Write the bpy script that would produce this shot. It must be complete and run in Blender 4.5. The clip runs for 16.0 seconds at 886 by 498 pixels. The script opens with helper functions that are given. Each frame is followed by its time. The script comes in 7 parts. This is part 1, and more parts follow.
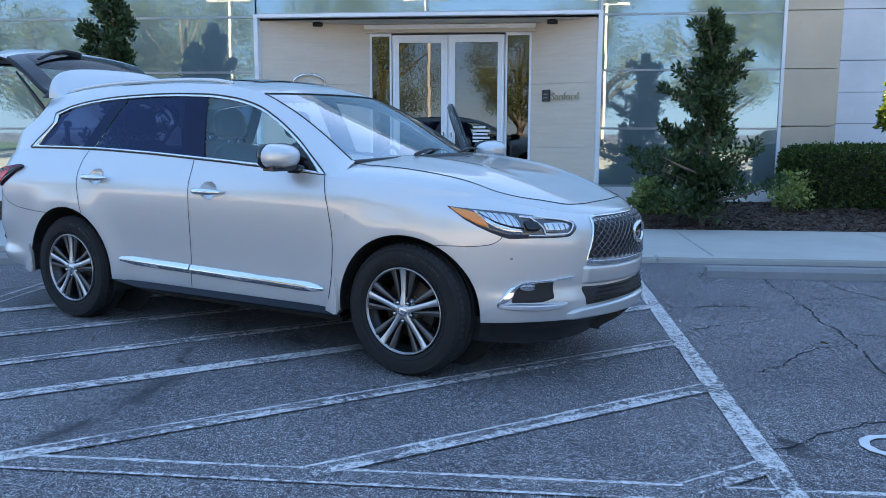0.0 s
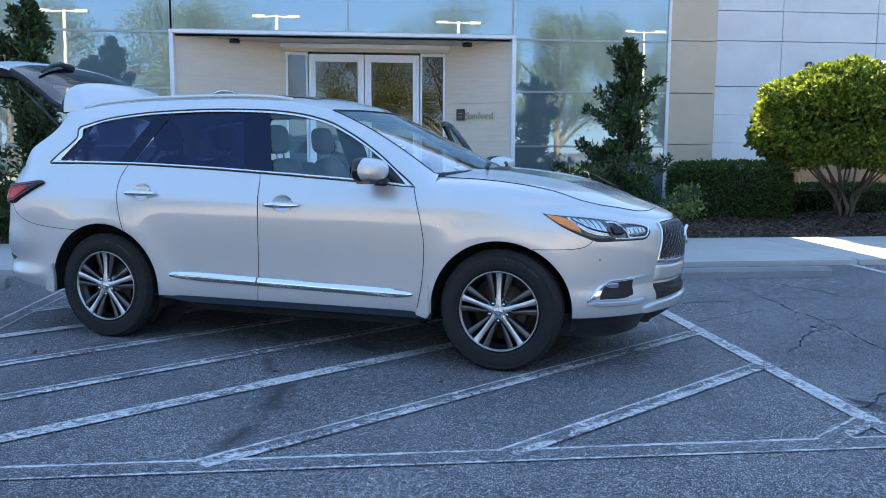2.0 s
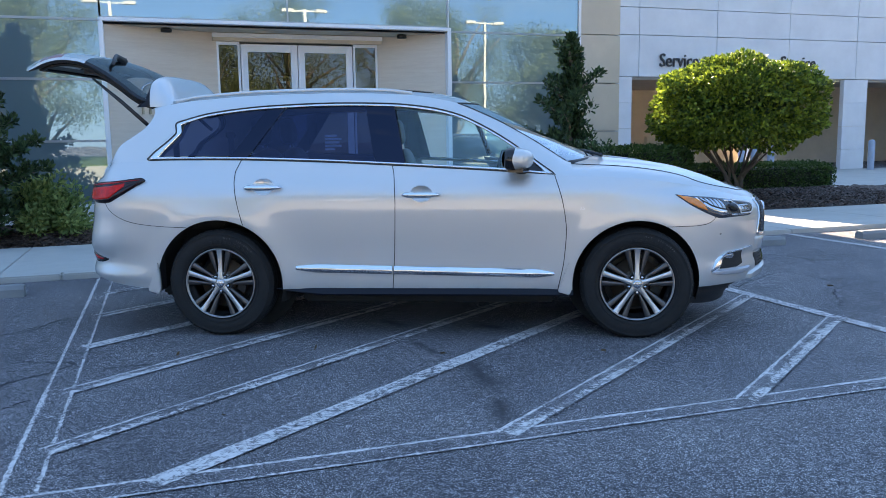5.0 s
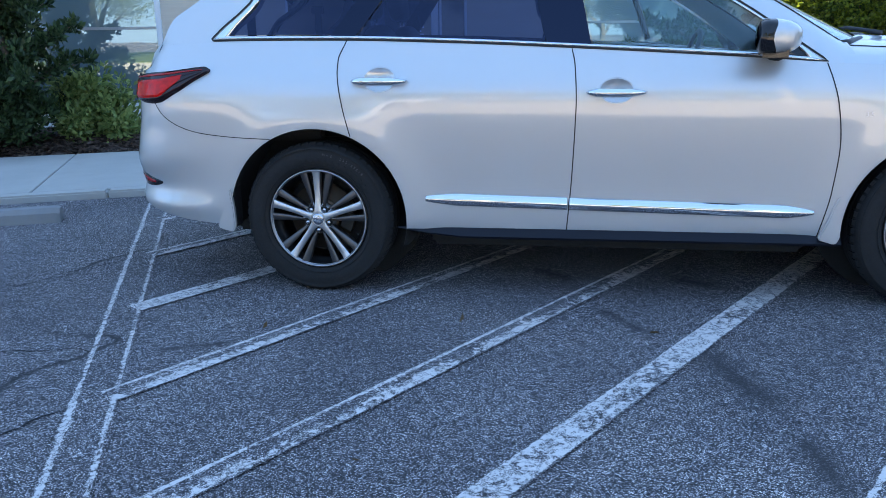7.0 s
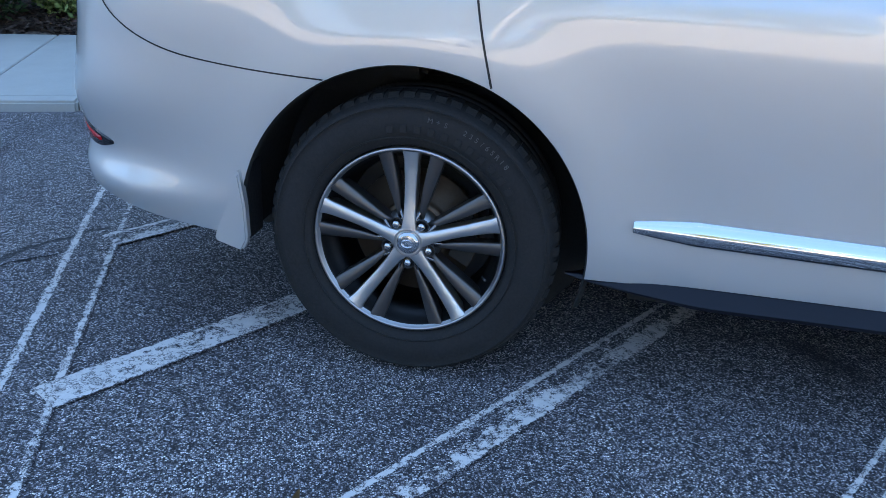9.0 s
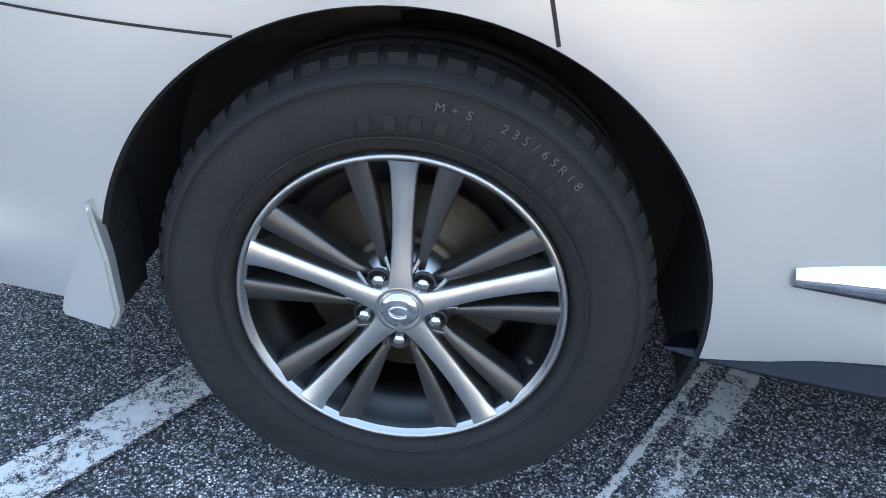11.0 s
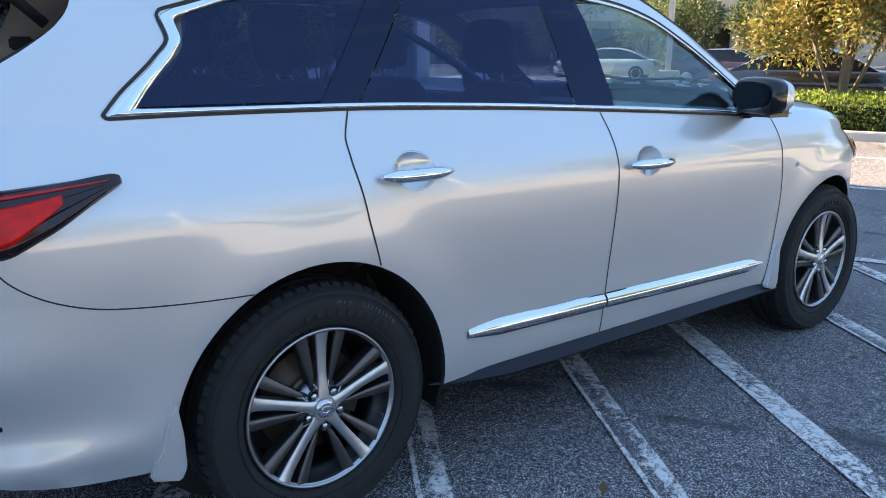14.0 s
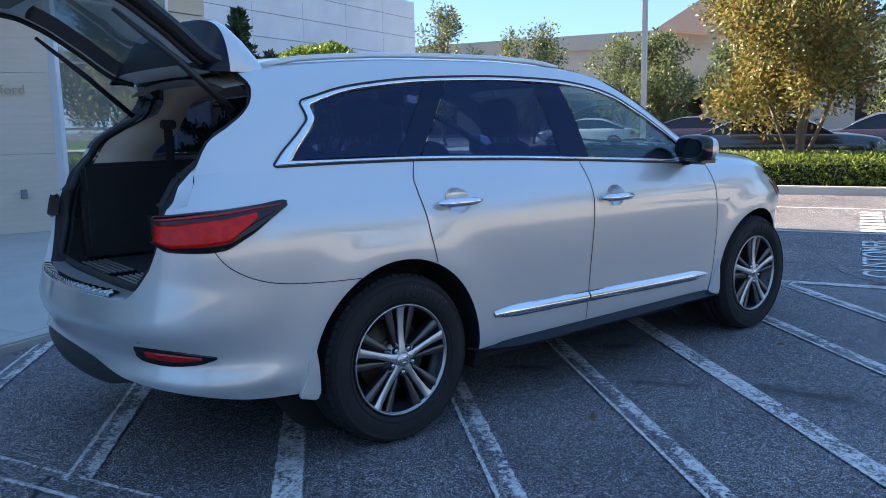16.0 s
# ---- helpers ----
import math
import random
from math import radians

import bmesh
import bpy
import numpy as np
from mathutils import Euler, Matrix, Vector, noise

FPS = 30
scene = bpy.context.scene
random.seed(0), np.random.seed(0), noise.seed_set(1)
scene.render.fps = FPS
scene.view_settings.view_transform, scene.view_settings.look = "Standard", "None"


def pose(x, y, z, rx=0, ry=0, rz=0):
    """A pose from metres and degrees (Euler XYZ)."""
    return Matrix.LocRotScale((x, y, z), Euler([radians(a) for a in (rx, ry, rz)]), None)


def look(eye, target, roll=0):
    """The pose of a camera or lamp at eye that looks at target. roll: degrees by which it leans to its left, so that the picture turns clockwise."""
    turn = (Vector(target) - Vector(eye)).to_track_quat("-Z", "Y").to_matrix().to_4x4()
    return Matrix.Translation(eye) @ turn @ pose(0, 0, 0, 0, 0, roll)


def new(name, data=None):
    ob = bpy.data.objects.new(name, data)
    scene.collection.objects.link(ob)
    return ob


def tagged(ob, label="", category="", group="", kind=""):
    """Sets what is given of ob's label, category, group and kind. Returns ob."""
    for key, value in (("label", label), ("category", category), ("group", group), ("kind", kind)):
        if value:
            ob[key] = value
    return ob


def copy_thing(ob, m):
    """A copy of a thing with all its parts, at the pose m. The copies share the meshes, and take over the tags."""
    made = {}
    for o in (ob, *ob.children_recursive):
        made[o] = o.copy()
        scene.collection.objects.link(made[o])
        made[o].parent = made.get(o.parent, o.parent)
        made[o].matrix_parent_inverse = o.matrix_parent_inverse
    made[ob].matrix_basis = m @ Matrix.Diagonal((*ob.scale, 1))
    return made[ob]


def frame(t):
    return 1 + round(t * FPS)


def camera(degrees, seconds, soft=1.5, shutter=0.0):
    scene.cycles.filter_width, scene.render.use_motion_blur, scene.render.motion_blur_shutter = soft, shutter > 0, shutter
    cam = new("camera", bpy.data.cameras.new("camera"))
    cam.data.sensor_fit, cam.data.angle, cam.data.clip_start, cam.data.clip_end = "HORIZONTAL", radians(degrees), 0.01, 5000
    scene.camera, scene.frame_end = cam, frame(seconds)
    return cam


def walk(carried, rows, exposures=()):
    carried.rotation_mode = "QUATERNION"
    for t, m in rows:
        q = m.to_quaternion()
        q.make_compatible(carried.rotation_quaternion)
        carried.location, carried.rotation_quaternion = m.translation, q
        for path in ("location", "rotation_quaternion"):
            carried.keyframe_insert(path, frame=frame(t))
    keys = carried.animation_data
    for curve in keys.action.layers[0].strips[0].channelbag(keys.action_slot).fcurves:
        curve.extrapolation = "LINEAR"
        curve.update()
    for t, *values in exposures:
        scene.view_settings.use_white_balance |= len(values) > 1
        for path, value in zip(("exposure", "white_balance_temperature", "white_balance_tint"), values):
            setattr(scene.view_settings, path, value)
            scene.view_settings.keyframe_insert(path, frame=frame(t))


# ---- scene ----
cam = camera(57.4, 16.0, 0.9)
PATH = [
    (0, (2.948, -6.42, 1.381), (2.749, -4.451, 1.091), 0.1),
    (0.5, (2.578, -6.57, 1.361), (2.495, -4.59, 1.089), 0.1),
    (1, (2.175, -6.668, 1.349), (2.151, -4.686, 1.086), 0.2),
    (1.5, (1.762, -6.747, 1.353), (1.89, -4.768, 1.099), 0.5),
    (2, (1.414, -6.804, 1.355), (1.629, -4.83, 1.111), 0.2),
    (2.5, (1.003, -6.83, 1.37), (1.337, -4.872, 1.136), 0.2),
    (3, (0.661, -6.881, 1.37), (1.096, -4.941, 1.154), 0.1),
    (3.2, (0.505, -6.909, 1.363), (0.96, -4.973, 1.155), -0.0),
    (5.3, (-0.789, -6.567, 1.377), (-0.141, -4.698, 1.084), -0.7),
    (5.5, (-0.816, -6.406, 1.348), (-0.168, -4.539, 1.038), -0.6),
    (6, (-0.827, -5.941, 1.356), (-0.196, -4.083, 0.967), -0.3),
    (6.5, (-0.855, -5.392, 1.329), (-0.26, -3.543, 0.853), -0.2),
    (7, (-0.803, -4.829, 1.26), (-0.3, -2.962, 0.747), -0.9),
    (7.5, (-0.786, -4.277, 1.222), (-0.33, -2.414, 0.657), -0.3),
    (8, (-0.733, -3.727, 1.217), (-0.319, -1.871, 0.598), 0.4),
    (8.5, (-0.706, -3.201, 1.192), (-0.303, -1.359, 0.527), 2.0),
    (9, (-0.726, -2.72, 1.158), (-0.301, -0.923, 0.389), 2.9),
    (9.2, (-0.719, -2.548, 1.132), (-0.278, -0.767, 0.336), 2.7),
    (11.5, (-0.663, -1.794, 1.042), (0.088, -0.254, 0.009), 3.2),
    (12, (-0.863, -1.805, 1.159), (0.215, -0.484, 0.113), 3.0),
    (12.5, (-1.13, -1.879, 1.258), (0.269, -0.716, 0.428), 1.4),
    (13, (-1.442, -1.974, 1.349), (0.114, -0.921, 0.663), 1.5),
    (13.5, (-1.817, -2.043, 1.393), (-0.147, -1.109, 0.81), 0.9),
    (14, (-2.172, -2.187, 1.419), (-0.457, -1.279, 0.935), 0.3),
    (14.5, (-2.513, -2.298, 1.428), (-0.776, -1.396, 1.017), -0.4),
    (15, (-2.846, -2.375, 1.431), (-1.094, -1.483, 1.063), -1.1),
    (15.5, (-3.123, -2.507, 1.423), (-1.367, -1.611, 1.087), -1.1),
    (16, (-3.368, -2.571, 1.408), (-1.606, -1.676, 1.098), -1.2),
]
walk(cam, [(t, look(eye, target, roll)) for t, eye, target, roll in PATH],
     [(0, 2.59, 8200, 12), (2, 2.59, 8200, 12), (3.1, 2.48, 8200, 12), (5.5, 2.45, 8200, 12), (7, 2.70, 8100, 12), (9.2, 2.84, 8200, 12), (11.5, 3.88, 12500, 15), (12.5, 3.08, 12700, 14), (13, 2.90, 11400, 14), (13.5, 2.80, 10000, 13),
      (14, 2.62, 9000, 12), (14.5, 2.38, 7900, 11), (15, 2.22, 7450, 11), (16, 2.07, 7350, 11)])

# ---- light ----
SUN_DIR = Vector((0.06, 1.0, 0.0)).normalized()
SUN_EL = radians(30)
world = bpy.data.worlds.new("sky")
scene.world = world
world.use_nodes = True
wn = world.node_tree.nodes
sky = wn.new("ShaderNodeTexSky")
sky.sky_type = "NISHITA"
sky.sun_disc = False
sky.sun_elevation = SUN_EL
sky.sun_rotation = math.atan2(SUN_DIR.x, SUN_DIR.y)
sky.altitude = 2600
sky.air_density, sky.dust_density, sky.ozone_density = 0.85, 2.5, 2.0
wn["Background"].inputs[1].default_value = 0.125
sky_mix = wn.new("ShaderNodeMix")
sky_mix.data_type = "RGBA"
sky_mix.inputs[0].default_value = 0.80
sky_mix.inputs[7].default_value = (0.52, 1.28, 2.88, 1.0)
world.node_tree.links.new(sky.outputs[0], sky_mix.inputs[6])
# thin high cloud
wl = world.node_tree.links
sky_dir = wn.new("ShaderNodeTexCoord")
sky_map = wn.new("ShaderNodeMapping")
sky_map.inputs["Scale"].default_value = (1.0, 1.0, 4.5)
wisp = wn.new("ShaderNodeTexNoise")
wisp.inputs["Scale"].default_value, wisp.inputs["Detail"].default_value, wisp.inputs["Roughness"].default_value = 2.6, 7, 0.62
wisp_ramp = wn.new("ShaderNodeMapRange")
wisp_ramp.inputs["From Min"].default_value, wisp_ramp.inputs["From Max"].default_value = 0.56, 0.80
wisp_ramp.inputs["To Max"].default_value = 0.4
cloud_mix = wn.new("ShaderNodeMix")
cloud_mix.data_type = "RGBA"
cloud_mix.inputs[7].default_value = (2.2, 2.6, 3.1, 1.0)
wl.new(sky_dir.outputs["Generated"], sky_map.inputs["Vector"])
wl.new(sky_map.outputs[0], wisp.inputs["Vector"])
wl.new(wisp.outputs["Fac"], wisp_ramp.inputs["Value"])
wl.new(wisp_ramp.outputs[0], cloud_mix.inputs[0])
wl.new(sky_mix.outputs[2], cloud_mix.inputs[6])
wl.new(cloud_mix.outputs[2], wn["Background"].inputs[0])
sun_data = bpy.data.lights.new("sun", "SUN")
sun_data.energy, sun_data.angle, sun_data.color = 5.0, radians(0.55), (1.0, 0.93, 0.82)
sun = new("sun", sun_data)
to_sun = Vector((SUN_DIR.x * math.cos(SUN_EL), SUN_DIR.y * math.cos(SUN_EL), math.sin(SUN_EL)))
sun.matrix_world = look(to_sun * 60, (0, 0, 0))


# ---- materials ----
def nodes_of(name):
    m = bpy.data.materials.new(name)
    m.use_nodes = True
    return m, m.node_tree.nodes, m.node_tree.links, m.node_tree.nodes["Principled BSDF"]


def rgb(c):
    return (*c, 1.0)


def ramp(n, l, fac, stops):
    r = n.new("ShaderNodeValToRGB")
    while len(r.color_ramp.elements) < len(stops):
        r.color_ramp.elements.new(0.5)
    for e, (p, c) in zip(r.color_ramp.elements, stops):
        e.position, e.color = p, rgb(c) if len(c) == 3 else c
    l.new(fac, r.inputs[0])
    return r


def coords(n, l, kind="Object", scale=(1, 1, 1)):
    tc = n.new("ShaderNodeTexCoord")
    mp = n.new("ShaderNodeMapping")
    mp.inputs["Scale"].default_value = scale
    l.new(tc.outputs[kind], mp.inputs[0])
    return mp.outputs[0]


def noise_tex(n, l, vec, scale, detail=4, rough=0.6):
    t = n.new("ShaderNodeTexNoise")
    t.inputs["Scale"].default_value, t.inputs["Detail"].default_value, t.inputs["Roughness"].default_value = scale, detail, rough
    l.new(vec, t.inputs["Vector"])
    return t.outputs["Fac"]


def mix(n, l, fac, a, b, blend="MIX"):
    m = n.new("ShaderNodeMix")
    m.data_type, m.blend_type = "RGBA", blend
    for sock, v in ((m.inputs[0], fac), (m.inputs[6], a), (m.inputs[7], b)):
        if isinstance(v, (int, float)):
            sock.default_value = v
        elif isinstance(v, tuple):
            sock.default_value = rgb(v)
        else:
            l.new(v, sock)
    return m.outputs[2]


def maths(n, l, op, a, b=None, clamp=False):
    m = n.new("ShaderNodeMath")
    m.operation, m.use_clamp = op, clamp
    for sock, v in ((m.inputs[0], a), (m.inputs[1], b)):
        if isinstance(v, (int, float)):
            sock.default_value = v
        elif v is not None:
            l.new(v, sock)
    return m.outputs[0]


def bump(n, l, p, height, strength, dist=0.01):
    b = n.new("ShaderNodeBump")
    b.inputs["Strength"].default_value, b.inputs["Distance"].default_value = strength, dist
    l.new(height, b.inputs["Height"])
    l.new(b.outputs[0], p.inputs["Normal"])


def plain(name, c, rough=0.5, metal=0.0, var=0.15, scale=6.0, fine=120.0, bmp=0.1, coat=0.0, kind="Object", ior=1.5):
    """A painted or moulded surface with broad and fine variation."""
    m, n, l, p = nodes_of(name)
    v = coords(n, l, kind)
    big, small = noise_tex(n, l, v, scale), noise_tex(n, l, v, fine, 3)
    lo, hi = tuple(x * (1 - var) for x in c), tuple(min(1, x * (1 + var)) for x in c)
    col = mix(n, l, big, lo, hi)
    l.new(col, p.inputs["Base Color"])
    p.inputs["Roughness"].default_value, p.inputs["Metallic"].default_value = rough, metal
    if metal < 0.5:
        r = ramp(n, l, small, [(0.3, (rough * 0.85,) * 3), (0.7, (min(1, rough * 1.15),) * 3)])
        l.new(r.outputs[0], p.inputs["Roughness"])
    p.inputs["Coat Weight"].default_value, p.inputs["Coat Roughness"].default_value = coat, 0.03
    p.inputs["IOR"].default_value = ior
    if bmp:
        bump(n, l, p, small, bmp, 0.004)
    return m


def car_paint():
    m, n, l, p = nodes_of("silver_paint")
    v = coords(n, l)
    dirt = noise_tex(n, l, v, 2.2, 3)
    col = mix(n, l, maths(n, l, "MULTIPLY", dirt, 0.35), (0.56, 0.567, 0.565), (0.525, 0.528, 0.525))
    l.new(col, p.inputs["Base Color"])
    p.inputs["Metallic"].default_value, p.inputs["Roughness"].default_value = 0.64, 0.43
    p.inputs["Coat Weight"].default_value, p.inputs["Coat Roughness"].default_value = 1.0, 0.03
    p.inputs["Coat IOR"].default_value = 1.68
    return m


def asphalt_nodes(n, l, v):
    """Colour and height of worn asphalt with pale stones, cracks and tyre stains."""
    vo = n.new("ShaderNodeTexVoronoi")
    vo.inputs["Scale"].default_value = 225
    l.new(v, vo.inputs["Vector"])
    sep = n.new("ShaderNodeSeparateColor")
    l.new(vo.outputs["Color"], sep.inputs[0])
    stone = ramp(n, l, sep.outputs[0], [(0.0, (0.014, 0.013, 0.017)), (0.40, (0.100, 0.090, 0.103)), (0.66, (0.315, 0.287, 0.312)), (0.86, (0.70, 0.645, 0.655)), (1.0, (0.95, 0.90, 0.86))])
    gap = ramp(n, l, vo.outputs["Distance"], [(0.25, (1, 1, 1)), (0.65, (0.20, 0.20, 0.20))])
    col = mix(n, l, 1.0, stone.outputs[0], gap.outputs[0], "MULTIPLY")
    broad = noise_tex(n, l, v, 0.7, 6, 0.65)
    tone = ramp(n, l, broad, [(0.3, (0.62, 0.62, 0.64)), (0.5, (0.95, 0.95, 0.96)), (0.7, (1.25, 1.24, 1.2))])
    col = mix(n, l, 1.0, col, tone.outputs[0], "MULTIPLY")
    mott = ramp(n, l, noise_tex(n, l, v, 26, 7, 0.8), [(0.32, (0.50, 0.50, 0.51)), (0.5, (1.05, 1.05, 1.05)), (0.66, (1.75, 1.75, 1.73))])
    col = mix(n, l, 1.0, col, mott.outputs[0], "MULTIPLY")
    warp = n.new("ShaderNodeTexNoise")
    warp.inputs["Scale"].default_value, warp.inputs["Detail"].default_value = 1.6, 6
    l.new(v, warp.inputs["Vector"])
    warp2 = n.new("ShaderNodeTexNoise")
    warp2.inputs["Scale"].default_value, warp2.inputs["Detail"].default_value = 14, 4
    l.new(v, warp2.inputs["Vector"])
    wv = mix(n, l, 0.05, mix(n, l, 0.30, v, warp.outputs["Color"]), warp2.outputs["Color"])
    ck = n.new("ShaderNodeTexVoronoi")
    ck.feature = "DISTANCE_TO_EDGE"
    ck.inputs["Scale"].default_value = 0.62
    l.new(wv, ck.inputs["Vector"])
    crack = ramp(n, l, ck.outputs["Distance"], [(0.0, (1, 1, 1)), (0.0045, (1, 1, 1)), (0.0085, (0, 0, 0))])
    patchy = ramp(n, l, noise_tex(n, l, v, 0.45, 2), [(0.40, (0, 0, 0)), (0.50, (1, 1, 1))])
    xyz = n.new("ShaderNodeSeparateXYZ")
    l.new(v, xyz.inputs[0])
    old_side = maths(n, l, "ADD", maths(n, l, "GREATER_THAN", xyz.outputs[0], 4.1), maths(n, l, "LESS_THAN", xyz.outputs[0], -1.3), True)
    cr = maths(n, l, "MULTIPLY", maths(n, l, "MULTIPLY", crack.outputs[0], patchy.outputs[0]), old_side)
    col = mix(n, l, maths(n, l, "MULTIPLY", cr, 0.85), col, (0.012, 0.012, 0.014))
    oil = ramp(n, l, noise_tex(n, l, v, 1.15, 3, 0.5), [(0.66, (0, 0, 0)), (0.82, (1, 1, 1))])
    col = mix(n, l, maths(n, l, "MULTIPLY", oil.outputs[0], 0.35), col, (0.016, 0.016, 0.018))
    height = maths(n, l, "SUBTRACT", sep.outputs[0], maths(n, l, "MULTIPLY", cr, 2.0))
    return col, height


def asphalt():
    m, n, l, p = nodes_of("asphalt")
    v = coords(n, l)
    col, h = asphalt_nodes(n, l, v)
    l.new(col, p.inputs["Base Color"])
    p.inputs["Roughness"].default_value = 0.72
    bump(n, l, p, h, 0.55, 0.004)
    return m


def line_paint(name, wear):
    """Old road paint: brighter along its two edges, worn through between them, cracked across."""
    m, n, l, p = nodes_of(name)
    v = coords(n, l)
    tc = n.new("ShaderNodeTexCoord")
    asp, h = asphalt_nodes(n, l, v)
    uv = n.new("ShaderNodeSeparateXYZ")
    l.new(tc.outputs["UV"], uv.inputs[0])
    keep = ramp(n, l, uv.outputs[1], [(at, (k,) * 3) for at, k in wear])
    grain = noise_tex(n, l, v, 38, 6, 0.75)
    broad = noise_tex(n, l, v, 3.2, 4, 0.6)
    need = maths(n, l, "SUBTRACT", 1.83, maths(n, l, "ADD", maths(n, l, "MULTIPLY", grain, 1.7), maths(n, l, "MULTIPLY", broad, 1.1)))
    mask = maths(n, l, "MULTIPLY", maths(n, l, "SUBTRACT", keep.outputs[0], need), 9.0, True)
    chip = noise_tex(n, l, v, 11, 7, 0.75)
    ck = ramp(n, l, chip, [(0.478, (1, 1, 1)), (0.490, (0.05,) * 3), (0.508, (0.05,) * 3), (0.520, (1, 1, 1))])
    mask = maths(n, l, "MULTIPLY", mask, ck.outputs[0])
    white = mix(n, l, grain, (0.46, 0.43, 0.42), (0.86, 0.80, 0.765))
    l.new(mix(n, l, mask, asp, white), p.inputs["Base Color"])
    p.inputs["Roughness"].default_value = 0.68
    bump(n, l, p, maths(n, l, "ADD", h, mask), 0.4, 0.004)
    return m


def stained():
    """Asphalt under an old drip stain, darkest along its middle and ragged at its edges."""
    m, n, l, p = nodes_of("stained_asphalt")
    v = coords(n, l)
    col, h = asphalt_nodes(n, l, v)
    tc = n.new("ShaderNodeTexCoord")
    uv = n.new("ShaderNodeSeparateXYZ")
    l.new(tc.outputs["UV"], uv.inputs[0])
    across = ramp(n, l, uv.outputs[1], [(0.0, (0, 0, 0)), (0.5, (1, 1, 1)), (1.0, (0, 0, 0))])
    along = ramp(n, l, uv.outputs[0], [(0.0, (0, 0, 0)), (0.25, (1, 1, 1)), (0.75, (1, 1, 1)), (1.0, (0, 0, 0))])
    ragged = noise_tex(n, l, v, 5.5, 6, 0.7)
    k = maths(n, l, "MULTIPLY", maths(n, l, "MULTIPLY", across.outputs[0], along.outputs[0]), maths(n, l, "MULTIPLY", ragged, 1.75), True)
    l.new(mix(n, l, maths(n, l, "MULTIPLY", k, 0.9), col, (0.014, 0.014, 0.017)), p.inputs["Base Color"])
    p.inputs["Roughness"].default_value = 0.68
    bump(n, l, p, h, 0.45, 0.004)
    return m


def concrete(name, c, scale=1.0):
    m, n, l, p = nodes_of(name)
    v = coords(n, l)
    big, fine = noise_tex(n, l, v, 1.3 * scale, 6, 0.65), noise_tex(n, l, v, 90, 4)
    col = mix(n, l, big, tuple(x * 0.72 for x in c), tuple(min(1, x * 1.2) for x in c))
    col = mix(n, l, maths(n, l, "MULTIPLY", fine, 0.3), col, tuple(x * 0.6 for x in c))
    l.new(col, p.inputs["Base Color"])
    p.inputs["Roughness"].default_value = 0.8
    bump(n, l, p, fine, 0.3, 0.004)
    return m


def travertine():
    m, n, l, p = nodes_of("travertine")
    v = coords(n, l, "Object", (0.7, 0.7, 9.0))
    a, b = noise_tex(n, l, v, 2.2, 6, 0.65), noise_tex(n, l, v, 14, 4)
    col = mix(n, l, a, (0.60, 0.475, 0.365), (0.80, 0.70, 0.575))
    col = mix(n, l, maths(n, l, "MULTIPLY", b, 0.35), col, (0.36, 0.30, 0.25))
    l.new(col, p.inputs["Base Color"])
    p.inputs["Roughness"].default_value = 0.55
    bump(n, l, p, b, 0.1, 0.003)
    return m


def mulch():
    m, n, l, p = nodes_of("mulch")
    v = coords(n, l)
    vo = n.new("ShaderNodeTexVoronoi")
    vo.inputs["Scale"].default_value = 34
    l.new(v, vo.inputs["Vector"])
    sep = n.new("ShaderNodeSeparateColor")
    l.new(vo.outputs["Color"], sep.inputs[0])
    col = ramp(n, l, sep.outputs[0], [(0.0, (0.02, 0.012, 0.010)), (0.5, (0.07, 0.040, 0.032)), (0.85, (0.15, 0.095, 0.075)), (1.0, (0.30, 0.22, 0.17))])
    l.new(col.outputs[0], p.inputs["Base Color"])
    p.inputs["Roughness"].default_value = 0.9
    bump(n, l, p, sep.outputs[1], 0.9, 0.03)
    return m


def leaf(name, dark, light, brown=None):
    m, n, l, p = nodes_of(name)
    g = n.new("ShaderNodeNewGeometry")
    stops = [(0.0, dark), (0.6, tuple((a + b) / 2 for a, b in zip(dark, light))), (1.0, light)]
    if brown:
        stops = [(0.0, dark), (0.45, light), (0.6, brown), (1.0, tuple(x * 0.6 for x in brown))]
    r = ramp(n, l, g.outputs["Random Per Island"], stops)
    l.new(r.outputs[0], p.inputs["Base Color"])
    p.inputs["Roughness"].default_value = 0.42
    p.inputs["Specular IOR Level"].default_value = 0.35
    tr = n.new("ShaderNodeBsdfTranslucent")
    l.new(r.outputs[0], tr.inputs[0])
    ms = n.new("ShaderNodeMixShader")
    ms.inputs[0].default_value = 0.35
    l.new(p.outputs[0], ms.inputs[1])
    l.new(tr.outputs[0], ms.inputs[2])
    l.new(ms.outputs[0], n["Material Output"].inputs[0])
    return m


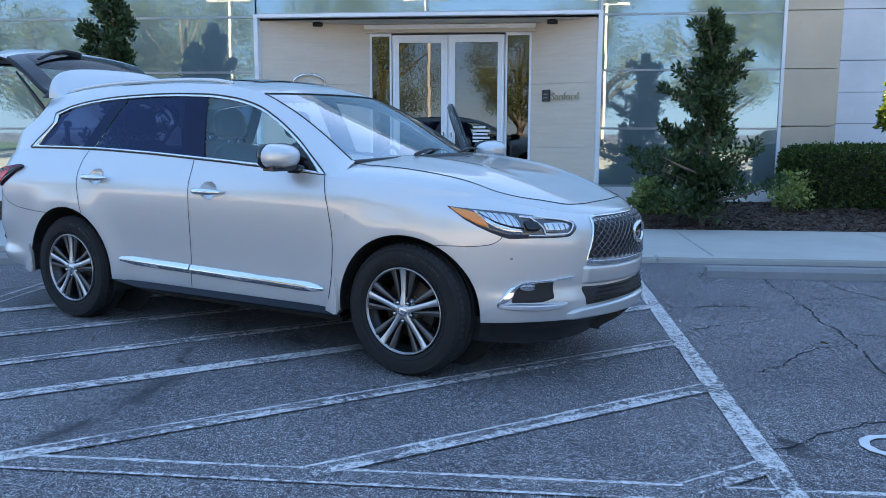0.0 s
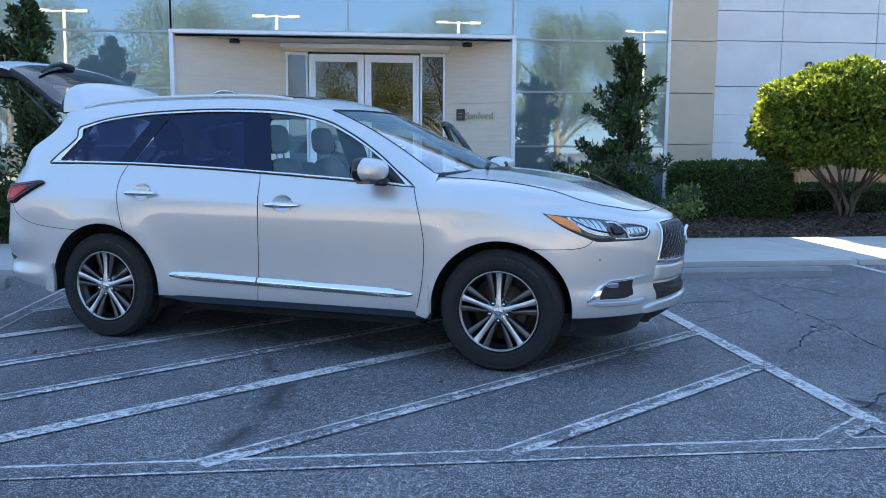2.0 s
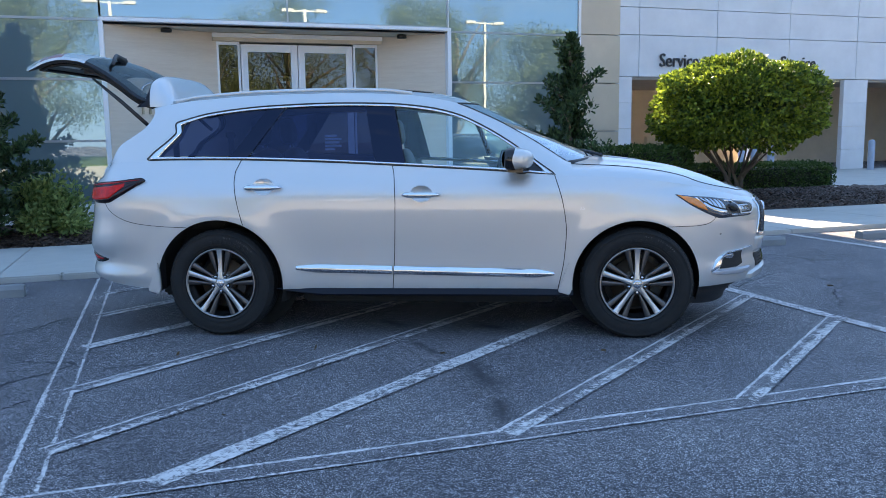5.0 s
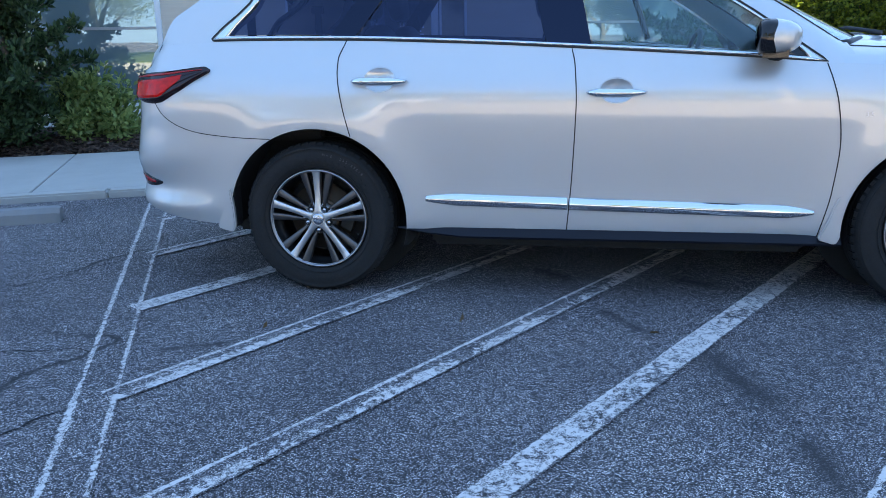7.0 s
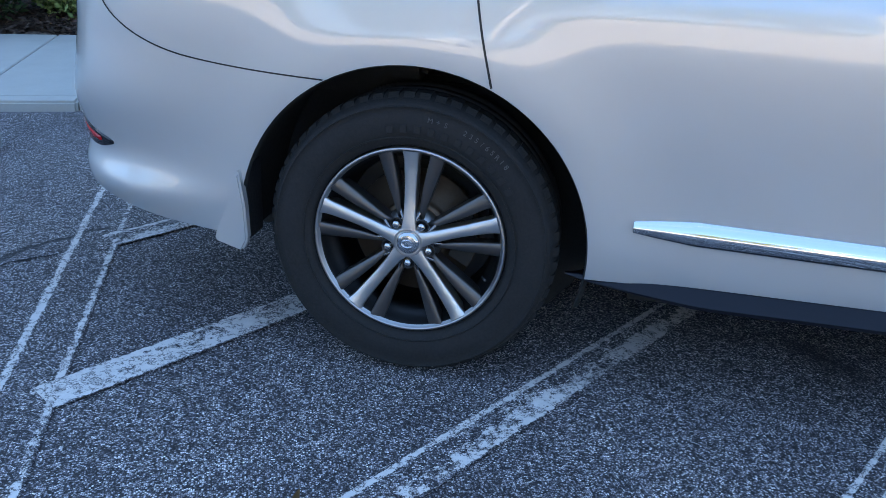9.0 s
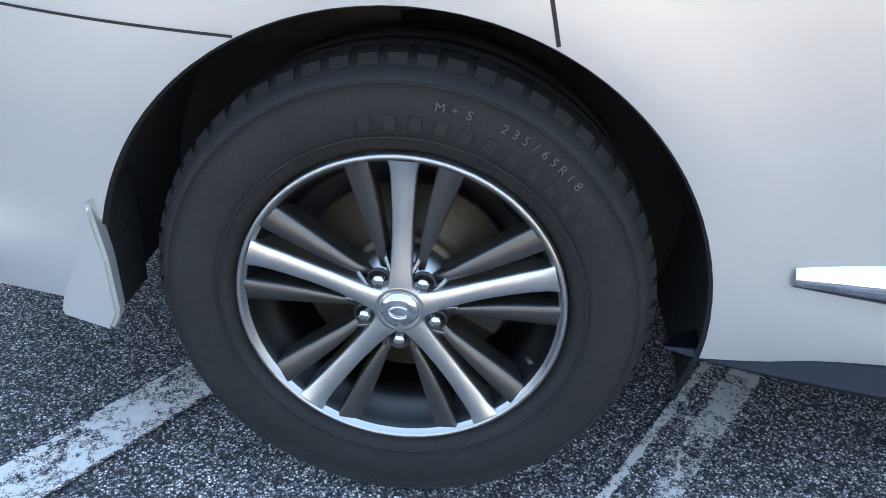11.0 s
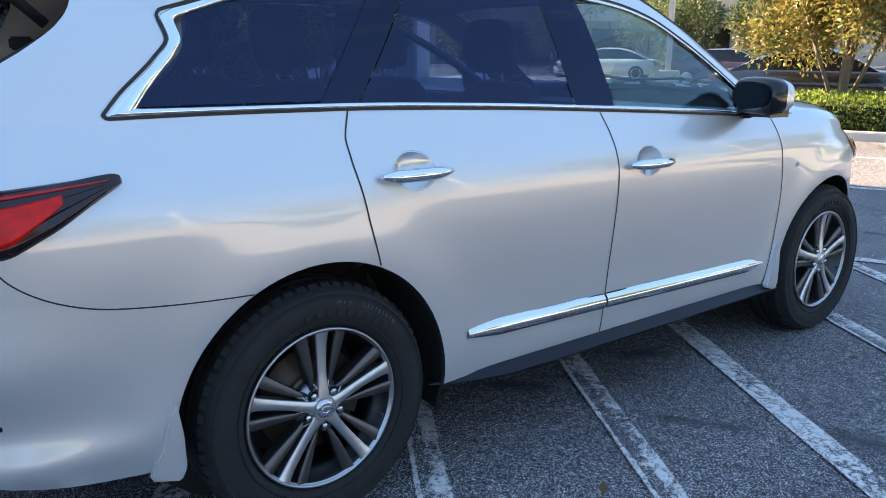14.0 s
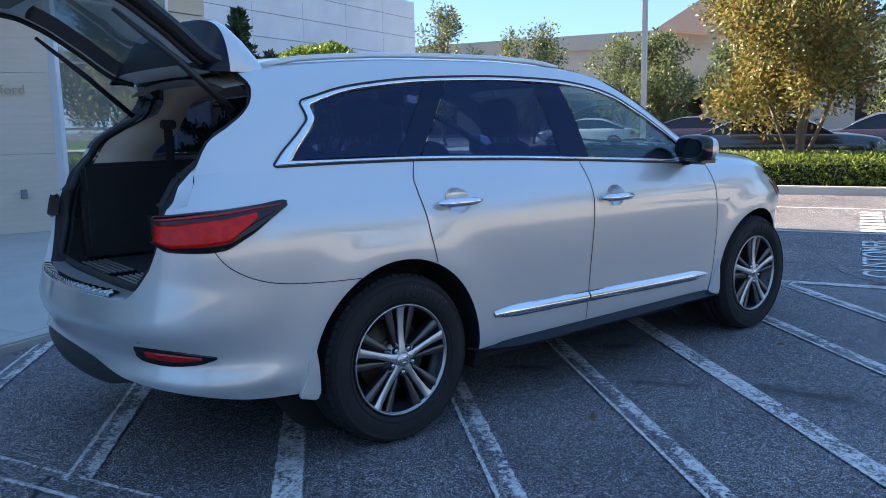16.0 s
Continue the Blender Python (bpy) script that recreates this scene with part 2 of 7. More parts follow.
def pane(name, tint, keep, gloss=0.02, ior=1.52, opaque=None, reflect_tint=(0.8, 0.8, 0.8)):
    """Glass: clear or tinted see-through; reflection strength and tint are set by hand."""
    m, n, l, p = nodes_of(name)
    lw = n.new("ShaderNodeLayerWeight")
    lw.inputs["Blend"].default_value = 0.5
    f0 = ((ior - 1) / (ior + 1)) ** 2
    fr = maths(n, l, "ADD", f0, maths(n, l, "MULTIPLY", maths(n, l, "POWER", lw.outputs["Facing"], 5.0), 1 - f0))
    gl = n.new("ShaderNodeBsdfGlossy")
    gl.inputs["Roughness"].default_value = gloss
    gl.inputs["Color"].default_value = rgb(reflect_tint)
    wav = noise_tex(n, l, coords(n, l), 0.9, 2)
    b = n.new("ShaderNodeBump")
    b.inputs["Strength"].default_value, b.inputs["Distance"].default_value = 0.03, 0.03
    l.new(wav, b.inputs["Height"])
    l.new(b.outputs[0], gl.inputs["Normal"])
    tr = n.new("ShaderNodeBsdfTransparent")
    tr.inputs[0].default_value = rgb(tuple(t * keep for t in tint))
    under = tr.outputs[0]
    # flat diffuse colour mixed in for the bluish lit interior behind the pane
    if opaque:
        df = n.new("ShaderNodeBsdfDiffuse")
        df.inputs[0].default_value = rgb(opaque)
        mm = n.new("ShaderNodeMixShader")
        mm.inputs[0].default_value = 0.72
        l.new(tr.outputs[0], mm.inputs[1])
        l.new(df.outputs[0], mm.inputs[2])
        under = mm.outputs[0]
    ms = n.new("ShaderNodeMixShader")
    l.new(fr, ms.inputs[0])
    l.new(under, ms.inputs[1])
    l.new(gl.outputs[0], ms.inputs[2])
    l.new(ms.outputs[0], n["Material Output"].inputs[0])
    return m


PAINT = car_paint()
CHROME = plain("chrome", (0.72, 0.73, 0.75), 0.07, 1.0, 0.04, bmp=0)
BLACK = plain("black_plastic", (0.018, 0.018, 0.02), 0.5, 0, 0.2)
GLOSSY = plain("gloss_black", (0.006, 0.006, 0.008), 0.10, 0, 0.2, bmp=0)
WELL = plain("wheel_well_felt", (0.015, 0.015, 0.015), 0.95, 0, 0.3)
SEAL = plain("black_rubber_seal", (0.010, 0.010, 0.011), 0.6, 0, 0.2)
SILL = plain("dark_sill_plastic", (0.006, 0.007, 0.013), 0.34, 0, 0.2, bmp=0, ior=1.32)
RUBBER = plain("tyre_rubber", (0.017, 0.017, 0.0175), 0.78, 0, 0.35, 9, 160, 0.25, ior=1.35)
ALLOY = plain("machined_alloy", (0.60, 0.59, 0.585), 0.38, 1.0, 0.06, bmp=0.02)
SATIN = plain("satin_chrome", (0.62, 0.64, 0.68), 0.28, 0.8, 0.04, bmp=0)
GUNMETAL = plain("gunmetal_alloy", (0.12, 0.112, 0.11), 0.36, 0.88, 0.10, bmp=0)
RIM_EDGE = plain("brushed_rim", (0.42, 0.41, 0.41), 0.36, 1.0, 0.08, bmp=0)
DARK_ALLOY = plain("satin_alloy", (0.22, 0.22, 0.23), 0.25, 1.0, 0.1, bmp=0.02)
STEEL = plain("brake_steel", (0.13, 0.09, 0.065), 0.5, 0.8, 0.4, 14)
IRON = plain("cast_iron", (0.02, 0.019, 0.019), 0.6, 0.2, 0.3, 14)
TRIM_DARK = plain("dark_carpet", (0.018, 0.018, 0.019), 0.9, 0, 0.3, 20, 300, 0.4)
TRIM_BEIGE = plain("beige_lining", (0.70, 0.65, 0.59), 0.8, 0, 0.1)
LEATHER = plain("grey_leather", (0.075, 0.078, 0.082), 0.45, 0, 0.15, 8, 200, 0.2)
RED = plain("red_lens", (0.40, 0.005, 0.007), 0.10, 0, 0.6, 38, 200, 0)
DARKRED = plain("dark_red_lens", (0.016, 0.002, 0.003), 0.10, 0, 0.3, 25, 200, 0)
BRIGHT_RED = plain("bright_red_lens", (0.70, 0.006, 0.004), 0.16, 0, 0.6, 34, 200, 0, ior=1.38)
AMBER = plain("amber_lens", (0.80, 0.22, 0.015), 0.12, 0, 0.2, 40, 200, 0, coat=1.0)
LAMP = plain("lamp_reflector", (0.55, 0.56, 0.58), 0.12, 1.0, 0.35, 22, 90, 0.2)
LENS_DARK = plain("headlamp_bezel", (0.05, 0.052, 0.06), 0.15, 0.3, 0.3, 20, 90, 0, coat=1.0)
WHITE_LENS = plain("white_lens", (0.75, 0.76, 0.78), 0.15, 0, 0.1, bmp=0, coat=1.0)
# blue of the reflected sky is put into the glass and pillar colours
TINT = pane("privacy_glass", (0.26, 0.36, 0.64), 0.34, 0.015, 1.58, reflect_tint=(0.42, 0.56, 0.98))
PILLAR = pane("gloss_black_pillar", (0.0, 0.0, 0.0), 0.0, 0.02, 1.58, reflect_tint=(0.42, 0.54, 0.88))
# index raised far over real glass for the bright sky on the windscreen
CLEAR = pane("clear_glass", (0.80, 0.90, 0.91), 0.95, 0.02, 4.0, reflect_tint=(0.80, 0.92, 1.0))
REAR_GLASS = pane("rear_glass", (0.62, 0.68, 0.72), 0.7)
FRONT_TINT = pane("side_glass", (0.76, 0.97, 0.99), 1.0, 0.015, 1.78, reflect_tint=(0.68, 0.92, 0.98))
FACADE_GLASS = pane("facade_glass", (0.30, 0.40, 0.44), 0.55, 0.008, 3.1, (0.19, 0.27, 0.29), reflect_tint=(0.76, 0.95, 0.98))
DOOR_GLASS = pane("door_glass", (0.36, 0.40, 0.30), 0.6, 0.008, 2.0)
ASPHALT = asphalt()
LINE_OLD = line_paint("faded_line_paint", ((0.0, 0.1), (0.05, 0.60), (0.12, 0.56), (0.18, 0.18), (0.80, 0.18), (0.86, 0.70), (0.93, 0.66), (1.0, 0.2)))
LINE_NEW = line_paint("worn_line_paint", ((0.0, 0.2), (0.08, 0.62), (0.5, 0.56), (0.82, 0.60), (0.9, 0.72), (0.95, 0.70), (1.0, 0.3)))
LINE_MID = line_paint("half_worn_line_paint", ((0.0, 0.15), (0.08, 0.58), (0.42, 0.50), (0.55, 0.32), (0.80, 0.28), (0.87, 0.70), (0.95, 0.68), (1.0, 0.2)))
STAIN = stained()
CRACK = plain("crack_shadow", (0.012, 0.012, 0.014), 0.95, 0, 0.3, 20, 90, 0.3)
CONCRETE = concrete("concrete", (0.50, 0.47, 0.43))
BOUNCE_GROUND = concrete("pale_bounce_ground", (0.55, 0.47, 0.38), 0.3)
STOP_GREY = concrete("grey_concrete", (0.27, 0.27, 0.27), 3)
TRAVERTINE = travertine()
MULCH = mulch()
WHITE_METAL = plain("white_metal", (0.74, 0.75, 0.76), 0.35, 0, 0.06)
BEIGE_PANEL = concrete("beige_stone_panel", (0.62, 0.52, 0.40), 0.8)
WHITE_PANEL = concrete("white_panel", (0.72, 0.72, 0.72), 0.5)
BARK = plain("bark", (0.17, 0.13, 0.10), 0.9, 0, 0.4, 12, 60, 0.8)
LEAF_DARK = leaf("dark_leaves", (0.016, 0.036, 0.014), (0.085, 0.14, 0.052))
LEAF_MID = leaf("hedge_leaves", (0.025, 0.06, 0.015), (0.10, 0.17, 0.04))
LEAF_LIGHT = leaf("light_leaves", (0.10, 0.17, 0.045), (0.42, 0.48, 0.17))
# lit copy of the hedge leaves, with the sun's yellow in the colour
LEAF_SUNNY = leaf("sunlit_hedge_leaves", (0.05, 0.095, 0.018), (0.30, 0.36, 0.07))
LEAF_ROUND = leaf("round_tree_leaves", (0.028, 0.066, 0.012), (0.32, 0.40, 0.050))
LEAF_BROWN = leaf("magnolia_leaves", (0.030, 0.055, 0.014), (0.30, 0.30, 0.085), (0.29, 0.19, 0.060))
LEAF_FAR = leaf("oak_leaves", (0.06, 0.085, 0.035), (0.21, 0.24, 0.10))
SIGN_BLACK = plain("black_letters", (0.02, 0.02, 0.022), 0.4)
SIGN_GOLD = plain("bronze_letters", (0.38, 0.33, 0.24), 0.35, 0.8)
GLOSSY_CHROME = plain("dark_chrome", (0.17, 0.17, 0.18), 0.15, 1.0, 0.1, bmp=0)
CUP = plain("silver_cup_paint", (0.55, 0.54, 0.52), 0.2, 0.6, 0.05, bmp=0, coat=1.0)
TRIM_GREY = plain("grey_trim_plastic", (0.60, 0.59, 0.57), 0.55, 0, 0.15)
BLUE_GREY = plain("blue_grey_paint", (0.30, 0.36, 0.44), 0.5)


# ---- mesh helpers ----
def link(name, me, parent=None, label=""):
    ob = new(name, me)
    if parent is not None:
        ob.parent = parent
    if label:
        ob["label"] = label
    return ob


def mesh_of(name, verts, faces, mat, smooth=False):
    me = bpy.data.meshes.new(name)
    me.from_pydata([tuple(v) for v in verts], [], [tuple(f) for f in faces])
    me.materials.append(mat)
    if smooth:
        me.polygons.foreach_set("use_smooth", [True] * len(me.polygons))
    me.update()
    return me


def part(name, bm, mat, parent=None, label="", smooth=False):
    me = bpy.data.meshes.new(name)
    bm.normal_update()
    bm.to_mesh(me)
    bm.free()
    me.materials.append(mat)
    if smooth:
        me.polygons.foreach_set("use_smooth", [True] * len(me.polygons))
    return link(name, me, parent, label)


def box(name, lo, hi, mat, parent=None, label="", bev=0.0, seg=2):
    bm = bmesh.new()
    bmesh.ops.create_cube(bm, size=1.0)
    for v in bm.verts:
        v.co = Vector([(a + b) / 2 + c * (b - a) for a, b, c in zip(lo, hi, v.co)])
    if bev:
        bmesh.ops.bevel(bm, geom=bm.edges[:], offset=bev, segments=seg, affect="EDGES", clamp_overlap=True)
    return part(name, bm, mat, parent, label)


def tube_mesh(name, pts, radius, mat, seg=10, closed=False, caps=True):
    """A round bar along points; radius may be one number or one for each point."""
    pts = [Vector(p) for p in pts]
    k = len(pts)
    rad = radius if isinstance(radius, (list, tuple)) else [radius] * k
    vs, fs = [], []
    for i, p in enumerate(pts):
        a, b = (pts[(i - 1) % k], pts[(i + 1) % k]) if closed else (pts[max(i - 1, 0)], pts[min(i + 1, k - 1)])
        d = (b - a).normalized()
        side = d.cross(Vector((0, 0, 1)))
        if side.length < 0.05:
            side = d.cross(Vector((0, 1, 0)))
        side.normalize()
        up = side.cross(d)
        for j in range(seg):
            t = 2 * math.pi * j / seg
            vs.append(p + rad[i] * (math.cos(t) * side + math.sin(t) * up))
    for i in range(k if closed else k - 1):
        for j in range(seg):
            a, b = i * seg + j, i * seg + (j + 1) % seg
            c, d = ((i + 1) % k) * seg + (j + 1) % seg, ((i + 1) % k) * seg + j
            fs.append((a, b, c, d))
    if caps and not closed:
        fs.append(tuple(range(seg))[::-1])
        fs.append(tuple(range((k - 1) * seg, k * seg)))
    return mesh_of(name, vs, fs, mat, True)


def tube(name, pts, radius, mat, parent=None, label="", seg=10, closed=False):
    return link(name, tube_mesh(name, pts, radius, mat, seg, closed), parent, label)


def lathe(name, prof, mat, parent=None, label="", seg=64, axis="y"):
    """Turns a profile of (radius, offset) round the y axis."""
    vs, fs, k = [], [], len(prof)
    for i in range(seg):
        t = 2 * math.pi * i / seg
        for r, o in prof:
            vs.append((r * math.cos(t), o, r * math.sin(t)))
    for i in range(seg):
        for j in range(k - 1):
            a, b = i * k + j, ((i + 1) % seg) * k + j
            fs.append((a, b, b + 1, a + 1))
    return link(name, mesh_of(name, vs, fs, mat, True), parent, label)


def spl(x, xs, ys):
    """Smooth curve through points, for numbers or arrays."""
    xs, ys = np.asarray(xs, float), np.asarray(ys, float)
    x = np.clip(np.asarray(x, float), xs[0], xs[-1])
    d = np.diff(ys) / np.diff(xs)
    m = np.r_[d[0], np.where(d[:-1] * d[1:] > 0, 2 * d[:-1] * d[1:] / (d[:-1] + d[1:] + 1e-12), 0), d[-1]]
    i = np.clip(np.searchsorted(xs, x) - 1, 0, len(xs) - 2)
    h = xs[i + 1] - xs[i]
    t = (x - xs[i]) / h
    return ((1 + 2 * t) * (1 - t) ** 2) * ys[i] + t * (1 - t) ** 2 * h * m[i] + t * t * (3 - 2 * t) * ys[i + 1] + t * t * (t - 1) * h * m[i + 1]


def grid_normals(P):
    n = np.cross(np.gradient(P, axis=0), np.gradient(P, axis=1))
    return n / (np.linalg.norm(n, axis=2, keepdims=True) + 1e-12)


def grid_part(name, P, mat, parent=None, label="", keep=None, N=None, flip=False):
    """One mesh from a grid of points; keep marks the cells that stay."""
    nu, nv = P.shape[:2]
    if keep is None:
        keep = np.ones((nu - 1, nv - 1), bool)
    if N is None:
        N = grid_normals(P)
    A, B = P[1:, 1:] - P[:-1, :-1], P[:-1, 1:] - P[1:, :-1]
    facing = (np.cross(A, B) * N[:-1, :-1])[keep].sum()
    if flip:
        N, facing = -N, -facing
    flip = facing < 0
    idx = np.arange(nu * nv).reshape(nu, nv)
    q = np.stack([idx[:-1, :-1], idx[1:, :-1], idx[1:, 1:], idx[:-1, 1:]], -1)[keep]
    if flip:
        q = q[:, ::-1]
    used = np.unique(q)
    back = np.full(nu * nv, -1)
    back[used] = np.arange(len(used))
    me = mesh_of(name, P.reshape(-1, 3)[used].tolist(), back[q].tolist(), mat, True)
    me.normals_split_custom_set_from_vertices(N.reshape(-1, 3)[used].tolist())
    return link(name, me, parent, label)


def inside(poly, u, v):
    """Which points (arrays) lie in a polygon."""
    res = np.zeros(u.shape, bool)
    k = len(poly)
    for i in range(k):
        (x0, y0), (x1, y1) = poly[i], poly[(i + 1) % k]
        hit = ((y0 > v) != (y1 > v)) & (u < (x1 - x0) * (v - y0) / (y1 - y0 + 1e-12) + x0)
        res ^= hit
    return res


def nearest(poly, u, v):
    best, out = 1e9, (u, v)
    k = len(poly)
    for i in range(k):
        (x0, y0), (x1, y1) = poly[i], poly[(i + 1) % k]
        dx, dy = x1 - x0, y1 - y0
        t = max(0, min(1, ((u - x0) * dx + (v - y0) * dy) / (dx * dx + dy * dy + 1e-12)))
        a, b = x0 + t * dx, y0 + t * dy
        d = (a - u) ** 2 + (b - v) ** 2
        if d < best:
            best, out = d, (a, b)
    return out


def cut(P, keep, poly, ia=0, ib=2):
    """Opens a hole of polygon shape in a grid, in two of its coordinates, and draws its rim onto the outline."""
    C = (P[:-1, :-1] + P[1:, :-1] + P[1:, 1:] + P[:-1, 1:]) / 4
    gone = inside(poly, C[..., ia], C[..., ib]) & keep
    keep &= ~gone
    nu, nv = P.shape[:2]
    a, b = np.zeros((nu, nv), bool), np.zeros((nu, nv), bool)
    for du in (0, 1):
        for dv in (0, 1):
            a[du : nu - 1 + du, dv : nv - 1 + dv] |= keep
            b[du : nu - 1 + du, dv : nv - 1 + dv] |= gone
    Pu, Pv = np.gradient(P, axis=0), np.gradient(P, axis=1)
    for i, j in np.argwhere(a & b):
        x, z = P[i, j, ia], P[i, j, ib]
        tx, tz = nearest(poly, x, z)
        M = np.array([[Pu[i, j, ia], Pv[i, j, ia]], [Pu[i, j, ib], Pv[i, j, ib]]])
        if abs(np.linalg.det(M)) < 1e-9:
            continue
        s, t = np.linalg.solve(M, (tx - x, tz - z))
        if abs(s) < 1.6 and abs(t) < 1.6:
            P[i, j] += s * Pu[i, j] + t * Pv[i, j]


def both(P):
    """The other side of the car."""
    return P * np.array([1, -1, 1])


# ---- ground ----
def strip(name, a, b, width, mat, parent=None, z=0.004, label=""):
    """A painted stripe on the ground from a to b."""
    a, b = Vector((*a, z)), Vector((*b, z))
    d = (b - a).normalized()
    s = Vector((-d.y, d.x, 0)) * width / 2
    me = mesh_of(name, [a - s, b - s, b + s, a + s], [(0, 1, 2, 3)], mat)
    uv = me.uv_layers.new(name="UVMap")
    for i, c in enumerate(((0, 0), (1, 0), (1, 1), (0, 1))):
        uv.data[i].uv = c
    return link(name, me, parent, label)


ground = tagged(link("ground", mesh_of("ground", [(-300, -300, 0), (300, -300, 0), (300, 300, 0), (-300, 300, 0)], [(0, 1, 2, 3)], ASPHALT)),
                "worn grey asphalt parking lot with pale stones and cracks", "ground", kind="structure")
# added out of view: ground lightened to bring sunlit asphalt into the reflections
tagged(box("road", (-200, -30.0, -0.1), (200, -8.0, 0.012), BOUNCE_GROUND), "unseen ground coloured pale for sunlit asphalt in reflections", "road", kind="structure")

markings = tagged(new("parking_markings"), "faded white painted hatching and stall lines on asphalt", "road marking", kind="structure")
LEFT_X, RIGHT_X, LOW_Y, KERB_Y = -1.33, 3.99, -3.36, 2.2
strip("border_line", (LEFT_X, -4.6), (LEFT_X, KERB_Y), 0.17, LINE_OLD, markings)
strip("border_line", (RIGHT_X, -4.1), (RIGHT_X, KERB_Y), 0.115, LINE_NEW, markings, 0.006)
strip("border_line", (-1.9, LOW_Y - 0.005), (4.6, LOW_Y - 0.04), 0.16, LINE_OLD, markings, 0.005)
SLOPE = 0.70
for n_hatch, at_left in enumerate((1.20, 0.175, -0.862, -1.89, -2.825, -3.68, -4.77, -5.72, -6.78)):
    x0 = LEFT_X + 0.05
    y0 = at_left
    if y0 < LOW_Y:
        x0, y0 = x0 + (LOW_Y - y0) / SLOPE, LOW_Y
    x1 = RIGHT_X - 0.03
    y1 = y0 + SLOPE * (x1 - x0)
    if y1 > KERB_Y:
        x1, y1 = x0 + (KERB_Y - y0) / SLOPE, KERB_Y
    strip("hatch_line", (x0, y0), (x1, y1), 0.125, (LINE_MID, LINE_MID, LINE_NEW, LINE_MID, LINE_MID, LINE_NEW, LINE_MID, LINE_MID, LINE_MID)[n_hatch], markings, 0.007)
for x in (7.32, 10.1, 12.9, -4.1, -6.9, -9.7):
    strip("stall_line", (x, -3.3), (x, KERB_Y), 0.11, LINE_NEW, markings, 0.006)


def stain_strip(a, b, width):
    return strip("stain", a, b, width, STAIN, ground, 0.0025, "dark drip stain in the asphalt")


for a, b, w in (((1.02, -1.98), (0.94, -2.78), 0.26), ((0.93, -2.80), (0.76, -3.28), 0.22), ((0.83, -1.50), (0.90, -1.95), 0.12), ((1.40, -1.18), (1.58, -1.46), 0.24), ((0.78, -0.78), (0.93, -1.12), 0.18), ((-1.18, -1.46), (-0.78, -1.46), 0.09)):
    stain_strip(a, b, w)


def crack(pts, width, seed):
    """A wandering narrow crack in the asphalt, wide in places and pinched in others."""
    rnd = np.random.default_rng(seed)
    line = []
    for (xa, ya), (xb, yb) in zip(pts, pts[1:]):
        k = max(3, int(math.hypot(xb - xa, yb - ya) / 0.035))
        for i in range(k):
            line.append((xa + (xb - xa) * i / k, ya + (yb - ya) * i / k))
    line.append(pts[-1])
    wob = np.cumsum(rnd.normal(size=(len(line), 2)) * 0.010, axis=0)
    wob -= np.linspace(0, 1, len(line))[:, None] * wob[-1]
    vs, fs = [], []
    for i, (x, y) in enumerate(line):
        a, b = line[max(i - 1, 0)], line[min(i + 1, len(line) - 1)]
        d = Vector((b[0] - a[0], b[1] - a[1], 0)).normalized()
        w = width * rnd.uniform(0.15, 1.0) * (0.3 if i in (0, len(line) - 1) else 1.0)
        c = Vector((x + wob[i, 0], y + wob[i, 1], 0.0032))
        n_ = Vector((-d.y, d.x, 0)) * w / 2
        vs += [c - n_, c + n_]
    for i in range(len(line) - 1):
        fs.append((2 * i, 2 * i + 2, 2 * i + 3, 2 * i + 1))
    return link("crack", mesh_of("crack", vs, fs, CRACK), ground)


for k, (pts, w) in enumerate((
        ([(5.20, 1.35), (5.15, 0.30), (5.10, -0.72), (5.0, -1.74), (4.9, -3.2), (4.95, -4.6)], 0.022),
        ([(4.10, -0.73), (4.45, -0.50), (4.94, -0.30)], 0.020),
        ([(4.33, -1.75), (4.7, -1.35), (5.08, -1.05)], 0.016),
        ([(4.02, -2.93), (4.20, -2.89), (4.6, -2.55), (5.0, -2.4)], 0.020),
        ([(-1.95, -0.31), (-1.65, -0.05), (-1.41, 0.13), (-1.30, 0.35)], 0.016),
        ([(-1.62, -2.10), (-1.50, -1.98), (-1.40, -1.96)], 0.020),
        ([(-2.3, -1.5), (-1.8, -1.25), (-1.47, -1.32), (-1.33, -1.49)], 0.014),
        ([(5.10, -0.72), (5.7, -0.9), (6.4, -0.6), (7.2, -0.75)], 0.018),
        ([(5.15, 0.30), (5.9, 0.55), (6.7, 0.40)], 0.016))):
    crack(pts, w, 300 + k)


def words(name, text, size, depth, mat, m, parent=None, label="", align="LEFT", squash=1.0):
    cu = bpy.data.curves.new(name, "FONT")
    cu.body, cu.size, cu.extrude, cu.align_x, cu.resolution_u = text, size, depth, align, 3
    tmp = new(name, cu)
    me = bpy.data.meshes.new_from_object(tmp)
    bpy.data.objects.remove(tmp)
    me.materials.clear()
    me.materials.append(mat)
    me.transform(Matrix.Diagonal((squash, 1, 1, 1)))
    ob = link(name, me, parent, label)
    ob.matrix_basis = m
    return ob


WORD_PAINT = plain("stencil_paint", (0.62, 0.63, 0.62), 0.7, 0, 0.35, 9, 60, 0.2)
words("stencilled_word", "CUSTOMER", 0.40, 0.001, WORD_PAINT, pose(4.42, -2.97, 0.007), markings, "white stencilled word", squash=1.12)
for k in range(7):
    box("stencil_bar", (7.45 + k * 0.34, -2.97, 0.004), (7.66 + k * 0.34, -2.69, 0.008), WORD_PAINT, markings)

